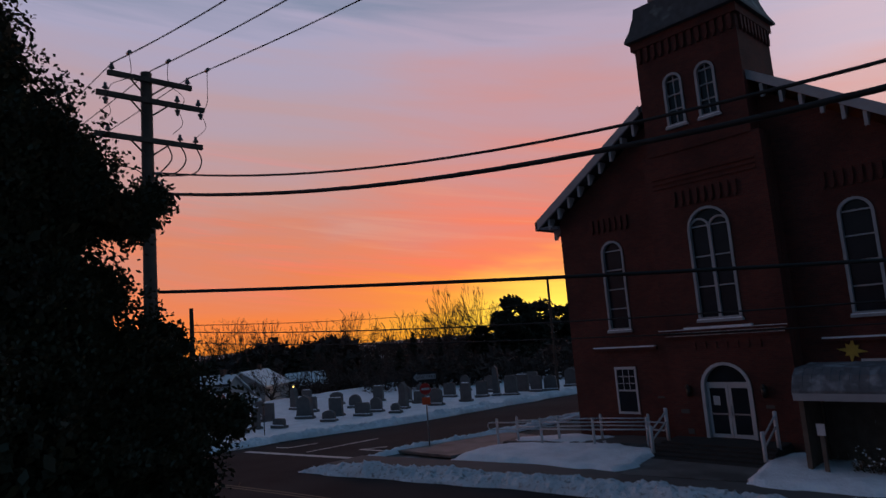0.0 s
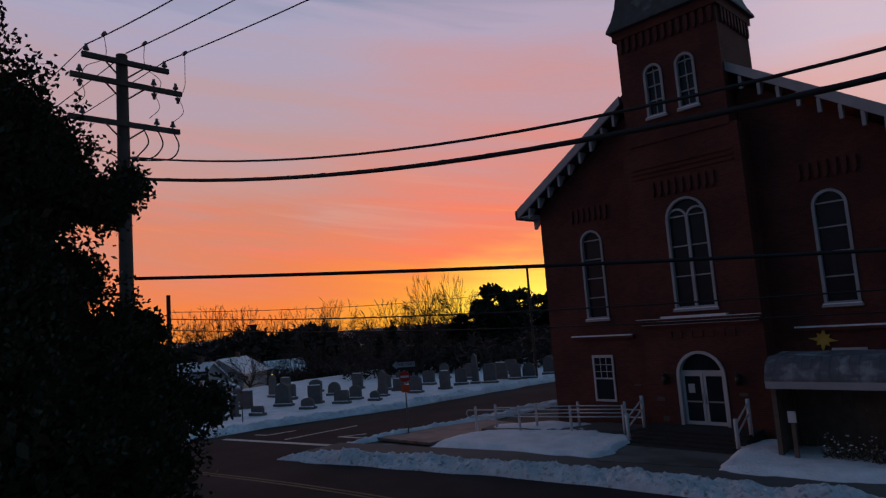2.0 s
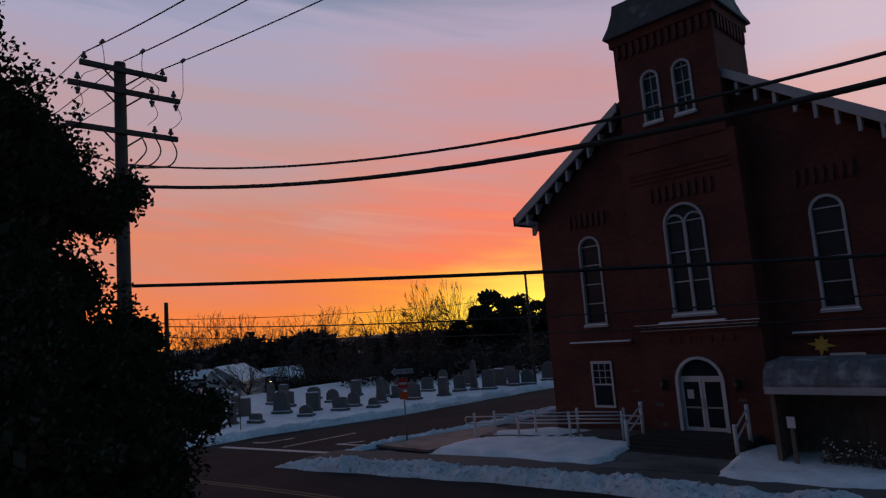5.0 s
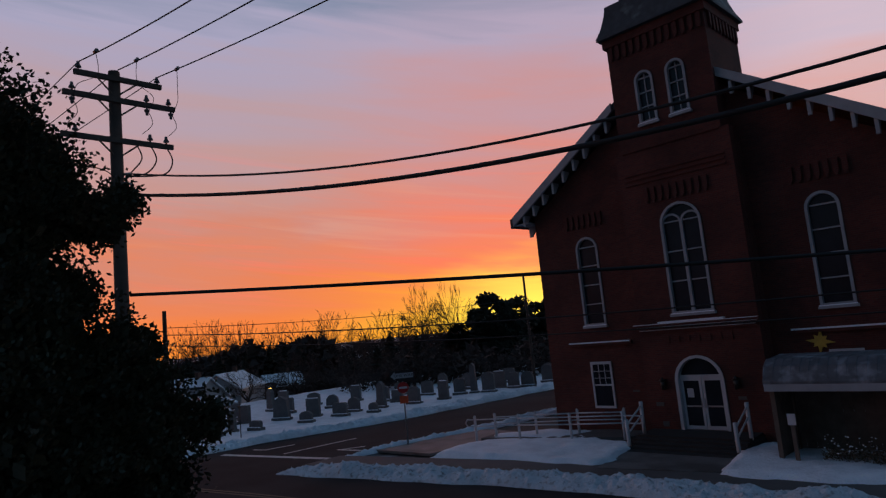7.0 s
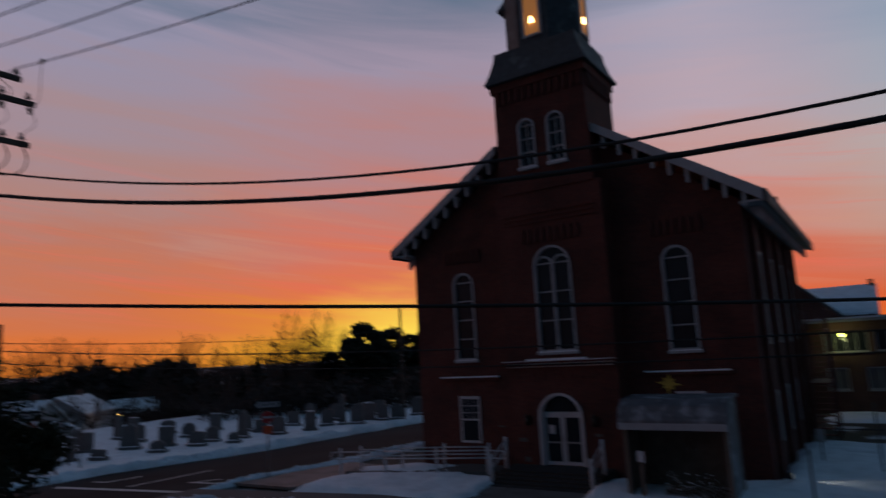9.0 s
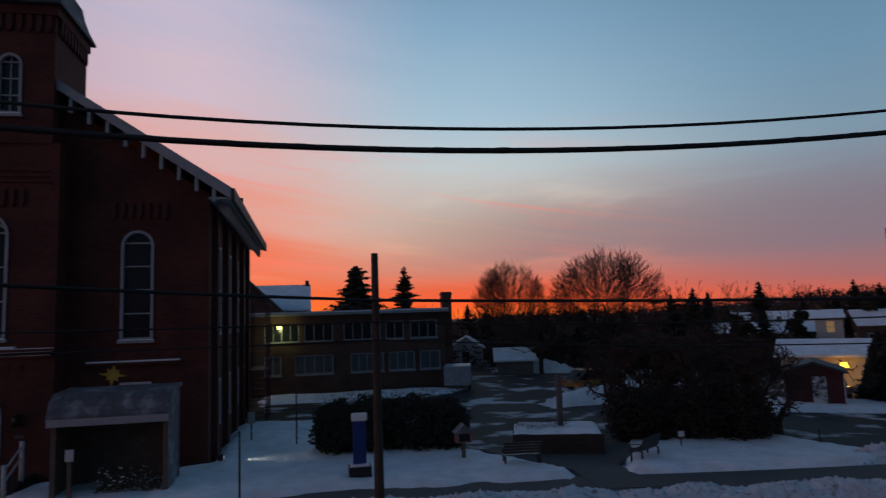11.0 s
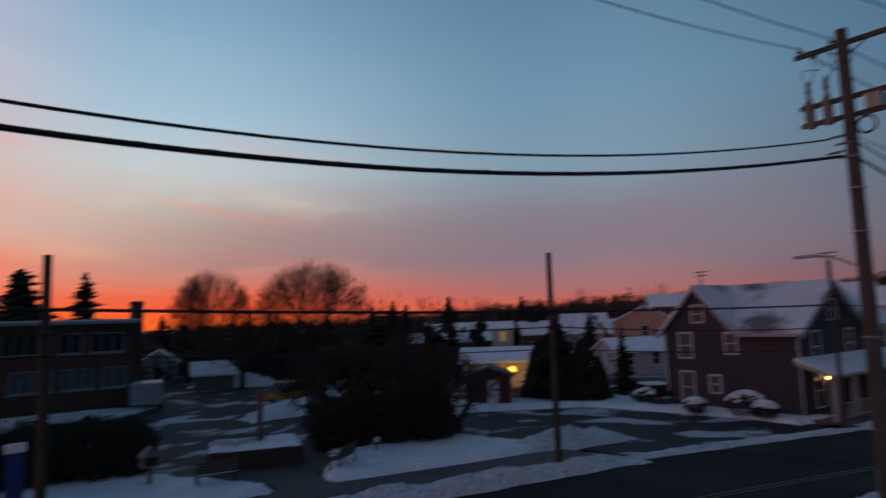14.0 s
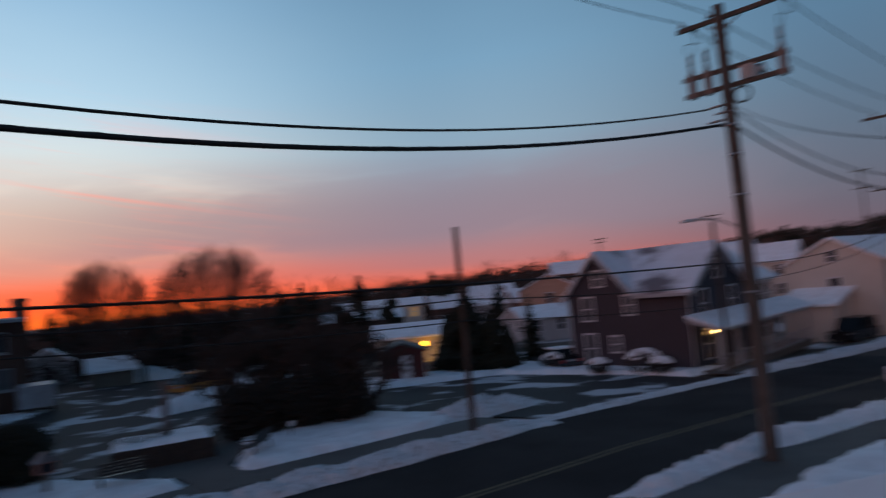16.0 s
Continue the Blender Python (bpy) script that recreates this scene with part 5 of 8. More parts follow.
part("post", b, material("grey_post", (0.11, 0.095, 0.095), rough=0.9, vary=0.3), cross)


def twig_clump(b, n, box_min, box_max, length=0.25, wide=0.008, seed=0, shape=None):
    rnd = random.Random(seed)
    k = 0
    while k < n:
        p = Vector([rnd.uniform(a, c) for a, c in zip(box_min, box_max)])
        if shape and not shape(p):
            continue
        k += 1
        d = Vector((rnd.uniform(-1, 1), rnd.uniform(-1, 1), rnd.uniform(-0.2, 1.2))).normalized() * length * rnd.uniform(0.6, 1.4)
        s = d.cross(Vector((rnd.uniform(-1, 1), rnd.uniform(-1, 1), rnd.uniform(-1, 1)))).normalized() * wide
        b.faces.new([b.verts.new(v) for v in (p - s, p + s, p + d)])


def leaf_clump(b, n, centre, radii, size, seed, hollow=0.55):
    """Small leaves thick near the skin of a lumpy mass."""
    rnd = random.Random(seed)
    c = Vector(centre)
    for i in range(n):
        d = Vector((rnd.gauss(0, 1), rnd.gauss(0, 1), rnd.gauss(0, 1))).normalized()
        r = hollow + (1 - hollow) * rnd.random() ** 0.6
        r *= 1 + 0.28 * noise.noise((d.x * 2.3 + seed, d.y * 2.3, d.z * 2.3))
        p = c + Vector((d.x * radii[0], d.y * radii[1], d.z * radii[2])) * r
        u = Vector((rnd.gauss(0, 1), rnd.gauss(0, 1), rnd.gauss(0, 1))).normalized()
        v = u.orthogonal().normalized()
        s = size * rnd.uniform(0.6, 1.3)
        q = [p - v * s * 0.32, p + u * s * 0.5, p + v * s * 0.32, p - u * s * 0.5]
        b.faces.new([b.verts.new(w) for w in q])


dead = thing("dry_plants", (8.6, 24.6, 0.8), "dry brown plants poking from the planter snow", "plants")
b = bm_new()
twig_clump(b, 500, (-0.9, -0.3, 0), (1.3, 0.5, 0.35), 0.3, 0.006, 3)
tagged(part("stem_mass", b, SHRUB, dead), kind="stuff")


def bench(x, y, turn, label):
    ob = thing("garden_bench", (x, y, 0.14), label, "bench", "garden benches", turn=turn)
    for i in range(4):
        b = bm_new()
        box(b, -0.65, -0.42 + i * 0.11, 0.42, 0.65, -0.33 + i * 0.11, 0.45)
        part("seat_slat", b, BLACK, ob)
    for i in range(4):
        b = bm_new()
        z = 0.5 + i * 0.1
        box(b, -0.65, 0.03 + i * 0.03, z, 0.65, 0.06 + i * 0.03, z + 0.085)
        part("back_slat", b, BLACK, ob)
    for s in (-0.6, 0.6):
        for y0, top in ((-0.38, 0.42), (0.02, 0.42)):
            b = bm_new()
            box(b, s - 0.03, y0, 0, s + 0.03, y0 + 0.05, top)
            part("leg", b, BLACK, ob)
        b = bm_new()
        tube(b, [(s, -0.4, 0.42), (s, -0.4, 0.64), (s, 0.05, 0.66)], 0.022, 6)
        part("armrest", b, BLACK, ob)
    return ob


bench(7.0, 21.75, 172, "black slatted garden bench in the snow")
bench(11.4, 21.2, 215, "black slatted garden bench turned to the walk")

# hedge and garden shrubs
hedge = thing("hedge", (2.95, 26.5, 0.1), "broad dark clipped hedge with a rounded top", "hedge")
b = bm_new()
for k, (x, y, rx, ry, rz) in enumerate(((-2.0, -0.2, 1.0, 1.3, 1.15), (-0.6, 0.0, 1.3, 1.5, 1.25), (1.0, -0.2, 1.3, 1.6, 1.25), (2.2, -0.7, 1.0, 1.3, 1.15))):
    leaf_clump(b, 6000, (x, y, 1.0), (rx, ry, rz), 0.14, 20 + k, 0.3)
    part("foliage", b, NEEDLE, hedge)
    b = bm_new()
    twig_clump(b, 900, (x - rx * 0.9, y - ry * 0.9, 0.1), (x + rx * 0.9, y + ry * 0.9, 2.3), 0.35, 0.006, k)
    tagged(part("twig_mass", b, SHRUB, hedge), kind="stuff")
    b = bm_new()


def spreading_shrub(x, y, rx, ry, rz, n, seed, label, reach=()):
    ob = thing("garden_shrub", (x, y, 0.1), label, "shrub", "dark garden shrubs")
    b = bm_new()
    leaf_clump(b, int(n * 2.4), (0, 0, rz * 0.75), (rx, ry, rz), 0.13, seed, 0.2)
    part("foliage", b, SHRUB, ob)
    b = bm_new()
    rnd = random.Random(seed)
    for i in range(150):
        a = rnd.uniform(0, 6.28)
        p = Vector((0.3 * math.cos(a), 0.3 * math.sin(a), 0))
        q = Vector((rx * math.cos(a) * rnd.uniform(0.6, 1.1), ry * math.sin(a) * rnd.uniform(0.6, 1.1), rz * rnd.uniform(1.0, 2.2)))
        m = p.lerp(q, 0.5) + Vector((0, 0, 0.3))
        tube(b, [p, m, q], [0.03, 0.018, 0.006], 4)
    tagged(part("stem_mass", b, BARK, ob), kind="stuff")
    return ob


spreading_shrub(13.1, 25.0, 1.5, 1.4, 1.3, 4200, 31, "dense dark leafless shrub at the lot's edge")
spreading_shrub(15.1, 24.2, 1.7, 1.4, 1.35, 4600, 32, "dense dark leafless shrub at the lot's edge")
spreading_shrub(16.8, 23.4, 1.2, 1.2, 1.2, 3200, 33, "dense dark leafless shrub at the lot's edge")

# little signs and posts of the garden
BLUE = plain("blue_plastic", (0.018, 0.045, 0.20), rough=0.45)
kiosk = thing("donation_stand", (1.5, 21.85, 0.3), "blue upright stand on a snowy black base", "stand")
b = bm_new()
box(b, -0.36, -0.3, 0, 0.36, 0.3, 0.32)
base = part("base", b, BLACK, kiosk)
b = bm_new()
box(b, -0.3, -0.25, 0.322, 0.3, 0.25, 0.39)
bmesh.ops.bevel(b, geom=b.edges[:], offset=0.03, segments=2)
part("snow_on_base", b, SNOW, base)
b = bm_new()
box(b, -0.21, -0.1, 0.38, 0.21, 0.1, 1.75)
bmesh.ops.bevel(b, geom=b.edges[:], offset=0.03, segments=2)
part("panel", b, BLUE, kiosk)
b = bm_new()
box(b, -0.25, -0.14, 1.75, 0.25, 0.14, 1.98)
bmesh.ops.bevel(b, geom=b.edges[:], offset=0.05, segments=2)
part("snow_cap", b, SNOW, kiosk)
book = thing("book_box", (5.31, 23.3, 0.3), "small house-shaped book box on a post", "book box")
b = bm_new()
box(b, -0.06, -0.06, -0.2, 0.06, 0.06, 0.55)
part("post", b, OLDWOOD, book)
b = bm_new()
box(b, -0.28, -0.2, 0.55, 0.28, 0.2, 0.92)
part("body", b, material("book_box_paint", (0.22, 0.12, 0.10), rough=0.7), book)
b = bm_new()
box(b, -0.2, -0.212, 0.6, 0.2, -0.203, 0.86)
part("door_pane", b, GLASS, book)
b = bm_new()
prism(b, [(-0.36, 0.9), (0.36, 0.9), (0, 1.2)], -0.27, 0.27)
part("roof", b, STABLE_ROOF, book)


def stake_sign(x, y, z, high, w, h, label, mats=WHITE, turn=0.0):
    ob = thing("stake_sign", (x, y, z), label, "sign", turn=turn)
    b = bm_new()
    cyl(b, (0, 0, 0), (0, 0, high), 0.03, 0.03, 6)
    part("stake", b, BLACK, ob)
    if w:
        b = bm_new()
        box(b, -w / 2, -0.05, high - h, w / 2, -0.031, high)
        part("plate", b, mats, ob)
    return ob


stake_sign(13.36, 22.4, 0.3, 0.55, 0.24, 0.2, "small white sign on a stake in the snow")
stake_sign(18.4, 21.4, 0.2, 0.55, 0, 0, "thin dark stake in the snow")
stake_sign(-0.64, 28.2, 0.3, 2.4, 0, 0, "tall thin dark post beside the church")
stake_sign(-2.02, 19.6, 0.1, 2.2, 0, 0, "tall thin dark post beside the pavement")
stake_sign(-2.6, 30.0, 0.3, 1.2, 0.3, 0.5, "dark box on a post beside the church wall", METAL)
stake_sign(-36.98, 19.1, 0.15, 2.15, 0, 0, "dark thin post in the graveyard snow")


def rail_thing(pts, z, label):
    ob = thing("low_fence", (pts[0][0], pts[0][1], z), label, "fence")
    o = Vector((pts[0][0], pts[0][1]))
    for p in pts:
        b = bm_new()
        q = Vector(p) - o
        cyl(b, (q.x, q.y, 0), (q.x, q.y, 0.7), 0.04, 0.04, 6)
        part("post", b, BLACK, ob)
    b = bm_new()
    rail_run(b, [(p[0] - o.x, p[1] - o.y, 0.62) for p in pts], 0.025)
    part("rail", b, BLACK, ob)


rail_thing([(-2.4, 36.2), (0.4, 36.0), (3.0, 35.8)], 0.1, "low dark pipe fence beside the lot")

# corner sign: one way, no entry
SIGNRED = plain("sign_red", (0.45, 0.03, 0.03), rough=0.4)
ORANGE = glow("orange_flag", (0.8, 0.13, 0.04), 0.0)


def text_mesh(words, size, mats, name="letters"):
    cu = bpy.data.curves.new(name, "FONT")
    cu.body, cu.size, cu.extrude = words, size, 0.002
    cu.align_x, cu.align_y = "CENTER", "CENTER"
    tmp = bpy.data.objects.new(name, cu)
    scene.collection.objects.link(tmp)
    dg = bpy.context.evaluated_depsgraph_get()
    me = bpy.data.meshes.new_from_object(tmp.evaluated_get(dg))
    bpy.data.objects.remove(tmp)
    me.materials.clear()
    me.materials.append(mats)
    return me


def one_way_sign(x, y, z, turn, label, high=3.05):
    ob = thing("traffic_sign", (x, y, z), label, "traffic sign", "signs at the street corner", turn=turn)
    b = bm_new()
    cyl(b, (0, 0, 0), (0, 0, high + 0.25), 0.035, 0.035, 6)
    part("post", b, METAL, ob)
    b = bm_new()
    box(b, -0.6, -0.06, high - 0.05, 0.6, -0.04, high + 0.47)
    plate = part("one_way_plate", b, BLACK, ob, "black one-way plate with a white arrow")
    b = bm_new()
    prism(b, [(-0.56, high + 0.21), (-0.34, high + 0.42), (-0.34, high + 0.33), (0.54, high + 0.33), (0.54, high + 0.09), (-0.34, high + 0.09), (-0.34, high)], -0.066, -0.0605)
    arrow = part("arrow", b, TRIM, plate)
    me = text_mesh("ONE WAY", 0.2, BLACK)
    t = new("letters", me)
    t.parent = plate
    t.matrix_basis = pose(0.07, -0.069, high + 0.21, 90)
    b = bm_new()
    ring = [(0.27 * math.cos(math.pi * i / 12), high - 0.36 + 0.27 * math.sin(math.pi * i / 12)) for i in range(24)]
    prism(b, ring, -0.06, -0.04)
    disc = part("no_entry_disc", b, SIGNRED, ob, "round red no-entry sign")
    b = bm_new()
    box(b, -0.2, -0.066, high - 0.41, 0.2, -0.0605, high - 0.31)
    part("bar", b, WHITE, disc)
    return ob


corner = one_way_sign(-24.0, 20.85, 0.1, 42, "one-way and no-entry signs on a steel post with an orange flag")
b = bm_new()
box(b, -0.2, -0.05, 1.95, 0.2, -0.03, 2.3)
part("flag", b, material("orange_cloth", (0.75, 0.10, 0.03), rough=0.7, vary=0.1), corner, "orange cloth below the signs")
one_way_sign(-38.0, 16.95, 0.1, 42, "one-way and no-entry signs beside the graveyard", high=2.85)

# ---- graveyard ----
STONES = [(-39.3, 18.7, 0.8, 0.9), (-40.2, 20.2, 0.45, 1.3), (-39.0, 21.2, 0.85, 0.6), (-41.5, 24.6, 1.1, 1.55), (-37.8, 24.2, 0.8, 0.75), (-40.1, 26.3, 0.9, 1.2), (-37.6, 26.8, 0.95, 0.9),
          (-37.5, 30.4, 0.6, 1.8), (-36.4, 32.6, 0.9, 1.2), (-35.6, 34.9, 0.7, 1.3), (-36.4, 37.5, 0.8, 1.2), (-35.5, 38.2, 0.45, 2.2), (-34.4, 38.7, 0.9, 1.5), (-35.4, 41.2, 1.0, 1.3),
          (-33.9, 41.2, 0.8, 1.2), (-33.1, 42.0, 0.9, 1.2), (-33.4, 45.1, 0.8, 1.4), (-43.5, 22.8, 0.9, 1.2), (-45.2, 27.3, 1.0, 1.1), (-43.0, 30.0, 0.9, 1.0), (-41.0, 33.5, 0.9, 1.2), (-46.0, 19.6, 0.9, 1.2),
          (-39.6, 37.0, 0.9, 1.1), (-38.8, 41.0, 0.9, 1.3), (-42.6, 19.4, 0.8, 0.8), (-44.4, 21.0, 0.9, 1.0), (-47.0, 24.0, 0.8, 1.1), (-48.5, 27.8, 0.6, 1.7), (-47.4, 31.2, 1.0, 1.0), (-45.0, 33.8, 0.8, 1.2),
          (-43.2, 37.2, 0.9, 1.0), (-42.2, 41.4, 0.8, 1.3), (-38.4, 28.6, 0.8, 1.0), (-39.2, 33.4, 0.8, 0.9), (-37.6, 45.2, 0.9, 1.2), (-35.4, 48.0, 0.8, 1.3), (-36.2, 28.6, 0.6, 0.7), (-51.0, 30.5, 0.9, 1.2)]
for i, (x, y, w, h) in enumerate(STONES):
    rnd = random.Random(100 + i)
    w, h = w * 1.15, h * 1.12
    ob = thing("gravestone", (x, y, 0.1), "grey granite gravestone standing in snow", "gravestone", "gravestones", turn=18 + rnd.uniform(-8, 8))
    b = bm_new()
    box(b, -w / 2 - 0.12, -0.22, 0, w / 2 + 0.12, 0.22, 0.25)
    bmesh.ops.bevel(b, geom=b.edges[:], offset=0.02, segments=1)
    part("plinth", b, GRANITE, ob)
    b = bm_new()
    kind = i % 4
    if h > 1.7:
        prism(b, [(-w / 2, 0.25), (w / 2, 0.25), (w / 2 * 0.75, h - 0.25), (0, h), (-w / 2 * 0.75, h - 0.25)], -0.18, 0.18)
    elif kind == 0:
        prism(b, arch_outline(0, 0.25, h, w, 8)[:2] + [(w / 2, h - 0.2), (w / 4, h - 0.04), (0, h), (-w / 4, h - 0.04), (-w / 2, h - 0.2)], -0.12, 0.12)
    elif kind == 1:
        prism(b, [(-w / 2, 0.25), (w / 2, 0.25), (w / 2, h), (-w / 2, h)], -0.14, 0.14)
    elif kind == 2:
        prism(b, [(-w / 2, 0.25), (w / 2, 0.25), (w / 2, h - 0.1), (w / 2 - 0.12, h), (-w / 2 + 0.12, h), (-w / 2, h - 0.1)], -0.13, 0.13)
    else:
        prism(b, arch_outline(0, 0.25, h, w, 8), -0.11, 0.11)
    part("tablet", b, GRANITE, ob)
    b = bm_new()
    box(b, -w / 2 * 0.7, -0.1, h - 0.004 if kind == 1 and h <= 1.7 else 0.252, w / 2 * 0.7, 0.1, (h if kind == 1 and h <= 1.7 else 0.25) + 0.05) if kind == 1 and h <= 1.7 else box(b, -w / 2 - 0.08, -0.2, 0.252, w / 2 + 0.08, -0.145, 0.3)
    part("snow_cap", b, SNOW, ob)


# ---- school, houses, cars ----
def gable_house(name, x, y, z, wide, deep, high, rise, turn, wall, label, group="", windows=(2, 2), over=0.3, roof=SNOW, lit=None, chimney=True, category="house", ends=2):
    """A house with its ridge along its own x. wide along x, deep along y; the front faces -y."""
    ob = thing(name, (x, y, z), label, category, group, turn=turn)
    hw, hd = wide / 2, deep / 2
    b = bm_new()
    prism(b, [(-hd, -1), (hd, -1), (hd, high), (0, high + rise), (-hd, high)], -hw, hw, "x")
    part("wall", b, wall, ob)
    for s in (-1, 1):
        b = bm_new()
        k = rise / hd
        prism(b, [(0, high + rise + 0.03), (s * (hd + over), high - over * k + 0.03), (s * (hd + over), high - over * k + 0.2), (0, high + rise + 0.2)], -hw - over, hw + over, "x")
        part("roof", b, roof, ob, "snow-covered roof slope")
    if chimney:
        b = bm_new()
        box(b, hw * 0.4 - 0.25, -0.25, high + rise - 0.2, hw * 0.4 + 0.25, 0.25, high + rise + 0.8)
        part("chimney", b, BRICK_BROWN, ob)
    cols, rows = windows
    for r in range(rows):
        z0 = 0.9 + r * 2.5
        if z0 + 1.3 > high:
            continue
        for c in range(cols):
            xx = -hw + wide * (c + 0.5) / cols
            sash_window("window", ob, xx - 0.4, xx + 0.4, z0, z0 + 1.3, -hd, "y", -1, bars=False, glass=lit if (c + r) % 3 == 0 and lit else None)
        many = min(ends, max(1, cols - 1))
        for c in range(many):
            yy = -hd + deep * (c + 0.5) / many
            sash_window("window", ob, yy - 0.4, yy + 0.4, z0, z0 + 1.3, -hw, "x", -1, bars=False)
    return ob


# school behind the church
school = thing("school", (0, 0, 0), "long flat-roofed brown brick school with a chimney", "school")
SX0, SX1, SY, SY1 = -6.0, 10.2, 50.0, 62.0
up = [rect(a, 3.85, c, 5.2) for a, c in ((-3.4, -0.9), (-0.5, 1.6), (2.4, 5.2), (5.6, 7.0), (7.5, 9.6))]
lowr = [rect(a, 1.45, c, 2.85) for a, c in ((-3.4, -2.2), (-1.2, 1.6), (2.9, 5.4), (5.8, 7.8), (8.2, 9.8))]
b = bm_new()
wall_with_holes(b, rect(SX0, -1.5, SX1, 5.8), up + lowr, SY, SY + 0.35)
part("front_wall", b, BRICK_BROWN, school)
SHUTTER = material("dark_window_wood", (0.10, 0.085, 0.08), rough=0.7, vary=0.2, scale=2.0, bump=0.1)
BLIND = material("pale_blinds", (0.085, 0.092, 0.105), rough=0.4, vary=0.3, scale=1.5, bump=0.1)
for h in up + lowr:
    (x0, z0), (x1, z1) = h[0], h[2]
    b = bm_new()
    band(b, rect(x0, z0, x1, z1), rect(x0 + 0.07, z0 + 0.07, x1 - 0.07, z1 - 0.07), SY + 0.05, SY + 0.2)
    fr = part("window", b, TRIM, school)
    b = bm_new()
    box(b, x0 + 0.07, SY + 0.14, z0 + 0.07, x1 - 0.07, SY + 0.16, z1 - 0.07)
    part("pane", b, GLASS if z0 > 3 else BLIND, fr)
    n = max(2, int((x1 - x0) / 0.6))
    for i in range(1, n):
        x = x0 + (x1 - x0) * i / n
        b = bm_new()
        box(b, x - 0.025, SY + 0.08, z0 + 0.07, x + 0.025, SY + 0.139, z1 - 0.07)
        part("mullion", b, TRIM, fr)
    b = bm_new()
    box(b, x0 - 0.05, SY - 0.1, z0 - 0.1, x1 + 0.05, SY - 0.003, z0 - 0.01)
    part("sill", b, TRIM, fr)
for x in (SX0, SX1 - 0.35):
    b = bm_new()
    box(b, x, SY + 0.36, -1.5, x + 0.35, SY1, 5.8)
    part("side_wall", b, BRICK_BROWN, school)
b = bm_new()
box(b, SX0 - 0.4, SY - 0.45, 5.8, SX1 + 0.3, SY1, 5.98)
roofp = part("flat_roof", b, TRIM, school)
b = bm_new()
box(b, SX0 - 0.38, SY - 0.43, 5.983, SX1 + 0.28, SY1, 6.1)
part("snow_on_roof", b, SNOW, roofp)
b = bm_new()
box(b, 10.21, SY + 0.6, -1.5, 10.95, SY + 1.4, 7.35)
box(b, 10.16, SY + 0.55, 7.1, 11.0, SY + 1.45, 7.25)
part("chimney", b, BRICK_BROWN, school, "square brick chimney")
wing = gable_house("school_wing", -4.4, 61.0, 0, 8.2, 9.5, 6.4, 2.15, 0, BRICK_BROWN, "brown brick wing with a snowy gable roof", windows=(2, 1), chimney=False, category="building")
b = bm_new()
box(b, 3.9, -0.35, 8.3, 4.25, 0.35, 9.1)
part("gable_chimney", b, BRICK_BROWN, wing)
annex = thing("school_annex", (-5.5, 52.0, 5.9), "dark slate gable roof rising behind the flat school roof", "building")
b = bm_new()
prism(b, [(-3.5, 0.0), (3.5, 0.0), (0, 3.3)], 0.25, 4.5)
part("wall", b, BRICK_BROWN, annex)
for s in (-1, 1):
    b = bm_new()
    prism(b, [(0, 3.34), (s * 3.85, -0.3), (s * 3.85, -0.12), (0, 3.54)], 0.0, 5.0)
    part("roof", b, SLATE, annex)
LAMPG = glow("sodium_lamp", (0.85, 0.9, 0.16), 7.0)
lamp_s = thing("wall_lamp", (-2.3, SY - 0.02, 4.95), "small glowing yellow-green lamp on the school wall", "lamp")
b = bm_new()
box(b, -0.18, -0.2, -0.12, 0.18, -0.01, 0.16)
part("housing", b, BLACK, lamp_s)
b = bm_new()
box(b, -0.15, -0.24, -0.1, 0.15, -0.205, 0.1)
part("lens", b, LAMPG, lamp_s)


def point_lamp(at, watts, colour, size=0.1):
    li = bpy.data.lights.new("lamp_light", "POINT")
    li.energy, li.color, li.shadow_soft_size = watts, colour, size
    ob = new("lamp_light", li)
    ob.location = at
    return ob


point_lamp((-2.3, SY - 0.7, 4.7), 26, (0.9, 0.95, 0.35))

# red fire stair beside the church
STAIRRED = plain("dark_red_iron", (0.12, 0.025, 0.025), rough=0.6)
stair = thing("fire_stair", (-3.4, 37.0, 0), "dark red iron fire stair on the church wall", "stair")
for k in range(2):
    for i in range(9):
        b = bm_new()
        z = 0.3 + k * 2.6 + i * 0.27
        yy = (i if k == 0 else 8 - i) * 0.27
        box(b, 0.05, yy, z, 0.95, yy + 0.25, z + 0.04)
        part("tread", b, STAIRRED, stair)
    b = bm_new()
    box(b, 0.0, -0.1, 2.75 + k * 2.6, 1.0, 3.2, 2.81 + k * 2.6)
    part("landing", b, STAIRRED, stair)
for y in (-0.05, 1.5, 3.1):
    for x in (0.06, 0.98):
        b = bm_new()
        cyl(b, (x, y, 0), (x, y, 6.4), 0.035, 0.035, 6)
        part("upright", b, STAIRRED, stair)
for z in (3.3, 3.8, 5.9, 6.4):
    b = bm_new()
    rail_run(b, [(0.98, -0.05, z), (0.98, 3.1, z)], 0.025)
    part("rail", b, STAIRRED, stair)

trailer = thing("trailer", (10.5, 47.3, 0.0), "pale grey box trailer parked by the school", "trailer", turn=-15)
b = bm_new()
box(b, -0.95, -0.6, 0.4, 0.95, 2.6, 1.75)
bmesh.ops.bevel(b, geom=b.edges[:], offset=0.05, segments=2)
part("body", b, material("grey_trailer", (0.34, 0.36, 0.40), rough=0.5), trailer)
for x in (-0.9, 0.72):
    b = bm_new()
    cyl(b, (x, 0.9, 0.33), (x + 0.18, 0.9, 0.33), 0.33, 0.33, 14)
    part("wheel", b, BLACK, trailer)

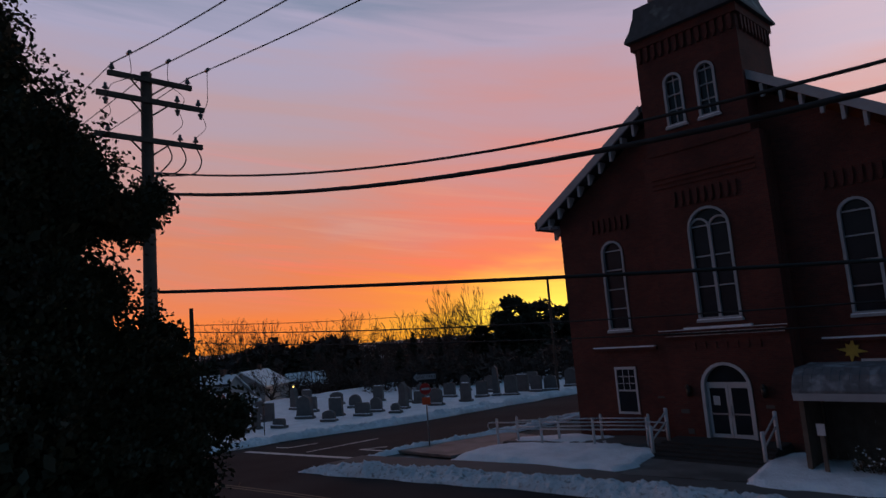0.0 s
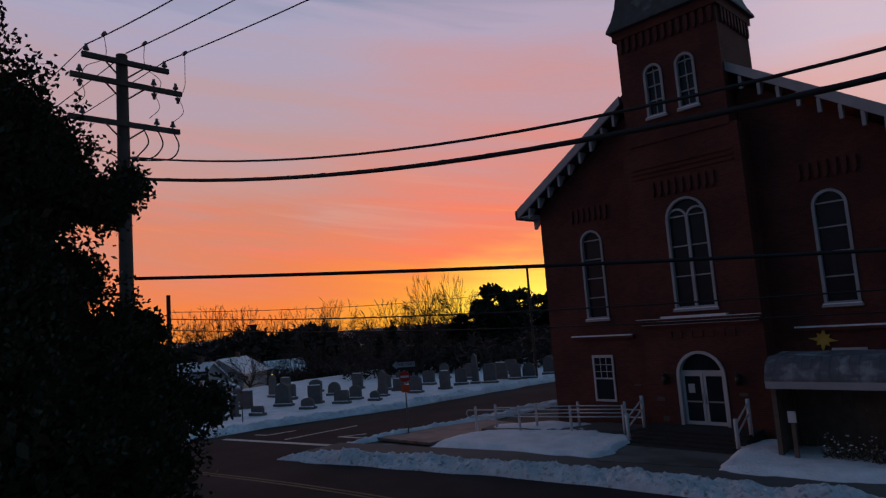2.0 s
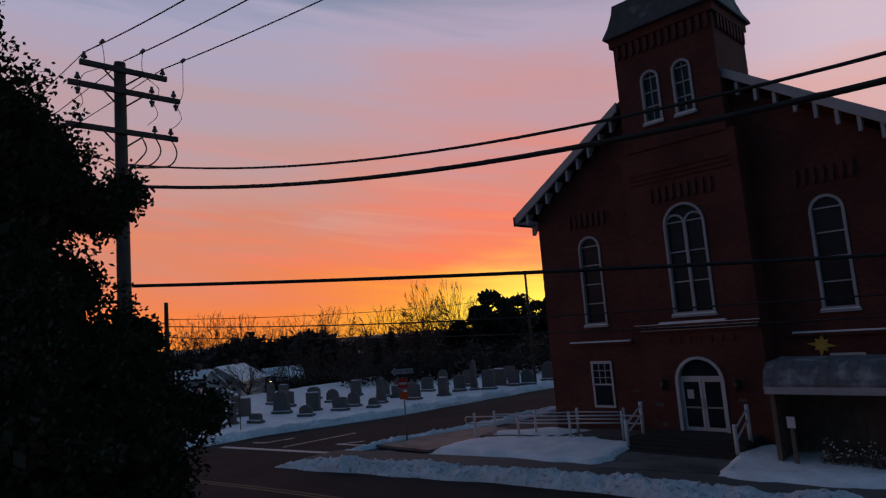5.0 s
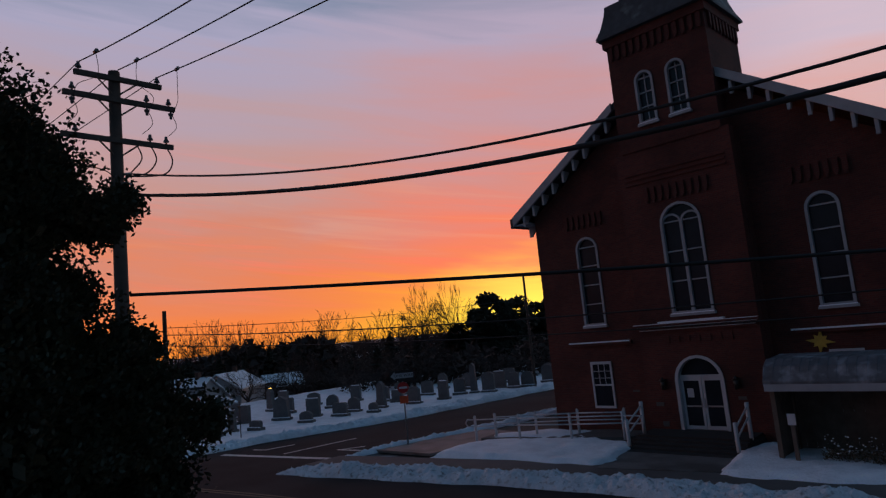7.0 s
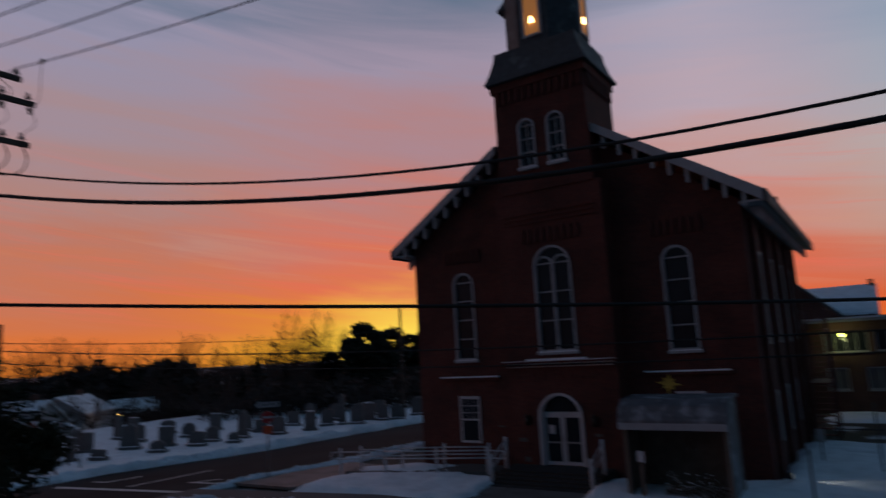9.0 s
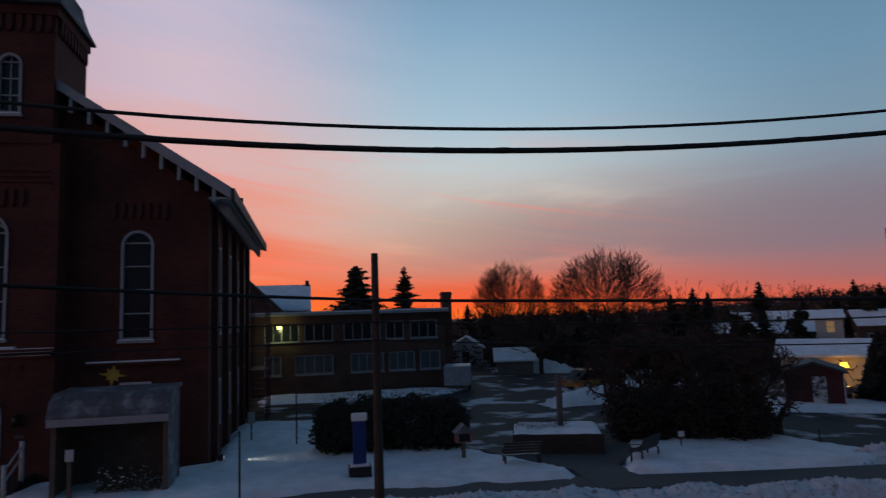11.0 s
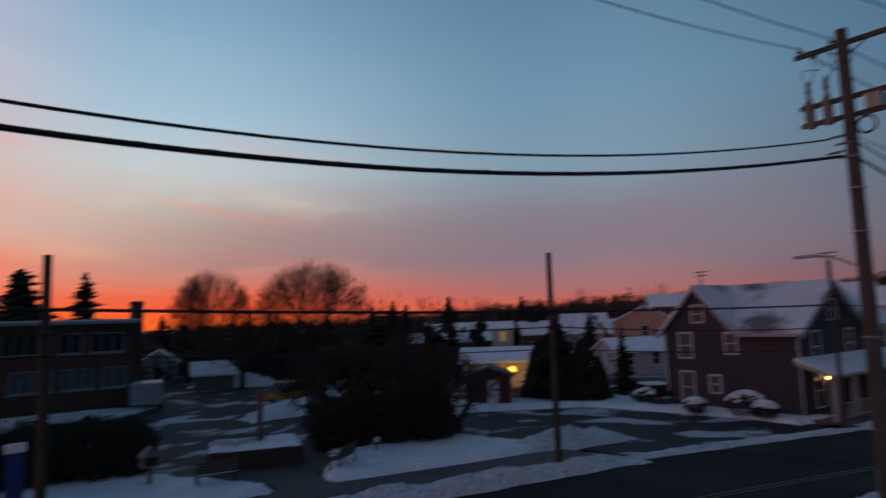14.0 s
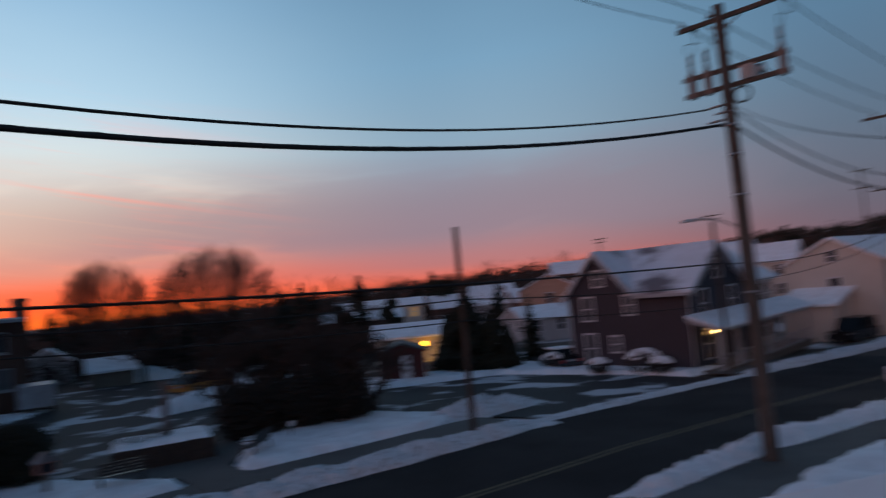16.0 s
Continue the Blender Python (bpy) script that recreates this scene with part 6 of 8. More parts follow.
# mauve house with two gables and a porch
MZ = -0.78
house = thing("mauve_house", (0, 0, 0), "two-storey mauve clapboard house with a snowy cross gable roof", "house")
HX0, HX1, HY0, HY1, HE, HA = 37.1, 45.7, 17.0, 25.5, 4.05, 6.75


b = bm_new()
wg = (HY1 + 20.6) / 2
prism(b, [(HY0, MZ - 0.5), (HY1, MZ - 0.5), (HY1, HE), (wg, HA), (20.6, HE), (HY0, HE)], HX0, HX0 + 0.25, "x")
west = part("west_wall", b, SIDING, house)
board = bm_new()
box(board, HX0 - 0.02, HY0 + 0.05, 0, HX0 - 0.002, HY1 - 0.05, 0.012)
board = finish("clapboard", board, SIDING)
for i in range(33):
    same_part("clapboard", board, west, Matrix.Translation((0, 0, MZ + i * 0.15)))
b = bm_new()
sg = (HX0 + HX1) / 2
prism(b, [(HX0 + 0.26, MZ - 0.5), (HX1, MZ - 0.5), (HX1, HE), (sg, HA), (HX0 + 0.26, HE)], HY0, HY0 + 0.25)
# street side of the mauve house, its shade painted in by the bluer siding
part("street_wall", b, SIDING_SHADED, house)
b = bm_new()
box(b, HX0 + 0.26, HY1 - 0.25, MZ - 0.5, HX1, HY1, HE)
box(b, HX1 - 0.25, HY0 + 0.26, MZ - 0.5, HX1, HY1 - 0.26, HE)
part("back_walls", b, SIDING, house)
kx = (HA - HE) / (sg - HX0)
ROOFMIX = material("patchy_snow_roof", (0.66, 0.70, 0.78), rough=0.8, vary=0.1, scale=1.0, bump=0.4, second=(0.16, 0.15, 0.17), second_scale=0.35, second_cut=(0.52, 0.66))
for s in (-1, 1):
    b = bm_new()
    e = sg - HX0 + 0.35
    if s < 0:
        plan = [(sg, HY0 - 0.35), (sg, wg), (sg - e, 20.35), (sg - e, HY0 - 0.35)]
        tops = [b.verts.new((x, y, HA + 0.21 - (sg - x) * kx)) for x, y in plan]
        lows = [b.verts.new((x, y, HA + 0.05 - (sg - x) * kx)) for x, y in plan]
        fs = [b.faces.new(tops), b.faces.new(lows[::-1])] + [b.faces.new((tops[i], lows[i], lows[(i + 1) % 4], tops[(i + 1) % 4])) for i in range(4)]
        bmesh.ops.recalc_face_normals(b, faces=fs)
    else:
        prism(b, [(sg, HA + 0.05), (sg + s * e, HA + 0.05 - e * kx), (sg + s * e, HA + 0.2 - e * kx), (sg, HA + 0.2)], HY0 - 0.35, HY1 - 1.0)
    part("roof", b, ROOFMIX, house, "roof slope with melting snow")
kw = (HA - HE) / (HY1 - wg)
for s in (-1, 1):
    b = bm_new()
    e = HY1 - wg + 0.3
    prism(b, [(wg, HA + 0.06), (wg + s * e, HA + 0.06 - e * kw), (wg + s * e, HA + 0.2 - e * kw), (wg, HA + 0.2)], HX0 - 0.35, sg, "x")
    part("roof", b, ROOFMIX if s < 0 else SNOW, house, "roof slope with melting snow")
    b = bm_new()
    prism(b, [(wg, HA - 0.2), (wg + s * e, HA - 0.2 - e * kw), (wg + s * e, HA + 0.05 - e * kw), (wg, HA + 0.05)], HX0 - 0.37, HX0 - 0.29, "x")
    part("barge_board", b, TRIM, house)
    b = bm_new()
    prism(b, [(sg, HA - 0.2), (sg + s * (sg - HX0 + 0.35), HA - 0.2 - (sg - HX0 + 0.35) * kx), (sg + s * (sg - HX0 + 0.35), HA + 0.05 - (sg - HX0 + 0.35) * kx), (sg, HA + 0.05)], HY0 - 0.37, HY0 - 0.29)
    part("barge_board", b, TRIM, house)
b = bm_new()
box(b, HX0 - 0.42, HY0 - 0.2, HE - 0.32, HX0 - 0.28, 20.5, HE - 0.14)
part("gutter", b, TRIM, house)
for yy in (HY0 + 0.04, HY1 - 0.12):
    b = bm_new()
    cyl(b, (HX0 - 0.06, yy, MZ), (HX0 - 0.06, yy, HE - 0.15), 0.05, 0.05, 6)
    part("downpipe", b, WHITE, house)
for y0, y1, z0, z1 in ((23.55, 24.4, -0.3, 1.5), (23.55, 24.4, 2.45, 3.9), (21.8, 22.45, 0.4, 1.35), (20.6, 21.3, 2.75, 3.9), (22.65, 23.4, 4.65, 5.6)):
    sash_window("window", house, y0, y1, z0, z1, HX0, "x", -1, bars=False, glass=BLIND)
for x0, x1, z0, z1 in ((38.6, 39.5, 2.3, 3.9), (41.0, 42.0, 4.6, 5.7), (43.0, 43.9, 2.3, 3.9), (38.6, 39.5, -0.2, 1.5), (43.2, 44.1, -0.2, 1.5)):
    sash_window("window", house, x0, x1, z0, z1, HY0, "y", -1, bars=False)
b = bm_new()
box(b, 40.7, HY0 - 0.05, MZ + 0.2, 41.6, HY0 - 0.003, MZ + 2.3)
part("front_door", b, WHITE, house)
porch = part("porch_floor", (lambda bb: (box(bb, HX0 - 0.6, 15.2, MZ - 0.3, 53.0, HY0 - 0.01, MZ + 0.15), bb)[1])(bm_new()), OLDWOOD, house)
b = bm_new()
prism(b, [(15.0, 1.75), (HY0 - 0.01, 2.45), (HY0 - 0.01, 2.2), (15.0, 1.6)], HX0 - 0.8, 53.2, "x")
proof = part("porch_roof", b, TRIM, house)
b = bm_new()
prism(b, [(14.95, 1.753), (HY0 - 0.02, 2.453), (HY0 - 0.02, 2.6), (15.6, 2.08), (14.95, 1.85)], HX0 - 0.85, 53.25, "x")
part("snow_on_porch", b, SNOW, proof)
for i in range(7):
    b = bm_new()
    x = HX0 - 0.5 + i * 2.65
    box(b, x, 15.25, MZ + 0.15, x + 0.16, 15.41, 1.62)
    part("porch_post", b, TRIM, house)
for i in range(60):
    b = bm_new() if i == 0 else b
    if i == 0:
        box(b, -0.02, -0.02, 0, 0.02, 0.02, 0.72)
        bal = finish("baluster", b, TRIM)
    if i % 10 != 5:
        same_part("baluster", bal, house, pose(HX0 - 0.3 + i * 0.26, 15.33, MZ + 0.2))
for z in (0.18, 0.92):
    b = bm_new()
    box(b, HX0 - 0.4, 15.3, MZ + z, 53.0, 15.36, MZ + z + 0.06)
    part("porch_rail", b, TRIM, house)
b = bm_new()
box(b, HX1 + 0.01, HY0 + 0.6, MZ - 0.5, 53.0, HY1 - 0.5, 4.1)
part("white_half", b, SIDING_WHITE, house, "pale half of the double house")
b = bm_new()
prism(b, [(HY0 + 0.2, 3.95), (21.2, 6.6), (HY1, 3.95), (HY1, 4.15), (21.2, 6.8), (HY0 + 0.2, 4.15)], HX1 + 0.02, 53.4, "x")
part("roof", b, SNOW, house, "snow-covered roof")
for x in (47.2, 50.0, 51.8):
    sash_window("window", house, x, x + 0.8, 2.2, 3.7, HY0 + 0.6, "y", -1, bars=False)
    sash_window("window", house, x, x + 0.8, -0.2, 1.4, HY0 + 0.6, "y", -1, bars=False)
WARM = glow("warm_lamp", (1.0, 0.55, 0.16), 12.0)
plamp = thing("porch_lamp", (39.9, HY0 - 0.02, 1.35), "small warm porch lamp beside the door", "lamp")
b = bm_new()
cyl(b, (0, -0.12, -0.12), (0, -0.12, 0.1), 0.08, 0.08, 8)
part("globe", b, WARM, plamp)
b = bm_new()
cyl(b, (0, -0.12, 0.1), (0, 0, 0.14), 0.03, 0.03, 6)
part("bracket", b, BLACK, plamp)
point_lamp((39.9, HY0 - 0.5, 1.2), 2.2, (1.0, 0.55, 0.2))

# cream house along the street, with a lean-to
cream = gable_house("cream_house", 72.0, 13.2, -1.3, 25.0, 7.4, 6.0, 1.9, -8.5, SIDING_WHITE, "long two-storey cream house with a snowy roof", windows=(6, 2), ends=1)
sash_window("window", cream, -0.35, 0.35, 6.1, 6.9, -12.5, "x", -1, bars=False)
b = bm_new()
prism(b, [(-15.6, -1), (-12.51, -1), (-12.51, 3.8), (-15.6, 2.75)], -1.1, 2.9, "y")
lean = part("lean_to", b, SIDING_WHITE, cream)
b = bm_new()
prism(b, [(-15.9, 2.68), (-12.51, 3.85), (-12.51, 4.05), (-15.9, 2.88)], -1.4, 3.2, "y")
part("lean_to_roof", b, SNOW, lean)
for x in (-9, -2, 5):
    b = bm_new()
    prism(b, [(-5.0, 2.3), (-3.71, 2.9), (-3.71, 3.05), (-5.0, 2.45)], x - 1.3, x + 1.3, "x")
    part("awning", b, TRIM, cream)
    b = bm_new()
    box(b, x - 0.5, -3.76, 0.1, x + 0.5, -3.705, 2.2)
    part("door", b, OLDWOOD, cream)

porch_h = gable_house("porch_house", 118.0, 6.5, -1.3, 7.5, 9, 8.6, 1.2, -86, SIDING_WHITE, "tall pale house with stacked porches at the crossing", windows=(3, 3), chimney=False)
for z in (2.9, 5.7):
    b = bm_new()
    box(b, -3.7, -6.2, z, 3.7, -4.51, z + 0.2)
    deck = part("porch_deck", b, TRIM, porch_h)
    for x in (-3.5, -1.2, 1.2, 3.5):
        b = bm_new()
        box(b, x - 0.09, -6.15, z - 2.7, x + 0.09, -5.97, z)
        part("porch_post", b, WHITE, porch_h)
    b = bm_new()
    box(b, -3.6, -6.15, z + 0.75, 3.6, -6.05, z + 0.85)
    part("porch_rail", b, WHITE, porch_h)
gable_house("brick_house", 105.0, 17.0, -1.3, 10, 9, 6.4, 1.8, -10, SIDING_WHITE, "pale house with a snowy roof", windows=(4, 2))

# brick building beyond the porch
bb_ = thing("brick_building", (52.2, 0.3, -1.3), "two-storey dark red brick building with snow on its roof", "building")
openings = []
for y0, y1, z0, z1 in ((-1.41, -0.4, 4.6, 5.85), (-3.87, -2.74, 4.6, 5.85), (-6.28, -5.13, 4.6, 5.85), (-1.6, -0.24, 0.7, 2.71), (-3.63, -2.94, 2.05, 3.26), (-5.76, -4.97, 2.05, 3.26), (-9.0, -7.9, 4.6, 5.85)):
    openings.append(rect(y0, z0, y1, z1))
b = bm_new()
wall_with_holes(b, rect(-16, -0.5, 1.7, 6.35), openings, 0, 0.35, "x")
part("front_wall", b, BRICK_DARK, bb_)
for o in openings:
    sash_window("window", bb_, o[0][0] + 0.09, o[1][0] - 0.09, o[0][1] + 0.1, o[2][1] - 0.12, 0.1, "x", -1, bars=False, glass=BLIND if o[0][1] < 4 else GLASS, wood=SHUTTER)
    b = bm_new()
    box(b, -0.16, o[0][0] - 0.06, o[0][1] - 0.14, 0.06, o[1][0] + 0.06, o[0][1] - 0.003)
    ledge = part("sill", b, TRIM, bb_)
    b = bm_new()
    box(b, -0.15, o[0][0] - 0.03, o[0][1] - 0.001, -0.012, o[1][0] + 0.03, o[0][1] + 0.09)
    bmesh.ops.bevel(b, geom=b.edges[:], offset=0.03, segments=2)
    part("snow_on_sill", b, SNOW, ledge)
b = bm_new()
box(b, 0.36, 1.35, -0.5, 14, 1.7, 6.35)
box(b, 0.36, -16, -0.5, 14, -15.65, 6.35)
part("side_walls", b, BRICK_DARK, bb_)
b = bm_new()
prism(b, [(-0.3, 6.36), (14.2, 7.2), (14.2, 7.4), (-0.3, 6.52)], -16.3, 2.0, "y")
part("roof", b, SNOW, bb_, "snow-covered sloping roof")
for y in (-4.0, -9.5):
    b = bm_new()
    box(b, 4, y - 0.4, 6.5, 5, y + 0.4, 7.35)
    part("roof_box", b, TRIM, bb_)
b = bm_new()
box(b, -0.08, -1.51, 3.3, -0.004, -0.61, 3.72)
part("sign_board", b, material("dull_yellow_sign", (0.35, 0.26, 0.05), rough=0.7), bb_, "dull yellow sign board")

# small red shed with a white door
shed = thing("garden_shed", (28.6, 33.3, -0.42), "dark red wooden shed with a white door", "shed", turn=-40)
b = bm_new()
prism(b, [(-1.5, 0), (1.5, 0), (1.5, 1.95), (0, 2.45), (-1.5, 1.95)], -1.2, 2.0)
part("wall", b, material("barn_red", (0.075, 0.017, 0.017), rough=0.8), shed)
for s in (-1, 1):
    b = bm_new()
    prism(b, [(0, 2.47), (s * 1.7, 1.9), (s * 1.7, 2.02), (0, 2.6)], -1.4, 2.2)
    part("roof", b, SLATE, shed)
b = bm_new()
box(b, -0.1, -1.26, 0.05, 0.6, -1.203, 1.75)
part("door", b, WHITE, shed)
for x in (-1.5, 1.44):
    b = bm_new()
    box(b, x, -1.25, 0, x + 0.06, -1.203, 1.9)
    part("corner_board", b, WHITE, shed)

# houses across the lots
LITW = glow("lit_window", (0.8, 0.5, 0.2), 0.14)
garage = gable_house("garage", 37.2, 40.9, -0.8, 7.0, 6, 2.6, 0.9, -43, SIDING_WHITE, "white garage lit by a yellow lamp", windows=(1, 0), chimney=False, category="garage")
ylamp = thing("wall_lamp", (34.9, 37.9, 1.35), "glowing amber lamp on the garage wall", "lamp")
b = bm_new()
cyl(b, (0, -0.1, -0.22), (0, -0.1, 0.12), 0.28, 0.16, 10)
part("shade", b, glow("amber_lamp", (1.0, 0.42, 0.03), 4.5), ylamp)
b = bm_new()
cyl(b, (0, -0.1, 0.12), (0, 0.3, 0.25), 0.03, 0.03, 6)
part("bracket", b, BLACK, ylamp)
point_lamp((34.6, 37.3, 0.7), 16, (1.0, 0.5, 0.12), 0.2)
G = "houses across the lots"
gable_house("house", 61.7, 72.5, -1.3, 8, 8, 5.0, 0.9, -40, SIDING_WHITE, "cream two-storey house with a snowy roof", G, (3, 2), lit=LITW)
gable_house("house", 52.0, 68.5, -1.3, 11, 7, 3.7, 1.0, -40, BRICK_BROWN, "long low brown house with a snowy roof", G, (5, 1))
gable_house("house", 74.5, 54.0, -1.0, 8, 8, 5.2, 2.0, 35, material("peach_siding", (0.45, 0.27, 0.20), rough=0.8), "peach house with a snowy gable roof", G, (2, 2), lit=LITW)
gable_house("house", 64.0, 47.0, -1.2, 9, 7, 2.3, 1.3, -30, SIDING_GREY, "pale house with a snowy roof", G, (3, 2))
for x, y, w, wall, label in ((78.0, 76.0, 9, BRICK_BROWN, "brown house with a snowy roof"), (80.5, 69.5, 8, SIDING_GREY, "grey house with a snowy roof"), (84.0, 64.0, 9, BRICK_BROWN, "brown house with a snowy roof"), (92.0, 62.0, 8, SIDING_GREY, "grey house with a snowy roof"), (70.0, 92.0, 9, SIDING_GREY, "grey house with a snowy roof")):
    gable_house("house", x, y, -0.9, w, 7, 3.4, 1.9, -35 + 10 * math.sin(x), wall, label, G, (3, 1))
gable_house("house", 84.0, 73.0, 0.0, 7, 7, 3.6, 1.8, -42, BRICK_BROWN, "brown house with a snowy roof", G, (3, 1))
gable_house("house", 108.0, 70.0, 2.0, 12, 9, 4.4, 2.2, -50, BRICK_BROWN, "distant brown house with a snowy roof", G, (3, 1))
gable_house("house", 118.0, 48.0, 2.0, 12, 9, 5.0, 2.2, -60, SIDING_WHITE, "distant pale house with a snowy roof", G, (3, 2))
gable_house("house", 95.0, 34.0, 0.0, 12, 9, 5.2, 2.4, -80, SIDING_WHITE, "distant pale house with a snowy roof", G, (3, 2))
gable_house("house", 18.9, 60.0, -0.5, 3.3, 4.2, 1.7, 0.9, -15, material("beige_siding", (0.17, 0.15, 0.13), rough=0.8), "small pale garage with a snowy roof", G, (1, 0), chimney=False)
gable_house("house", 16.9, 71.0, -0.6, 5, 3.6, 2.6, 1.1, 75, TRIM, "pale house with a small porch behind the lot", G, (2, 1))
G = "houses beyond the graveyard"
gable_house("house", -74.6, 32.8, -3.2, 5.0, 6.0, 3.5, 2.2, 25, SIDING_GREY, "white house with a snowy roof beyond the graveyard", G, (2, 2))
gable_house("house", -86.2, 43.4, -4.2, 8.0, 6.5, 4.6, 1.9, 128, SIDING_GREY, "white two-storey house with a snowy roof beyond the graveyard", G, (3, 2), lit=LITW)
gable_house("house", -96.5, 57.5, -5.4, 6.0, 6.0, 4.4, 1.8, 80, SIDING_GREY, "pale house with a snowy roof beyond the graveyard", G, (3, 2))
gable_house("shed", -59.4, 26.0, -1.3, 6.0, 4.0, 1.9, 0.7, 30, TRIM, "low shed with a snowy roof beyond the graveyard", G, (1, 0), chimney=False, category="shed")
lamp_w = thing("yard_lamp", (-79.0, 45.3, -3.5), "glowing amber yard lamp on a post", "lamp")
b = bm_new()
cyl(b, (0, 0, 0), (0, 0, 3.1), 0.05, 0.05, 6)
part("post", b, BLACK, lamp_w)
b = bm_new()
cyl(b, (0, 0, 3.1), (0, 0, 3.5), 0.25, 0.15, 10)
part("globe", b, glow("amber_globe", (1.0, 0.5, 0.1), 10.0), lamp_w)


def car(name, x, y, z, turn, length, wide, high, paint, label, boxy=False, snowy=True):
    ob = thing(name, (x, y, z), label, "car", "parked cars", turn=turn)
    L, W, H = length / 2, wide / 2, high
    waist = H * 0.55
    prof = [(-L, 0.3), (L, 0.3), (L, waist * 0.9), (L * 0.55, waist), (-L, waist)] if not boxy else [(-L, 0.3), (L, 0.3), (L, waist * 0.95), (L * 0.6, waist), (-L, waist)]
    b = bm_new()
    prism(b, prof, -W, W)
    bmesh.ops.bevel(b, geom=b.edges[:], offset=0.07, segments=2)
    part("body", b, paint, ob)
    top = [(-L * 0.95, waist), (L * 0.5, waist), (L * 0.22, H), (-L * (0.88 if boxy else 0.55), H)]
    b = bm_new()
    prism(b, top, -W * 0.88, W * 0.88)
    bmesh.ops.bevel(b, geom=b.edges[:], offset=0.06, segments=2)
    cabin = part("cabin", b, CAR_GLASS, ob, "dark glazed cabin")
    b = bm_new()
    box(b, -L * (0.86 if boxy else 0.52), -W * 0.84, H - 0.02, L * 0.2, W * 0.84, H + (0.09 if snowy else 0.03))
    bmesh.ops.bevel(b, geom=b.edges[:], offset=0.025, segments=2)
    part("snow_on_roof" if snowy else "roof_panel", b, SNOW if snowy else paint, cabin)
    for sx in (-0.62, 0.62):
        for sy in (-1, 1):
            b = bm_new()
            cyl(b, (sx * L, sy * W - sy * 0.18, 0.33), (sx * L, sy * W + sy * 0.01, 0.33), 0.33, 0.33, 16)
            wheel = part("wheel", b, BLACK, ob)
            b = bm_new()
            cyl(b, (sx * L, sy * W + sy * 0.011, 0.33), (sx * L, sy * W + sy * 0.02, 0.33), 0.19, 0.17, 12)
            part("rim", b, METAL, wheel)
    for sy in (-0.75, 0.75):
        b = bm_new()
        box(b, L - 0.03, sy * W - 0.14, waist * 0.72, L + 0.02, sy * W + 0.14, waist * 0.86)
        part("headlight", b, METAL, ob)
        b = bm_new()
        box(b, -L - 0.02, sy * W - 0.1, waist * 0.68, -L + 0.03, sy * W + 0.1, waist * 0.95)
        part("tail_light", b, SIGNRED, ob)
    b = bm_new()
    box(b, -L - 0.03, -0.26, 0.55, -L - 0.005, 0.26, 0.67)
    part("number_plate", b, TRIM, ob)
    return ob


CAR_GLASS = plain("tinted_car_glass", (0.008, 0.009, 0.011), rough=0.2, spec=0.25)
PBLACK = plain("black_car_paint", (0.014, 0.015, 0.018), rough=0.25)
PGREY = plain("dark_grey_car_paint", (0.03, 0.035, 0.045), rough=0.25)
PSILVER = plain("silver_car_paint", (0.22, 0.23, 0.25), rough=0.3, metal=0.5)
car("suv", 44.4, -3.3, -1.1, -12, 4.7, 1.95, 1.8, PBLACK, "black sport utility car with snow on its roof", True)
car("sedan", 35.0, -1.75, -0.75, -18, 4.4, 1.75, 1.25, PBLACK, "dark sedan parked beside the snow", False, False)
car("sedan", 40.0, -5.2, -0.9, 20, 4.4, 1.75, 1.4, PBLACK, "dark sedan beside the flagpole", False, False)
car("jeep", 56.5, 13.4, -1.3, 170, 4.3, 1.85, 1.75, PBLACK, "black boxy car parked beside the cream house", True, False)
car("car", 31.6, 35.6, -0.55, 30, 4.2, 1.7, 1.4, PSILVER, "silver car in front of the lit garage", False)
car("car", 37.5, 27.0, -0.7, 60, 4.2, 1.7, 1.3, PGREY, "car buried under snow beside the mauve house", False)
# The amber body colour stands in for sunset reflected in the car's glass.
car("car", 19.6, 44.0, -0.05, 20, 4.2, 1.7, 1.35, plain("sunset_reflection_amber", (0.40, 0.20, 0.05), rough=0.35), "car behind the snow heaps, sunset reflection put into its amber colour", False, False)

# low floodlight on the snow beside the church
flood = thing("flood_lamp", (-3.3, 25.6, 0.38), "small ground floodlight in the snow beside the church", "lamp")
b = bm_new()
box(b, -0.1, -0.12, 0.0, 0.1, 0.12, 0.2)
part("housing", b, BLACK, flood)
b = bm_new()
box(b, 0.101, -0.1, 0.03, 0.11, 0.1, 0.17)
part("lens", b, glow("flood_lens", (1.0, 0.95, 0.8), 0.12), flood)
li = bpy.data.lights.new("flood_light", "SPOT")
li.energy, li.color, li.spot_size, li.spot_blend, li.shadow_soft_size = 34, (1.0, 0.95, 0.8), radians(46), 0.8, 0.05
fl = new("flood_light", li)
fl.matrix_basis = look((-3.1, 25.6, 0.75), (-1.2, 25.75, 0.33))


# ---- the house of the camera: wall, eave, porch roof ----
own = Matrix.Translation((0, 0, 0)) @ pose(0, 0, 0, 0, 0, -7.25)
GUTTER = material("white_gutter", (0.80, 0.77, 0.75), rough=0.5, vary=0.12, scale=1.2, bump=0.1, second=(0.46, 0.41, 0.37), second_scale=3.0, second_cut=(0.52, 0.75))
wall = thing("porch_house_wall", (0, 0, 0), "white clapboard wall of the camera's house", "wall", kind="structure")
wall.matrix_basis = own
b = bm_new()
box(b, 0.3, -0.5, -0.3, 7.75, -0.17, 6.02)
part("wall_face", b, GUTTER, wall)
board = bm_new()
box(board, 1.0, -0.168, 0, 7.6, -0.155, 0.015)
board = finish("clapboard", board, GUTTER)
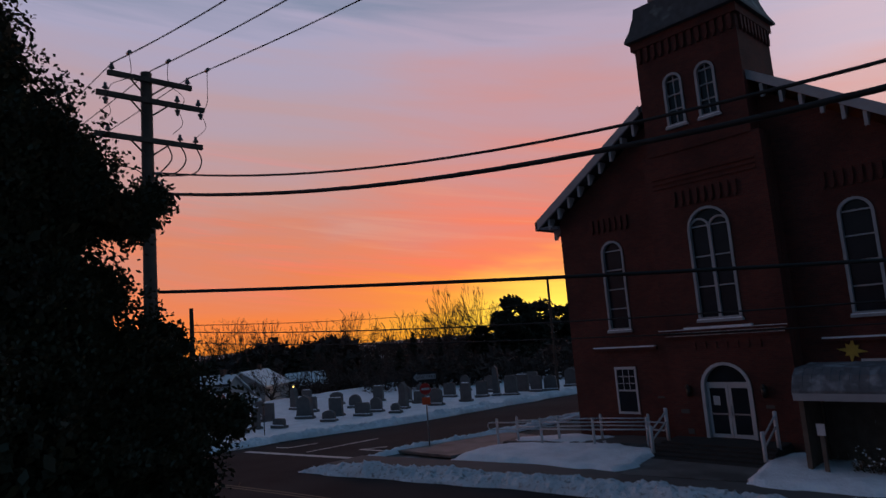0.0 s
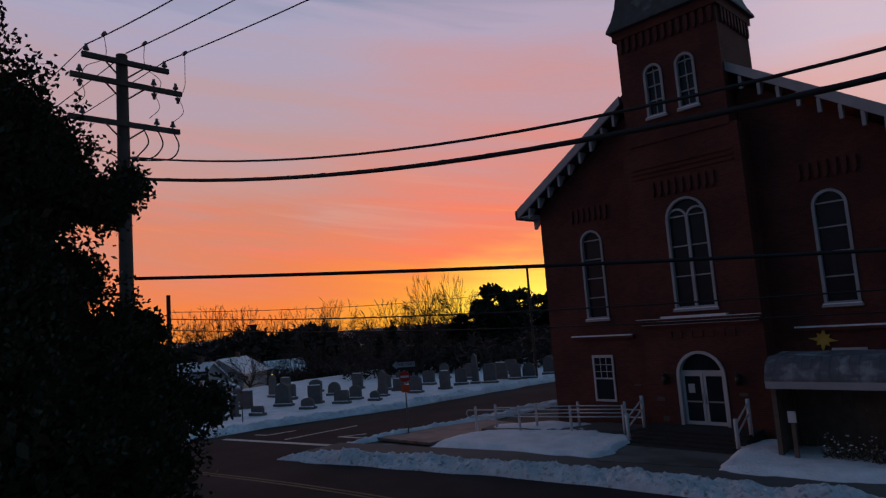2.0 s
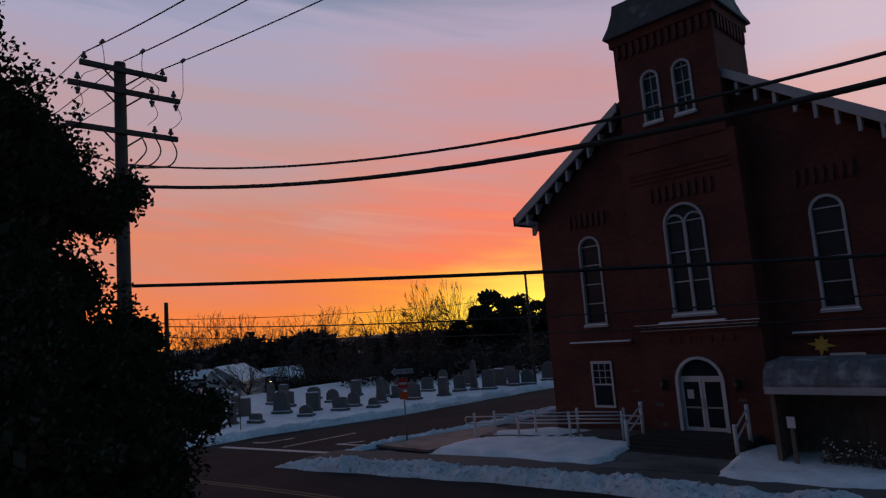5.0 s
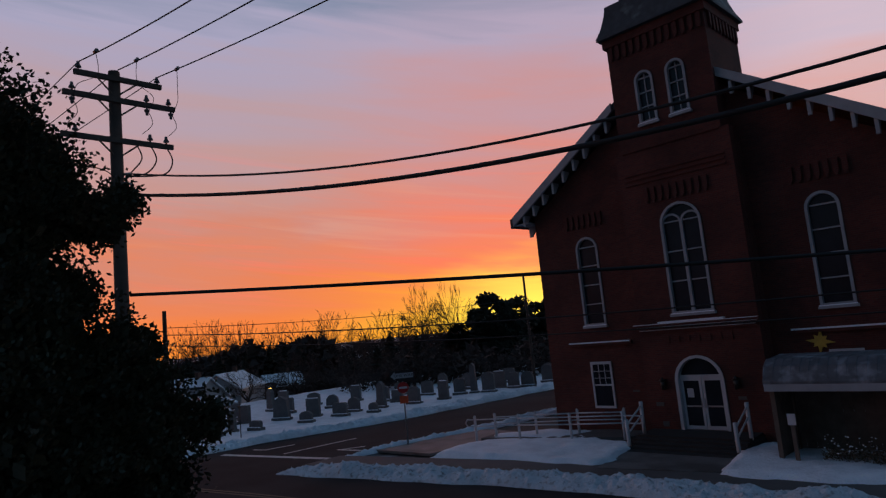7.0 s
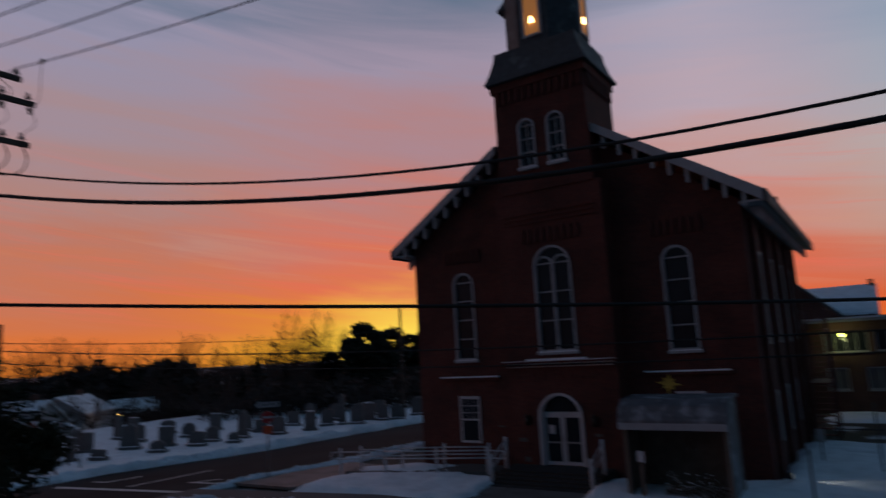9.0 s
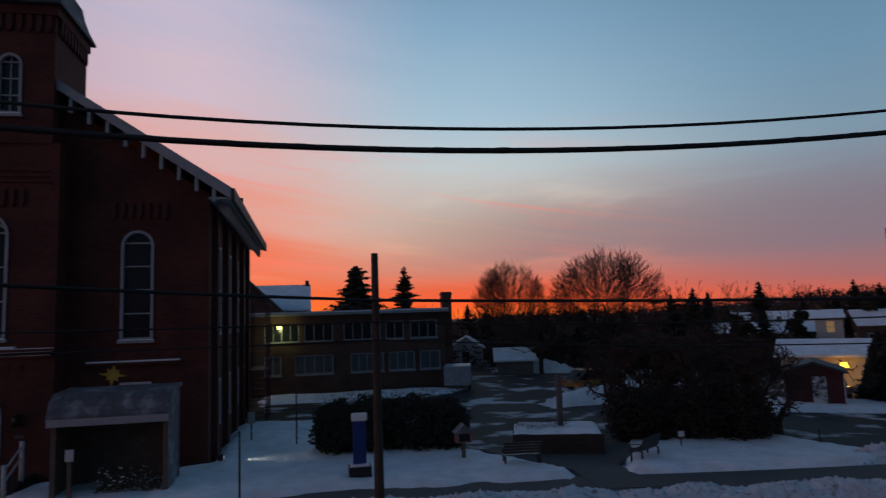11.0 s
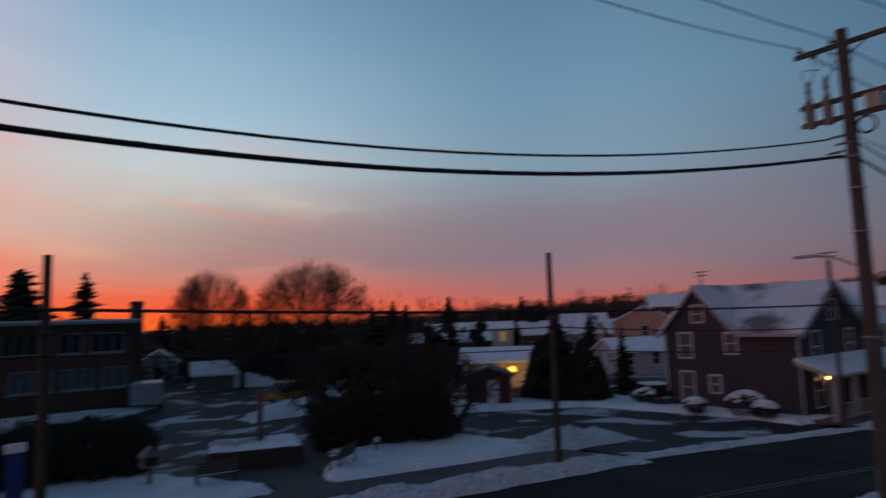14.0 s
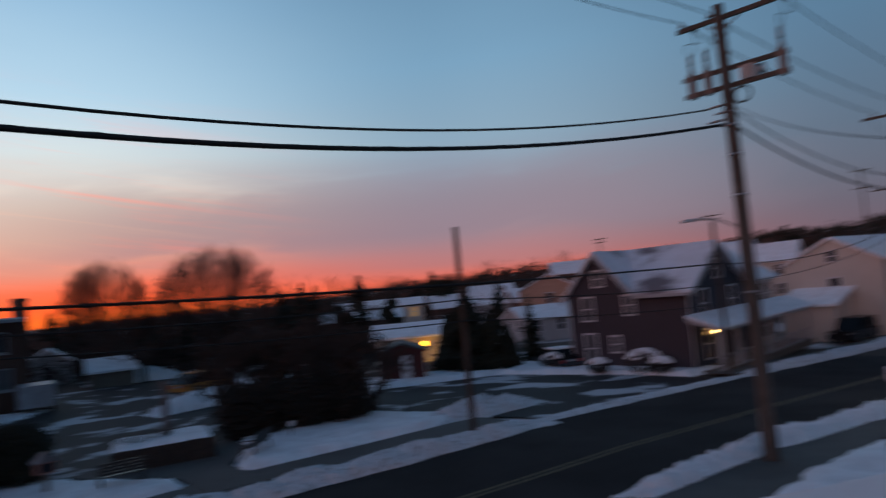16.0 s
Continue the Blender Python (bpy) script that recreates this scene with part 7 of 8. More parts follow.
for i in range(16):
    same_part("clapboard", board, wall, Matrix.Translation((0, 0, 3.9 + i * 0.13)))
b = bm_new()
box(b, 7.6, -0.17, 3.4, 7.78, -0.05, 6.0)
part("corner_board", b, GUTTER, wall)
eave = thing("eave", (0, 0, 0), "white soffit and gutter of the camera's house", "eave", kind="structure")
eave.matrix_basis = own
b = bm_new()
box(b, 0.3, -0.5, 6.03, 8.0, 0.06, 6.08)
part("soffit", b, GUTTER, eave)
b = bm_new()
prism(b, [(0.061, 6.04), (0.2, 6.06), (0.25, 6.13), (0.25, 6.24), (0.061, 6.24)], 0.3, 8.05, "x")
part("gutter", b, GUTTER, eave, "white gutter with a rounded front")
b = bm_new()
prism(b, [(0.2, 6.245), (-3.0, 8.0), (-3.0, 7.8), (0.06, 6.245)], 0.3, 8.1, "x")
part("roof", b, SLATE, eave)
b = bm_new()
tube(b, [(0.4, 0.03, 6.014), (3.0, 0.015, 6.014), (7.4, -0.01, 6.014)], 0.014, 6)
part("eave_cable", b, CABLE, eave)
b = bm_new()
tube(b, [(7.6, 0.1, 6.12), (7.7, 0.0, 5.9), (7.72, -0.05, 5.6), (7.72, -0.09, 4.0)], 0.035, 8)
part("downpipe", b, GUTTER, eave)
loop_wire("drop_cable", eave, [(7.55, 0.2, 6.1), (7.5, 0.25, 5.2), (7.6, 0.1, 4.4), (7.9, 0.2, 3.7)], 0.012)
loop_wire("drop_cable", eave, [(7.5, 0.1, 6.05), (7.65, 0.15, 5.75), (7.8, 0.0, 5.55), (7.85, -0.1, 5.3)], 0.012)

proof = thing("porch_roof", (0, 0, 0), "low metal porch roof under a thick blanket of snow", "roof", kind="structure")
TIN = material("grey_tin_roof", (0.40, 0.40, 0.42), rough=0.5, vary=0.25, scale=2.0, bump=0.1, metal=0.3)
edge = [(1.2, 2.2), (4.6, 2.0), (5.34, 1.41), (6.54, 0.69), (7.07, 0.23), (7.31, 0.13), (7.97, 0.0), (8.43, -0.18), (9.47, -0.79), (10.08, -1.32), (10.8, -1.8), (10.8, -3.2), (1.2, -1.2)]


def porch_z(x, y):
    d = y + 0.127 * x
    return 3.84 - 0.06 * max(0, d)


b = bm_new()
top = [b.verts.new((x, y, porch_z(x, y) - 0.16)) for x, y in edge]
low = [b.verts.new((x, y, porch_z(x, y) - 0.34)) for x, y in edge]
b.faces.new(top)
b.faces.new(low[::-1])
for i in range(len(edge)):
    j = (i + 1) % len(edge)
    b.faces.new((top[i], low[i], low[j], top[j]))
bmesh.ops.recalc_face_normals(b, faces=b.faces[:])
part("metal_deck", b, TIN, proof)
for k in range(16):
    b = bm_new()
    x = 3.2 + k * 0.46
    ya, yb = -0.3 - 0.127 * x, 0.75 - 0.127 * x
    tube(b, [(x + 0.42, ya, porch_z(x, ya) - 0.15), (x - 0.3, yb, porch_z(x, yb) - 0.15)], 0.02, 6)
    part("seam", b, TIN, proof)
bare = [(2.6, -0.9), (9.9, -2.0), (9.05, -1.22), (8.05, -0.42), (7.84, -0.46), (7.71, -0.58), (7.02, -0.53), (6.28, -0.4), (5.4, -0.3), (4.4, -0.2), (3.0, -0.1)]
b = bm_new()
grid, step = {}, 0.03
for i in range(300, 632):
    for j in range(206):
        x, y = -8.0 + i * step, -3.2 + j * step
        d = poly_distance(edge, x, y)
        e = -poly_distance(bare, x, y)
        m = min(d + 0.06, e) + 0.035 * noise.noise((x * 2.5, y * 2.5, 1)) + 0.02 * noise.noise((x * 9, y * 9, 3))
        if m > -0.1 and x > 1.0:
            k = max(0.0, min(1.0, (m + 0.02) / 0.3))
            h = 0.2 * (1 - (1 - k) ** 2) + 0.03 * noise.noise((x * 0.8, y * 0.8, 4))
            grid[i, j] = b.verts.new((x, y, porch_z(x, y) - 0.19 + h))
for (i, j) in list(grid):
    q = [grid.get(k) for k in ((i, j), (i + 1, j), (i + 1, j + 1), (i, j + 1))]
    if all(q):
        b.faces.new(q)
part("snow_blanket", b, ROOF_SNOW, proof, "thick smooth snow with a broken edge", smooth=True)

# garland with lights and a red bow beyond the porch roof
garland = thing("garland_post", (27.57, 0.2, -0.4), "evergreen garland with small lights and a red bow", "garland")
b = bm_new()
for k, (x, y, z, r) in enumerate(((0, 0.35, 0.3, 0.4), (0, 0.1, 0.8, 0.45), (0, -0.15, 1.3, 0.5), (0, -0.5, 1.5, 0.45), (0, -0.75, 1.2, 0.35), (0, 0.75, 0.05, 0.3), (0, 0.55, -0.15, 0.3))):
    leaf_clump(b, 500, (x, y, z), (r, r, r), 0.14, 60 + k, 0.3)
part("greenery", b, NEEDLE, garland)
TINY = glow("fairy_light", (0.80, 1.0, 0.35), 1.0)
rnd = random.Random(4)
bulb = bm_new()
cyl(bulb, (0, 0, -0.03), (0, 0, 0.03), 0.03, 0.01, 6)
bulb = finish("fairy_light", bulb, TINY)
for i in range(40):
    k = i / 39
    same_part("fairy_light", bulb, garland, pose(-0.42 + rnd.uniform(-0.1, 0.1), 0.55 - 0.75 * k + rnd.uniform(-0.15, 0.15), 0.1 + 1.1 * k + rnd.uniform(-0.15, 0.15)))
b = bm_new()
box(b, -0.5, -0.5, 1.0, -0.44, -0.36, 1.6)
for s in (-1, 1):
    prism(b, [(-0.43, 1.6), (-0.43 + s * 0.2, 1.72), (-0.43 + s * 0.2, 1.5)], -0.56, -0.44, "x")
part("red_bow", b, RED, garland, "red ribbon bow")
point_lamp((27.0, 0.7, 0.5), 0.25, (0.85, 1.0, 0.45))

# street lamp with wreath and banner
lamp = thing("street_lamp", (32.77, 3.0, -0.6), "black street lamp with a lit wreath, red bow and red banner", "street lamp")
b = bm_new()
cyl(b, (0, 0, 0), (0, 0, 0.25), 0.17, 0.14, 12)
cyl(b, (0, 0, 0.25), (0, 0, 0.9), 0.1, 0.07, 12)
cyl(b, (0, 0, 0.9), (0, 0, 3.6), 0.055, 0.05, 10)
cyl(b, (0, 0, 3.5), (0, 0, 3.68), 0.06, 0.15, 10)
part("post", b, BLACK, lamp)
b = bm_new()
bmesh.ops.create_uvsphere(b, u_segments=14, v_segments=8, radius=0.22, matrix=Matrix.Translation((0, 0, 3.92)))
cyl(b, (0, 0, 4.1), (0, 0, 4.32), 0.1, 0.02, 10)
part("globe", b, glow("white_lamp", (1.0, 0.93, 0.80), 16.0), lamp, "glowing white acorn globe")
b = bm_new()
for i in range(1500):
    a = rnd.uniform(0, 2 * math.pi)
    r = 0.5 + rnd.gauss(0, 0.06)
    p = Vector((-0.12 + rnd.gauss(0, 0.05), r * math.cos(a), 3.9 + r * math.sin(a)))
    u = Vector((rnd.gauss(0, 1), rnd.gauss(0, 1), rnd.gauss(0, 1))).normalized() * 0.07
    v = u.orthogonal().normalized() * 0.02
    b.faces.new([b.verts.new(q) for q in (p - u, p + v, p + u, p - v)])
dim_bulb = bm_new()
cyl(dim_bulb, (0, 0, -0.025), (0, 0, 0.025), 0.025, 0.01, 6)
dim_bulb = finish("wreath_light", dim_bulb, glow("wreath_glow", (0.9, 0.9, 0.5), 0.8))
wreath = part("wreath", b, NEEDLE, lamp, "round evergreen wreath with lights")
for i in range(16):
    a = 2 * math.pi * i / 16
    same_part("wreath_light", dim_bulb, wreath, pose(-0.2, 0.5 * math.cos(a), 3.9 + 0.5 * math.sin(a)))
b = bm_new()
for s in (-1, 1):
    prism(b, [(0, 3.4), (s * 0.3, 3.6), (s * 0.3, 3.3)], -0.24, -0.18, "x")
    prism(b, [(0, 3.42), (s * 0.34, 2.8), (s * 0.2, 2.75), (-s * 0.03, 3.35)], -0.25, -0.19, "x")
part("red_bow", b, RED, lamp, "red ribbon bow")
b = bm_new()
cyl(b, (0, -0.02, 3.02), (0, 0.8, 3.02), 0.018, 0.018, 6)
cyl(b, (0, -0.02, 1.42), (0, 0.8, 1.42), 0.018, 0.018, 6)
cyl(b, (0, 0.02, 2.85), (0, -0.75, 2.85), 0.025, 0.025, 6)
part("banner_arm", b, BLACK, lamp)
b = bm_new()
box(b, -0.012, 0.08, 1.44, 0.012, 0.78, 3.0)
banner = part("banner", b, material("red_banner", (0.45, 0.025, 0.05), rough=0.7, vary=0.1), lamp, "red banner with white bells")
for words, z, s in (("Season's", 2.8, 0.15), ("Greetings", 2.64, 0.15)):
    t = new("letters", text_mesh(words, s, WHITE))
    t.parent = banner
    t.matrix_basis = pose(-0.016, 0.43, z, 90, 0, -90)
b = bm_new()
for dy in (0.27, 0.57):
    prism(b, [(dy - 0.15, 1.85), (dy + 0.15, 1.85), (dy + 0.1, 2.05), (dy + 0.08, 2.28), (dy, 2.4), (dy - 0.08, 2.28), (dy - 0.1, 2.05)], -0.018, -0.013, "x")
part("bells", b, WHITE, banner, "white bell shapes")
b = bm_new()
box(b, -0.018, 0.2, 1.58, -0.013, 0.66, 1.66)
part("plain_bar", b, WHITE, banner)
point_lamp((32.5, 3.3, 3.35), 110, (1.0, 0.9, 0.75), 0.2)

bin_ = thing("litter_bin", (23.6, 4.5, -0.1), "black slatted litter bin beside the pavement", "litter bin")
slat = bm_new()
box(slat, -0.02, -0.008, 0, 0.02, 0.008, 0.72)
slat = finish("slat", slat, BLACK)
for i in range(22):
    a = 2 * math.pi * i / 22
    same_part("slat", slat, bin_, pose(0.27 * math.cos(a), 0.27 * math.sin(a), 0, 0, 0, math.degrees(a) + 90))
b = bm_new()
cyl(b, (0, 0, 0.02), (0, 0, 0.66), 0.24, 0.25, 16)
part("liner", b, BLACK, bin_)
b = bm_new()
cyl(b, (0, 0, 0.7), (0, 0, 0.76), 0.3, 0.27, 16)
part("rim", b, BLACK, bin_)
sign = stake_sign(23.75, 4.75, -0.1, 1.85, 0.32, 0.45, "small white parking sign on a thin post", turn=-60)
for i in range(4):
    b = bm_new()
    box(b, -0.12, -0.056, 1.45 + i * 0.09, 0.12, -0.0505, 1.48 + i * 0.09)
    part("plain_bar", b, BLACK, sign)
marker = thing("cable_marker", (18.6, 6.9, 0.0), "pale grey plastic post beside the utility pole", "post")
b = bm_new()
cyl(b, (0, 0, 0), (0, 0, 1.15), 0.06, 0.06, 8)
cyl(b, (0, 0, 1.15), (0, 0, 1.2), 0.07, 0.05, 8)
part("tube", b, METAL, marker)
fence = thing("low_railing", (19.3, 4.1, 0.05), "low brown pipe railing half buried in snow", "railing", turn=-53)
b = bm_new()
rail_run(b, [(0, 0, 0.55), (2.6, -0.0, 0.55)], 0.03)
rail_run(b, [(0, 0.3, 0.5), (2.6, 0.3, 0.5)], 0.03)
rail_run(b, [(0, 0, 0.55), (0, 0.3, 0.5)], 0.03)
part("rail", b, POLEWOOD, fence)
for x in (0.0, 1.1, 2.2):
    b = bm_new()
    cyl(b, (x, 0, 0), (x, 0, 0.55), 0.03, 0.03, 6)
    part("post", b, POLEWOOD, fence)

flagpole = thing("flagpole", (41.55, -4.4, -0.95), "white flagpole with a limp striped flag", "flagpole")
b = bm_new()
cyl(b, (0, 0, 0), (0, 0.05, 8.6), 0.11, 0.06, 10)
part("pole", b, WHITE, flagpole)
for i in range(7):
    b = bm_new()
    pts = [(-0.05 - 0.03 * k, 0.1 + 0.07 * i + 0.05 * math.sin(k * 1.3 + i), 8.2 - 0.13 * i - k * 0.36) for k in range(6)]
    tube(b, pts, 0.05, 5)
    part("stripe", b, RED if i % 2 == 0 else WHITE, flagpole)

signal = thing("traffic_light", (53.0, 3.9, -1.3), "traffic light glowing red over the crossing", "traffic light")
b = bm_new()
cyl(b, (0.1, -2.0, 0), (0.1, -2.0, 6.3), 0.08, 0.07, 8)
cyl(b, (0.1, -2.0, 6.25), (0.1, 0.1, 6.45), 0.05, 0.04, 8)
part("mast", b, METAL, signal)
b = bm_new()
box(b, -0.15, -0.17, 5.2, 0.15, 0.17, 6.3)
part("housing", b, BLACK, signal)
for z, m in ((6.08, glow("red_signal", (1.0, 0.05, 0.04), 10.0)), (5.73, BLACK), (5.4, BLACK)):
    b = bm_new()
    cyl(b, (-0.16, 0, z), (-0.2, 0, z), 0.14, 0.13, 12)
    part("lens", b, m, signal)
b = bm_new()
for y, z in ((0.3, 4.7),):
    bmesh.ops.create_uvsphere(b, u_segments=10, v_segments=6, radius=0.11, matrix=Matrix.Translation((0, -0.05, 5.0)))
part("white_lamp", b, glow("far_white_lamp", (1.0, 0.95, 0.85), 8.0), signal)
far_lamp = thing("street_light", (62.5, 8.5, -1.3), "distant lit street light on a pole arm", "street light")
b = bm_new()
cyl(b, (3.8, 2.9, 9.4), (0.5, 0.5, 9.6), 0.04, 0.04, 6)
part("arm", b, METAL, far_lamp)
b = bm_new()
box(b, 0.1, 0.1, 9.45, 0.6, 0.45, 9.6)
part("lamp_head", b, glow("yellow_street_light", (1.0, 0.85, 0.45), 7.0), far_lamp)


# ---- trees ----
def grow(b, rnd, p, d, length, r, depth, spread, up, twigs, fine=0.012, dome=0.0):
    """One limb and, from it, thinner ones."""
    q = p + d * length
    if dome and (q.x / (0.52 * dome)) ** 2 + (q.y / (0.52 * dome)) ** 2 + ((q.z - 0.5 * dome) / (0.5 * dome)) ** 2 > 1:
        length *= 0.45
        q = p + d * length
    bend = p.lerp(q, 0.5) + Vector((rnd.gauss(0, 1), rnd.gauss(0, 1), rnd.gauss(0, 0.5))) * length * 0.06
    r1 = r * 0.72
    if depth > 1:
        tube(b, [p, bend, q], [r, (r + r1) / 2, r1], 5 if depth > 3 else 4)
    else:
        tube(b, [p, q], [max(r, fine), fine * 0.6], 3)
    if depth <= 0:
        return
    n = rnd.choice((2, 3, 3)) if depth > 1 else twigs
    for i in range(n):
        axis = d.orthogonal().normalized()
        axis.rotate(Matrix.Rotation(rnd.uniform(0, 2 * math.pi), 3, d))
        nd = (d + axis * spread * rnd.uniform(0.5, 1.2) + Vector((0, 0, up * rnd.uniform(0.4, 1.2)))).normalized()
        start = q if i < 2 else p.lerp(q, rnd.uniform(0.45, 0.9))
        grow(b, rnd, start, nd, length * rnd.uniform(0.62, 0.86), r1 * rnd.uniform(0.62, 0.9), depth - 1, spread, up, twigs, fine, dome)


def bare_tree(seed, height, r, depth=6, spread=0.6, up=0.12, trunk=0.22, twigs=3, fine=0.012, dome=0.0):
    rnd = random.Random(seed)
    b = bm_new()
    n = rnd.choice((3, 4))
    top = Vector((0, 0, height * trunk))
    tube(b, [Vector((0, 0, -0.3)), top * 0.5, top], [r * 1.3, r * 1.05, r], 7)
    for i in range(n):
        a = 2 * math.pi * i / n + rnd.uniform(-0.4, 0.4)
        d = Vector((math.cos(a) * spread, math.sin(a) * spread, 0.95)).normalized()
        grow(b, rnd, top, d, height * 0.235, r * 0.7, depth - 1, spread, up, twigs, fine, dome)
    top_z = sorted(v.co.z for v in b.verts)[int(len(b.verts) * 0.985)]
    for v in b.verts:
        v.co *= height / top_z
    return finish("limbwork", b, TWIG)


def conifer(seed, height, radius, tiers=40, ragged=0.3, taper=0.85):
    rnd = random.Random(seed)
    b = bm_new()
    cyl(b, (0, 0, -0.3), (0, 0, height * 0.98), radius * 0.07, 0.02, 6)
    for t in range(tiers):
        k = t / tiers
        z = height * (0.06 + 0.92 * k)
        rr = radius * (1 - k) ** taper * rnd.uniform(1 - ragged, 1 + ragged * 0.4) + 0.08
        n = max(5, int(9 * (1 - k)) + 4)
        for i in range(n):
            a = rnd.uniform(0, 2 * math.pi)
            L = rr * rnd.uniform(0.6, 1.15)
            d = Vector((math.cos(a), math.sin(a), 0))
            s = Vector((-d.y, d.x, 0))
            p = Vector((0, 0, z))
            tip = p + d * L + Vector((0, 0, rnd.uniform(-0.16, 0.14) * L))
            for m in range(7):
                f = (m + 1) / 7.5
                c = p.lerp(tip, f)
                w = 0.34 * L * (1.15 - f) + 0.10
                for sg_ in (-1, 1):
                    q = [c, c + s * sg_ * w + d * w * 0.6 + Vector((0, 0, rnd.uniform(-0.45, 0.15) * w)), c + d * L * 0.2 + Vector((0, 0, -0.5 * w - 0.06))]
                    b.faces.new([b.verts.new(v) for v in q])
                b.faces.new([b.verts.new(v) for v in (c - s * 0.05, c + s * 0.05, c + d * 0.1 * L + Vector((0, 0, 0.12 * L)))])
    return finish("crown", b, NEEDLE)


def pine(seed, height, radius):
    """A broad pine: bare trunk, limbs, and uneven tufts of needles."""
    rnd = random.Random(seed)
    b = bm_new()
    cyl(b, (0, 0, -0.3), (0, 0, height * 0.9), radius * 0.06, 0.05, 6)
    for i in range(26):
        k = rnd.random()
        z = height * (0.12 + 0.84 * k)
        rr = radius * (1.05 - 0.75 * k ** 1.5) * rnd.uniform(0.25, 1.0)
        a = rnd.uniform(0, 2 * math.pi)
        c = Vector((rr * math.cos(a), rr * math.sin(a), z))
        tube(b, [(0, 0, z - 0.1 * height), c], [0.09, 0.03], 4)
        s = radius * rnd.uniform(0.26, 0.42)
        leaf_clump(b, 170, c, (s, s, s * 0.6), s * 0.5, seed * 50 + i, 0.1)
    return finish("crown", b, NEEDLE)


def fan_tree(seed, height, width, r, depth=7, fine=0.016, rise=(0.75, 1.9), side_range=(0.2, 0.62), ragged=0.12):
    """A broad old tree: limbs fan out and fork, and the twigs end in a smooth dome."""
    rnd = random.Random(seed)
    b = bm_new()
    mid, half = Vector((0, 0, 0.52 * height)), Vector((width / 2, width / 2, 0.48 * height))

    def reach(p, d):
        a, q = Vector(x / h for x, h in zip(d, half)), Vector(x / h for x, h in zip(p - mid, half))
        k = a.dot(q)
        return (-k + math.sqrt(max(0.0, k * k - a.dot(a) * (q.dot(q) - 1)))) / a.dot(a)

    def fork(p, d, rad, level):
        edge = 1 + ragged * noise.noise((d.x * 2.5 + seed, d.y * 2.5, d.z * 2.5))
        far = reach(p, d) * edge
        far *= rnd.uniform(0.65, 1.25) / (level + 1)
        q = p + d * far
        bend = p.lerp(q, 0.5) + Vector((rnd.gauss(0, 1), rnd.gauss(0, 1), rnd.gauss(0, 1))) * far * 0.05
        if level == 0:
            q = p + d * min(far, 0.075 * height) * rnd.uniform(0.6, 1.0)
            bend = p.lerp(q, 0.5)
        tube(b, [p, bend, q], [rad, rad * 0.88, rad * 0.75 if level else fine * 0.5], 5 if level > 4 else 3)
        if level == 0:
            return
        for i in range(3 if rnd.random() < 0.35 or level == 1 else 2):
            side = d.orthogonal().normalized()
            side.rotate(Matrix.Rotation(rnd.uniform(0, 2 * math.pi), 3, d))
            away = (q - mid).normalized() * (0.16 if level < 5 else 0.0)
            nd = (d + side * rnd.uniform(*side_range) + away + Vector((0, 0, 0.10))).normalized()
            if nd.z > -0.15:
                fork(q if i < 2 else p.lerp(q, rnd.uniform(0.5, 0.9)), nd, max(fine, rad * rnd.uniform(0.5, 0.68)), level - 1)

    top = Vector((0, 0, height * 0.17))
    tube(b, [Vector((0, 0, -0.3)), top * 0.5, top], [r * 1.3, r * 1.05, r], 8)
    for i in range(9):
        a = 2 * math.pi * i / 9 + rnd.uniform(-0.3, 0.3)
        d = Vector((math.cos(a), math.sin(a), rnd.uniform(*rise))).normalized()
        fork(top, d, r * 0.55, depth - 1)
    n = int(len(b.verts) * 0.99)
    tall = height / sorted(v.co.z for v in b.verts)[n]
    broad = 0.5 * width / sorted(math.hypot(v.co.x, v.co.y) for v in b.verts)[n]
    for v in b.verts:
        v.co = (v.co.x * broad, v.co.y * broad, v.co.z * tall)
    return finish("limbwork", b, TWIG)


def yew(seed, height, radius):
    """A dense dark cone of small sprays with an uneven skin."""
    rnd = random.Random(seed)
    b = bm_new()
    cyl(b, (0, 0, -0.3), (0, 0, height * 0.8), radius * 0.06, 0.04, 6)
    for i in range(60):
        k = rnd.random() ** 1.3
        rr = radius * (1 - k) ** 0.7
        a = rnd.uniform(0, 2 * math.pi)
        s = radius * rnd.uniform(0.16, 0.30) * (1.1 - 0.6 * k)
        c = Vector((math.cos(a) * (rr - s) * 0.85, math.sin(a) * (rr - s) * 0.85, height * (0.08 + 0.86 * k)))
        leaf_clump(b, 260, c, (s, s, s * 1.5), 0.55, seed * 90 + i, 0.3)
    return finish("crown", b, NEEDLE)


def plant(name, me, az, dist, scale, label, category, group, foot=None, turn=0.0, sz=None):
    x, y = -dist * math.sin(radians(az)), dist * math.cos(radians(az))
    ob = thing(name, (x, y, terrain(x, y) if foot is None else foot), label, category, group)
    c = same_part(me.name.split(".")[0], me, ob, Matrix.Rotation(radians(turn), 4, "Z") @ Matrix.Diagonal((scale, scale, sz or scale, 1)))
    return ob


BARE = [bare_tree(1, 12, 0.22, 7, 0.55, 0.14, 0.22, 2, 0.012, 12.0), bare_tree(2, 12, 0.2, 6, 0.45, 0.22), bare_tree(3, 12, 0.2, 6, 0.5, 0.18), bare_tree(8, 12, 0.2, 6, 0.38, 0.3, 0.3)]
DOME = fan_tree(11, 12, 12.6, 0.30, 8, 0.014, (0.4, 1.9), (0.25, 0.8), 0.3)
LOW, WIDE = (0.35, 1.7), (0.35, 0.95)
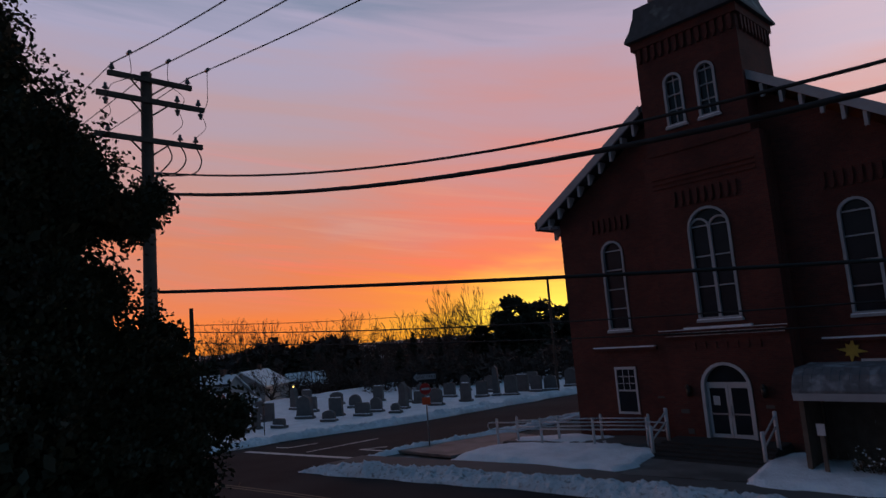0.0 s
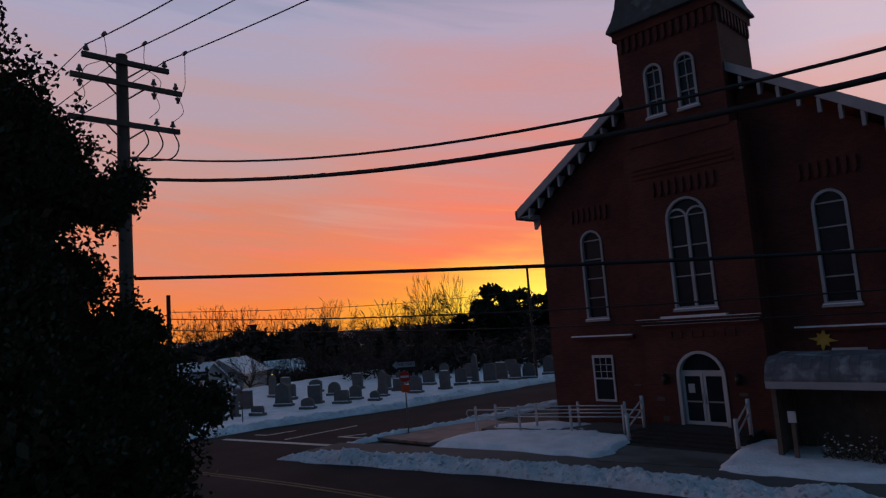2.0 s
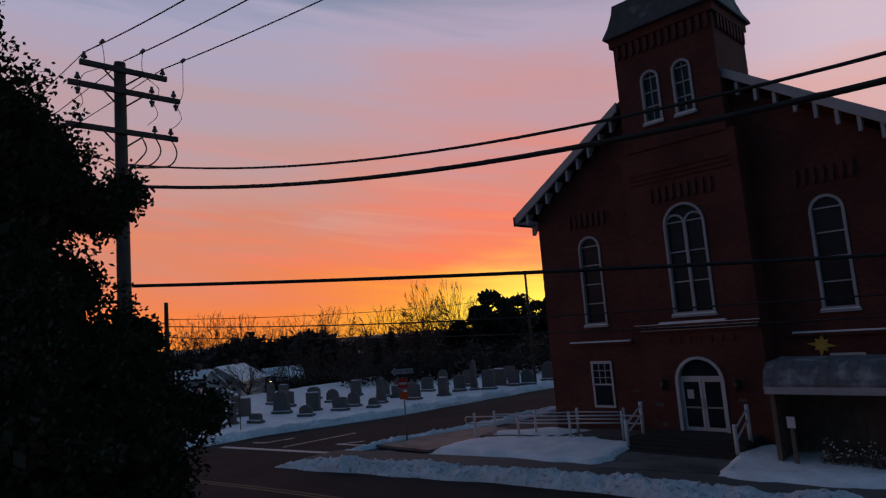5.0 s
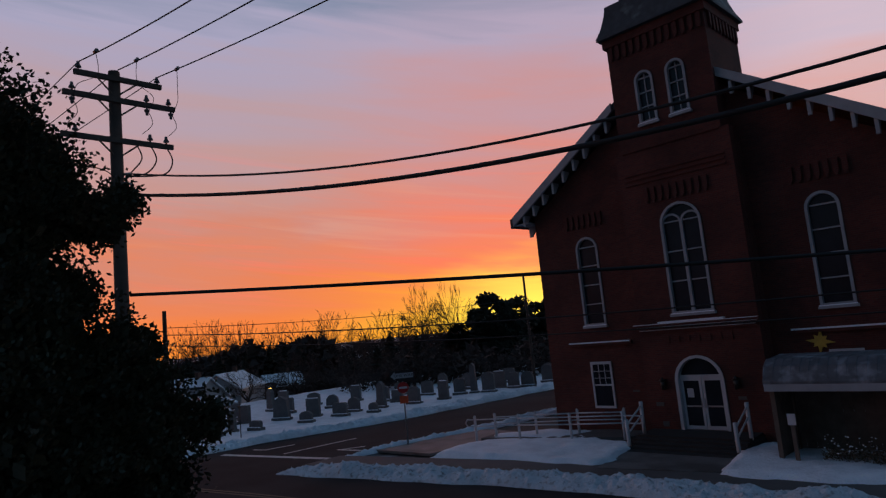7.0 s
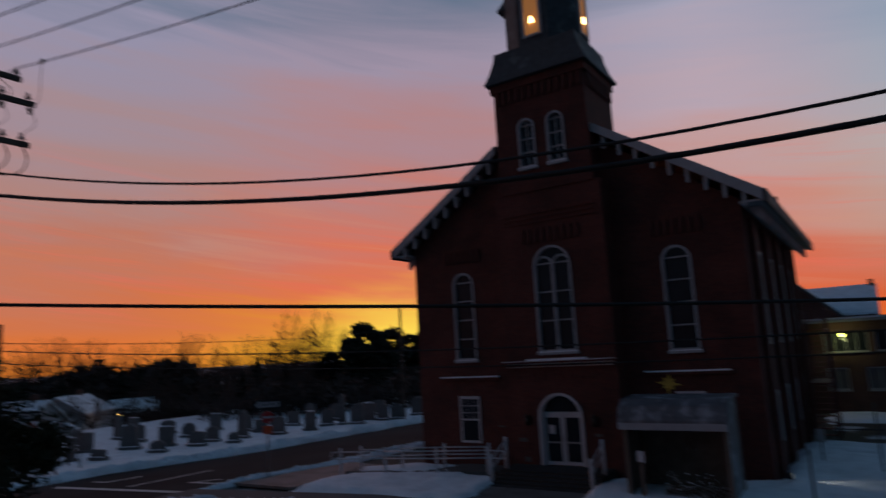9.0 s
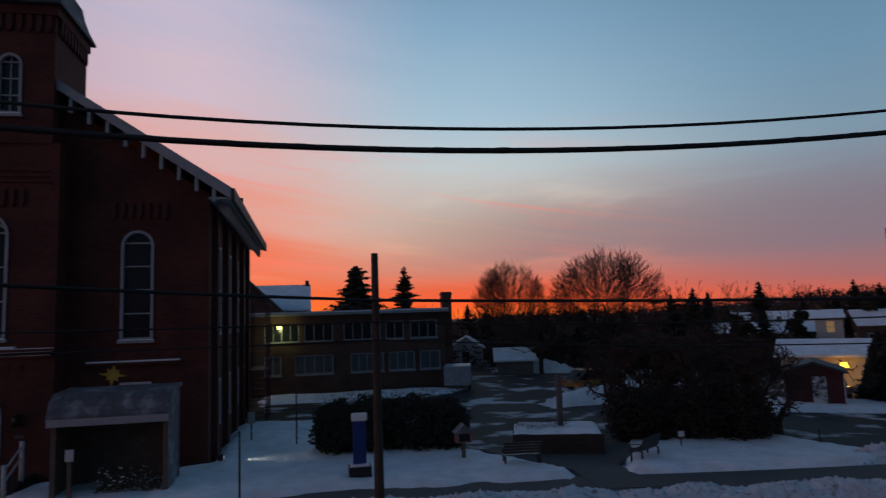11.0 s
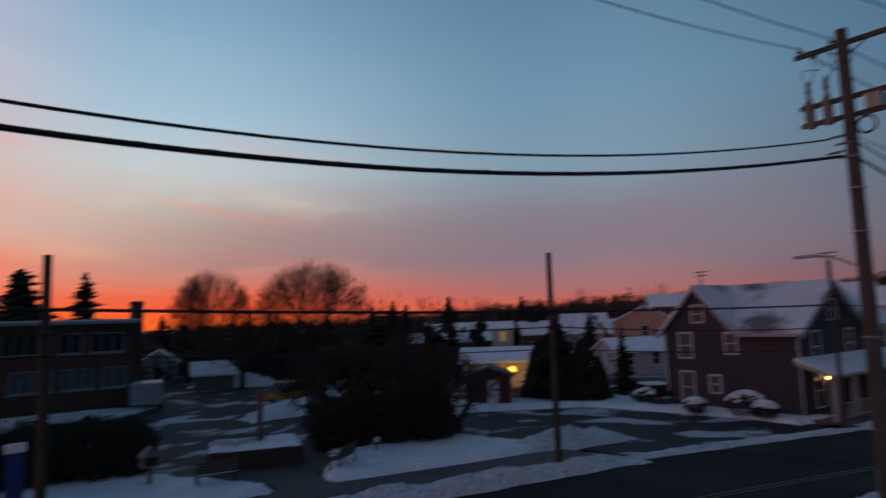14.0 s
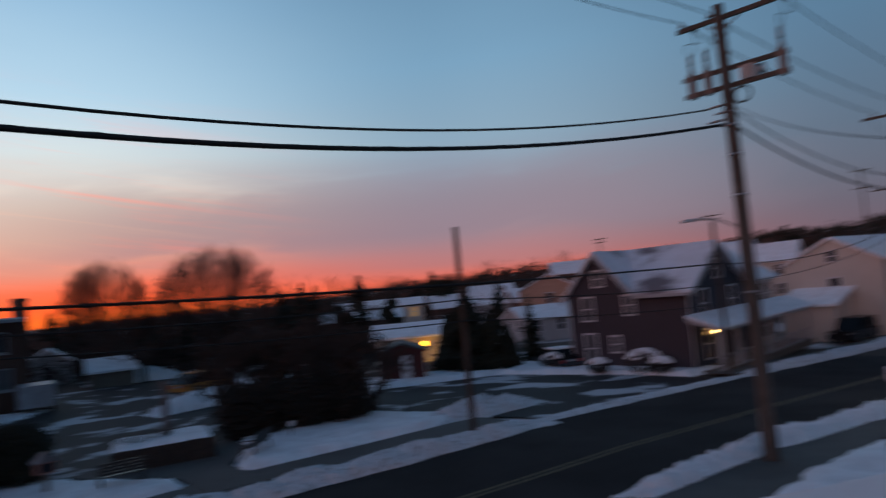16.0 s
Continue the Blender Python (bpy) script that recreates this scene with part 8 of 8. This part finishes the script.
CROWNS = [fan_tree(31, 12, 11.0, 0.24, 5, 0.03, LOW, WIDE, 0.4), fan_tree(37, 12, 8.5, 0.22, 5, 0.03, LOW, WIDE, 0.4), fan_tree(43, 12, 12.0, 0.26, 5, 0.03, LOW, WIDE, 0.4)]
OAK = fan_tree(53, 12, 9.0, 0.34, 6, 0.026, (0.6, 2.6), WIDE, 0.5)
ROUND_FIR = conifer(14, 12, 4.4, 84, 0.4, 0.5)
SPREAD = bare_tree(21, 12, 0.5, 7, 0.85, 0.03, 0.14, 4, 0.042, 12.0)
CONE = [conifer(4, 12, 4.0, 58, 0.5, 0.7), conifer(5, 12, 2.5, 50, 0.5), conifer(6, 12, 3.7, 58, 0.65), pine(6, 12, 4.4)]
YEW = yew(9, 12, 4.8)
GB, GC = "bare trees behind the roofs", "dark conifers"
BL, CL = "bare leafless tree against the dusk sky", "dark conifer against the dusk sky"
plant("bare_tree", DOME, -25.7, 63, 0.94, "broad bare tree with a domed crown behind the lot", "tree", GB, -0.4)
plant("bare_tree", DOME, -17.4, 66, 0.64, "bare tree with an upright rounded crown behind the lot", "tree", GB, -0.4, 100, 0.9)
plant("bare_tree", CROWNS[1], -15.6, 72, 0.72, BL, "tree", GB, -0.4, 10)
plant("bare_tree", CROWNS[0], -19.8, 62, 0.72, BL, "tree", GB, -0.4, 200)
plant("bare_tree", SPREAD, -33.0, 38, 0.42, "low spreading bare tree beside the lot", "tree", GB, -0.2, 20)
plant("bare_tree", SPREAD, -29.5, 30.0, 0.35, "low spreading bare tree above the garden shrubs", "tree", GB, 0.0, 200)
plant("bare_tree", SPREAD, -34.8, 30.0, 0.33, "low spreading bare tree above the garden shrubs", "tree", GB, 0.0, 60)
plant("bare_tree", SPREAD, -38.0, 29.8, 0.29, "low spreading bare tree above the garden shrubs", "tree", GB, 0.0, 150)
plant("bare_tree", SPREAD, -31.8, 30.4, 0.37, "low spreading bare tree above the garden shrubs", "tree", GB, 0.0, 260)
plant("bare_tree", SPREAD, -28.0, 30.6, 0.33, "low spreading bare tree above the garden shrubs", "tree", GB, 0.0, 310)
plant("bare_tree", SPREAD, -36.2, 30.6, 0.30, "low spreading bare tree above the garden shrubs", "tree", GB, 0.0, 15)
plant("bare_tree", SPREAD, -26.5, 30.5, 0.32, "low spreading bare tree above the garden shrubs", "tree", GB, 0.0, 140)
for i, (az, d, s, k) in enumerate(((-8.1, 84, 1.08, 2), (-13.6, 96, 0.66, 2), (-15.2, 100, 0.6, 0), (-37.4, 105, 0.82, 0), (-32.5, 110, 0.80, 2), (-33.6, 112, 0.74, 2), (-30.8, 115, 0.72, 0),
                                 (-40.4, 118, 0.6, 0), (-43.8, 118, 0.83, 2), (-45.4, 120, 0.78, 2), (-48.0, 122, 0.72, 1), (-35.0, 100, 0.55, 2), (-39.3, 96, 0.5, 2), (-27.0, 90, 0.55, 2), (-23.5, 95, 0.55, 0), (-42.0, 110, 0.55, 0))):
    plant("conifer", CONE[k], az, d, s, CL, "conifer", GC, -0.5, i * 40)
plant("conifer", ROUND_FIR, -3.9, 79, 1.06, "broad dark fir behind the school", "conifer", GC, -0.5)
plant("yew", YEW, -46.6, 46.5, 0.56, "dense dark yew beside the parking lot", "conifer", GC, -0.65, 0, 0.49)
plant("yew", YEW, -45.0, 47.5, 0.36, "dense dark yew beside the parking lot", "conifer", GC, -0.65, 30)
plant("yew", YEW, -48.6, 46.0, 0.36, "dense dark yew beside the parking lot", "conifer", GC, -0.65, 70)
plant("yew", YEW, -50.0, 47.0, 0.26, "dense dark yew beside the parking lot", "conifer", GC, -0.65, 110)
plant("yew", CONE[1], -52.1, 50.2, 0.43, "slim dark conifer beside the mauve house", "conifer", GC, -0.85, 0, 0.46)
# graveyard side
for i, (az, d, h, wide) in enumerate(((46.6, 92, 11.4, 0.8), (43.9, 96, 11.6, 0.75), (45.3, 108, 9.2, 1.1), (48.4, 110, 8.2, 1.2), (42.4, 100, 9.4, 0.8))):
    foot = terrain(-d * math.sin(radians(az)), d * math.cos(radians(az)))
    tall = (h - foot) / 12
    plant("bare_tree", OAK, az, d, tall * wide, BL, "tree", GB, None, i * 50, tall)
for i, (az, d, top, k) in enumerate(((41.3, 92, 9.6, 3), (39.9, 95, 8.6, 3), (38.5, 100, 9.2, 3), (37.2, 104, 8.2, 3), (36.0, 104, 8.2, 3), (42.3, 84, 7.0, 2), (39.2, 86, 7.0, 3), (40.6, 84, 6.4, 3), (43.8, 86, 6.0, 3), (49.8, 98, 6.4, 2), (51.0, 104, 4.6, 2), (57.6, 120, 6.2, 2),
                                     (58.8, 118, 6.4, 2), (60.0, 120, 5.8, 0), (47.5, 90, 5.6, 2), (44.5, 88, 5.8, 2), (53.0, 110, 4.0, 2), (62.0, 112, 5.0, 2), (64.0, 115, 5.2, 2), (66.5, 118, 5.4, 2))):
    z = terrain(-d * math.sin(radians(az)), d * math.cos(radians(az)))
    plant("conifer", CONE[k], az, d, (top - z) / 12, CL, "conifer", GC, None, i * 33)
for i, (az, d, el, wide) in enumerate(((49.6, 125, 2.1, 0.9), (50.9, 128, 1.9, 0.9), (54.6, 150, 2.5, 0.9), (55.6, 152, 2.3, 0.8), (57.0, 155, 1.9, 1.0), (58.3, 155, 1.9, 0.9), (61.3, 160, 2.1, 0.9),
                                       (62.3, 165, 2.2, 0.8), (63.4, 165, 2.4, 0.9), (64.6, 165, 2.5, 0.9), (66.0, 165, 2.4, 1.0), (67.4, 165, 2.2, 0.9), (59.8, 165, 1.6, 0.9), (52.4, 150, 1.3, 0.9), (62.0, 70, -0.9, 1.1),
                                       (58.0, 74, -0.7, 1.2), (55.2, 76, -0.2, 1.1), (53.0, 72, -0.8, 1.2), (50.5, 66, -1.0, 1.2), (60.2, 66, -1.4, 1.1), (48.0, 64, -0.2, 1.1), (46.0, 68, -0.4, 1.2), (56.6, 96, 0.1, 1.3), (51.5, 98, 0.2, 1.3))):
    foot = terrain(-d * math.sin(radians(az)), d * math.cos(radians(az)))
    tall = (5.3 + d * math.tan(radians(el)) - foot) / 12
    plant("bare_tree", CROWNS[i % 3], az, d, tall * wide, BL, "tree", GB, None, i * 47, tall)
for i, (az, d, el) in enumerate(((-34.8, 130, 1.9), (-36.2, 135, 2.1), (-39.0, 140, 1.8), (-41.0, 140, 1.6), (-31.8, 140, 2.3), (-12.0, 110, 0.8), (-48.5, 170, 2.2), (-51.0, 175, 2.1), (-53.5, 180, 2.2), (-56, 190, 2.4), (-10.5, 105, 1.0), (-30.5, 130, 2.0))):
    z = terrain(-d * math.sin(radians(az)), d * math.cos(radians(az)))
    plant("bare_tree", CROWNS[i % 3], az, d, (5.3 + d * math.tan(radians(el)) - z) / 12, BL, "tree", GB, None, i * 61)
for i, (az, d, el, k) in enumerate(((-31.0, 74, -0.2, 3), (-33.4, 78, 0.3, 2), (-35.8, 74, -0.6, 3), (-37.6, 82, 0.1, 2), (-40.0, 80, -0.4, 3), (-42.6, 108, 0.9, 2), (-44.6, 110, 0.8, 3), (-26.0, 72, -0.8, 3), (-23.0, 74, -0.6, 2), (-49.5, 84, 0.3, 2), (-20.5, 76, -0.9, 3))):
    plant("conifer", CONE[k], az, d, (5.8 + d * math.tan(radians(el))) / 12, CL, "conifer", GC, -0.5, i * 71)
    plant("bare_tree", CROWNS[(i + 1) % 3], az + 0.9, d + 4, (6.2 + d * math.tan(radians(el + 0.4))) / 12, BL, "tree", GB, -0.5, i * 53)
plant("street_tree", BARE[3], -90.5, 41, 0.42, "small bare street tree before the brick building", "tree", GB, -0.95, 10)
plant("street_tree", BARE[2], -91.8, 44, 0.40, "small bare street tree before the brick building", "tree", GB, -1.0, 80)

# far woods: ridge, valley and gaps between the houses
rnd = random.Random(77)


def woods(name, mats, label, belts):
    """Belts of far trees: rounded crowns of small sprays, thinner towards the top."""
    pts, tris = [], []
    for az0, az1, d0, d1, n, h0, h1, sprays, slim in belts:
        for i in range(n):
            az, dist = rnd.uniform(az0, az1), rnd.uniform(d0, d1)
            x, y = -dist * math.sin(radians(az)), dist * math.cos(radians(az))
            z = terrain(x, y)
            h = rnd.uniform(h0, h1) * (0.8 + 0.45 * noise.noise((az * 0.3, dist * 0.01, 0)))
            w = h * rnd.uniform(0.32, 0.5) * slim
            for k in range(sprays):
                th, u = rnd.uniform(0, 6.283), rnd.uniform(-1, 1)
                q = math.sqrt(1 - u * u) * (0.45 + 0.55 * rnd.random())
                if slim < 0.8:
                    q *= 0.75 - 0.7 * u
                c = (x + w * q * math.cos(th), y + w * q * math.sin(th), z + h * (0.54 + 0.46 * u))
                g = h * rnd.uniform(0.05, 0.10)
                j = len(pts)
                for m in range(3):
                    pts.append((c[0] + rnd.gauss(0, 1) * g, c[1] + rnd.gauss(0, 1) * g, c[2] + rnd.gauss(0, 0.9) * g))
                tris.append((j, j + 1, j + 2))
    me = bpy.data.meshes.new(name)
    me.from_pydata(pts, [], tris)
    me.materials.append(mats)
    return tagged(new(name, me), label, "woods", "", "stuff")


woods("far_woods", TWIG, "dark winter woods on the far ridge and in the valley",
      ((-112, -8, 260, 520, 6500, 5, 9, 16, 1), (-62, -28, 100, 230, 1900, 2.5, 5, 16, 1), (-40, -8, 66, 130, 1900, 2.2, 4.6, 18, 1), (-78, -9, 125, 235, 4200, 3.5, 6.5, 16, 1), (30, 80, 110, 260, 3600, 3.0, 5.6, 16, 1),
       (30, 80, 280, 520, 2400, 5, 9, 14, 1), (33, 54, 64, 115, 1700, 2.2, 4.4, 18, 1), (54, 72, 98, 118, 900, 2.2, 4.2, 18, 1), (-112, -84, 130, 260, 2200, 4, 8, 16, 1), (-48, -40, 52, 66, 250, 1.5, 3.2, 16, 1), (55.5, 68.5, 125, 170, 1900, 8.2, 11.0, 18, 1)))
woods("far_pines", NEEDLE, "dark pines scattered along the far ridge",
      ((-84, -68, 330, 420, 110, 7, 10, 90, 1.0), (-66, -20, 240, 330, 36, 7, 10, 80, 0.9), (-104, -84, 260, 380, 30, 7, 9, 80, 1.0), (38, 70, 180, 260, 40, 5, 7, 80, 1.1)))

# snowy shrubs beside the mauve house
for x, y, r, k in ((34.9, 22.2, 0.65, 1), (35.4, 19.4, 1.05, 2), (35.3, 18.3, 0.7, 3), (36.2, 26.5, 0.8, 4)):
    ob = thing("snowy_shrub", (x, y, lie(x) + 0.1), "round shrub capped with snow beside the mauve house", "shrub", "snowy shrubs")
    b = bm_new()
    leaf_clump(b, 900, (0, 0, r * 0.6), (r, r, r * 0.7), 0.12, 200 + k, 0.5)
    part("foliage", b, SHRUB, ob)
    b = bm_new()
    rn = random.Random(k)
    for i in range(160):
        a, q = rn.uniform(0, 6.28), math.sqrt(rn.random()) * r * 0.95
        p = Vector((q * math.cos(a), q * math.sin(a), r * 0.6 + r * 0.72 * math.sqrt(max(0.02, 1 - (q / r) ** 2)) + 0.02))
        s = rn.uniform(0.06, 0.14)
        bmesh.ops.create_icosphere(b, subdivisions=1, radius=s, matrix=Matrix.Translation(p) @ Matrix.Diagonal((1, 1, 0.55, 1)))
    part("snow_clumps", b, SNOW, ob, smooth=True)

# the evergreen by the porch
holly = thing("evergreen_tree", (-9.6, 1.3, 0.0), "dense dark broadleaf evergreen tree", "tree")
b = bm_new()
tube(b, [(0, 0, -0.1), (0.1, 0.1, 2.5), (0.0, 0.2, 5.5), (0.1, 0.1, 9.5)], [0.22, 0.18, 0.12, 0.04], 8)
part("trunk", b, BARK, holly)
BLOBS = [(-9.62, 0.95, 9.35, 0.9), (-9.6, 0.9, 8.0, 1.48), (-9.33, 1.75, 7.85, 0.92), (-9.25, 2.15, 7.4, 0.75), (-9.05, 2.8, 7.2, 0.4), (-9.38, 1.6, 6.6, 0.98), (-9.24, 1.8, 5.5, 1.15), (-9.06, 2.6, 4.95, 0.95),
         (-8.9, 3.15, 4.4, 0.8), (-9.07, 2.65, 3.95, 1.2), (-9.3, 1.4, 4.1, 1.8), (-8.78, 4.08, 4.4, 0.3), (-9.14, 3.22, 5.45, 0.42), (-9.26, 2.5, 6.2, 0.4), (-8.83, 3.4, 3.7, 0.4), (-8.93, 3.15, 7.45, 0.22), (-9.0, 2.8, 2.6, 1.25)]
crown = bm_new()
limbs = bm_new()
for k, (x, y, z, r) in enumerate(BLOBS):
    c = (x + 9.6, y - 1.3, z)
    leaf_clump(crown, int(1700 * r * r), c, (r * 0.8, r * 0.8, r * 0.8), 0.2, 700 + k, 0.2)
    leaf_clump(crown, int(1700 * r * r), c, (r * 0.95, r * 0.95, r * 0.95), 0.095, 300 + k, 0.3)
    sub = random.Random(k)
    for i in range(int(150 * r * r) + 16):
        d = Vector((sub.gauss(0, 1), sub.gauss(0, 1), sub.gauss(0, 1))).normalized()
        tip = Vector(c) + d * r * (0.72 + 0.5 * sub.random() ** 1.6)
        if i % 3 == 0:
            tube(limbs, [Vector((0.0, 0.1, max(0.8, z - 0.8 * r))), Vector(c), tip], [0.035, 0.018, 0.005], 4)
        lean = (d + Vector((sub.gauss(0, 0.5), sub.gauss(0, 0.5), sub.gauss(0, 0.5)))).normalized()
        for n in range(30):
            p = tip + lean * sub.uniform(-0.26, 0.12) + Vector((sub.gauss(0, 0.065), sub.gauss(0, 0.065), sub.gauss(0, 0.065)))
            u = Vector((sub.gauss(0, 1), sub.gauss(0, 1), sub.gauss(0, 1))).normalized()
            v = u.orthogonal().normalized() * 0.022
            u *= sub.uniform(0.03, 0.05)
            crown.faces.new([crown.verts.new(q) for q in (p - u, p + v, p + u, p - v)])
for pts in ([(-0.3, -0.9, 6.05), (0.0, -0.3, 6.0), (0.25, 0.35, 5.92), (0.45, 0.8, 5.95)], [(-0.1, -0.9, 3.2), (0.2, -0.2, 3.1), (0.5, 0.5, 3.3)]):
    tube(limbs, pts, [0.03, 0.024, 0.016, 0.008][:len(pts)], 5)
part("crown", crown, LEAF, holly, "small dark glossy leaves")
tagged(part("limbwork", limbs, BARK, holly), kind="stuff")
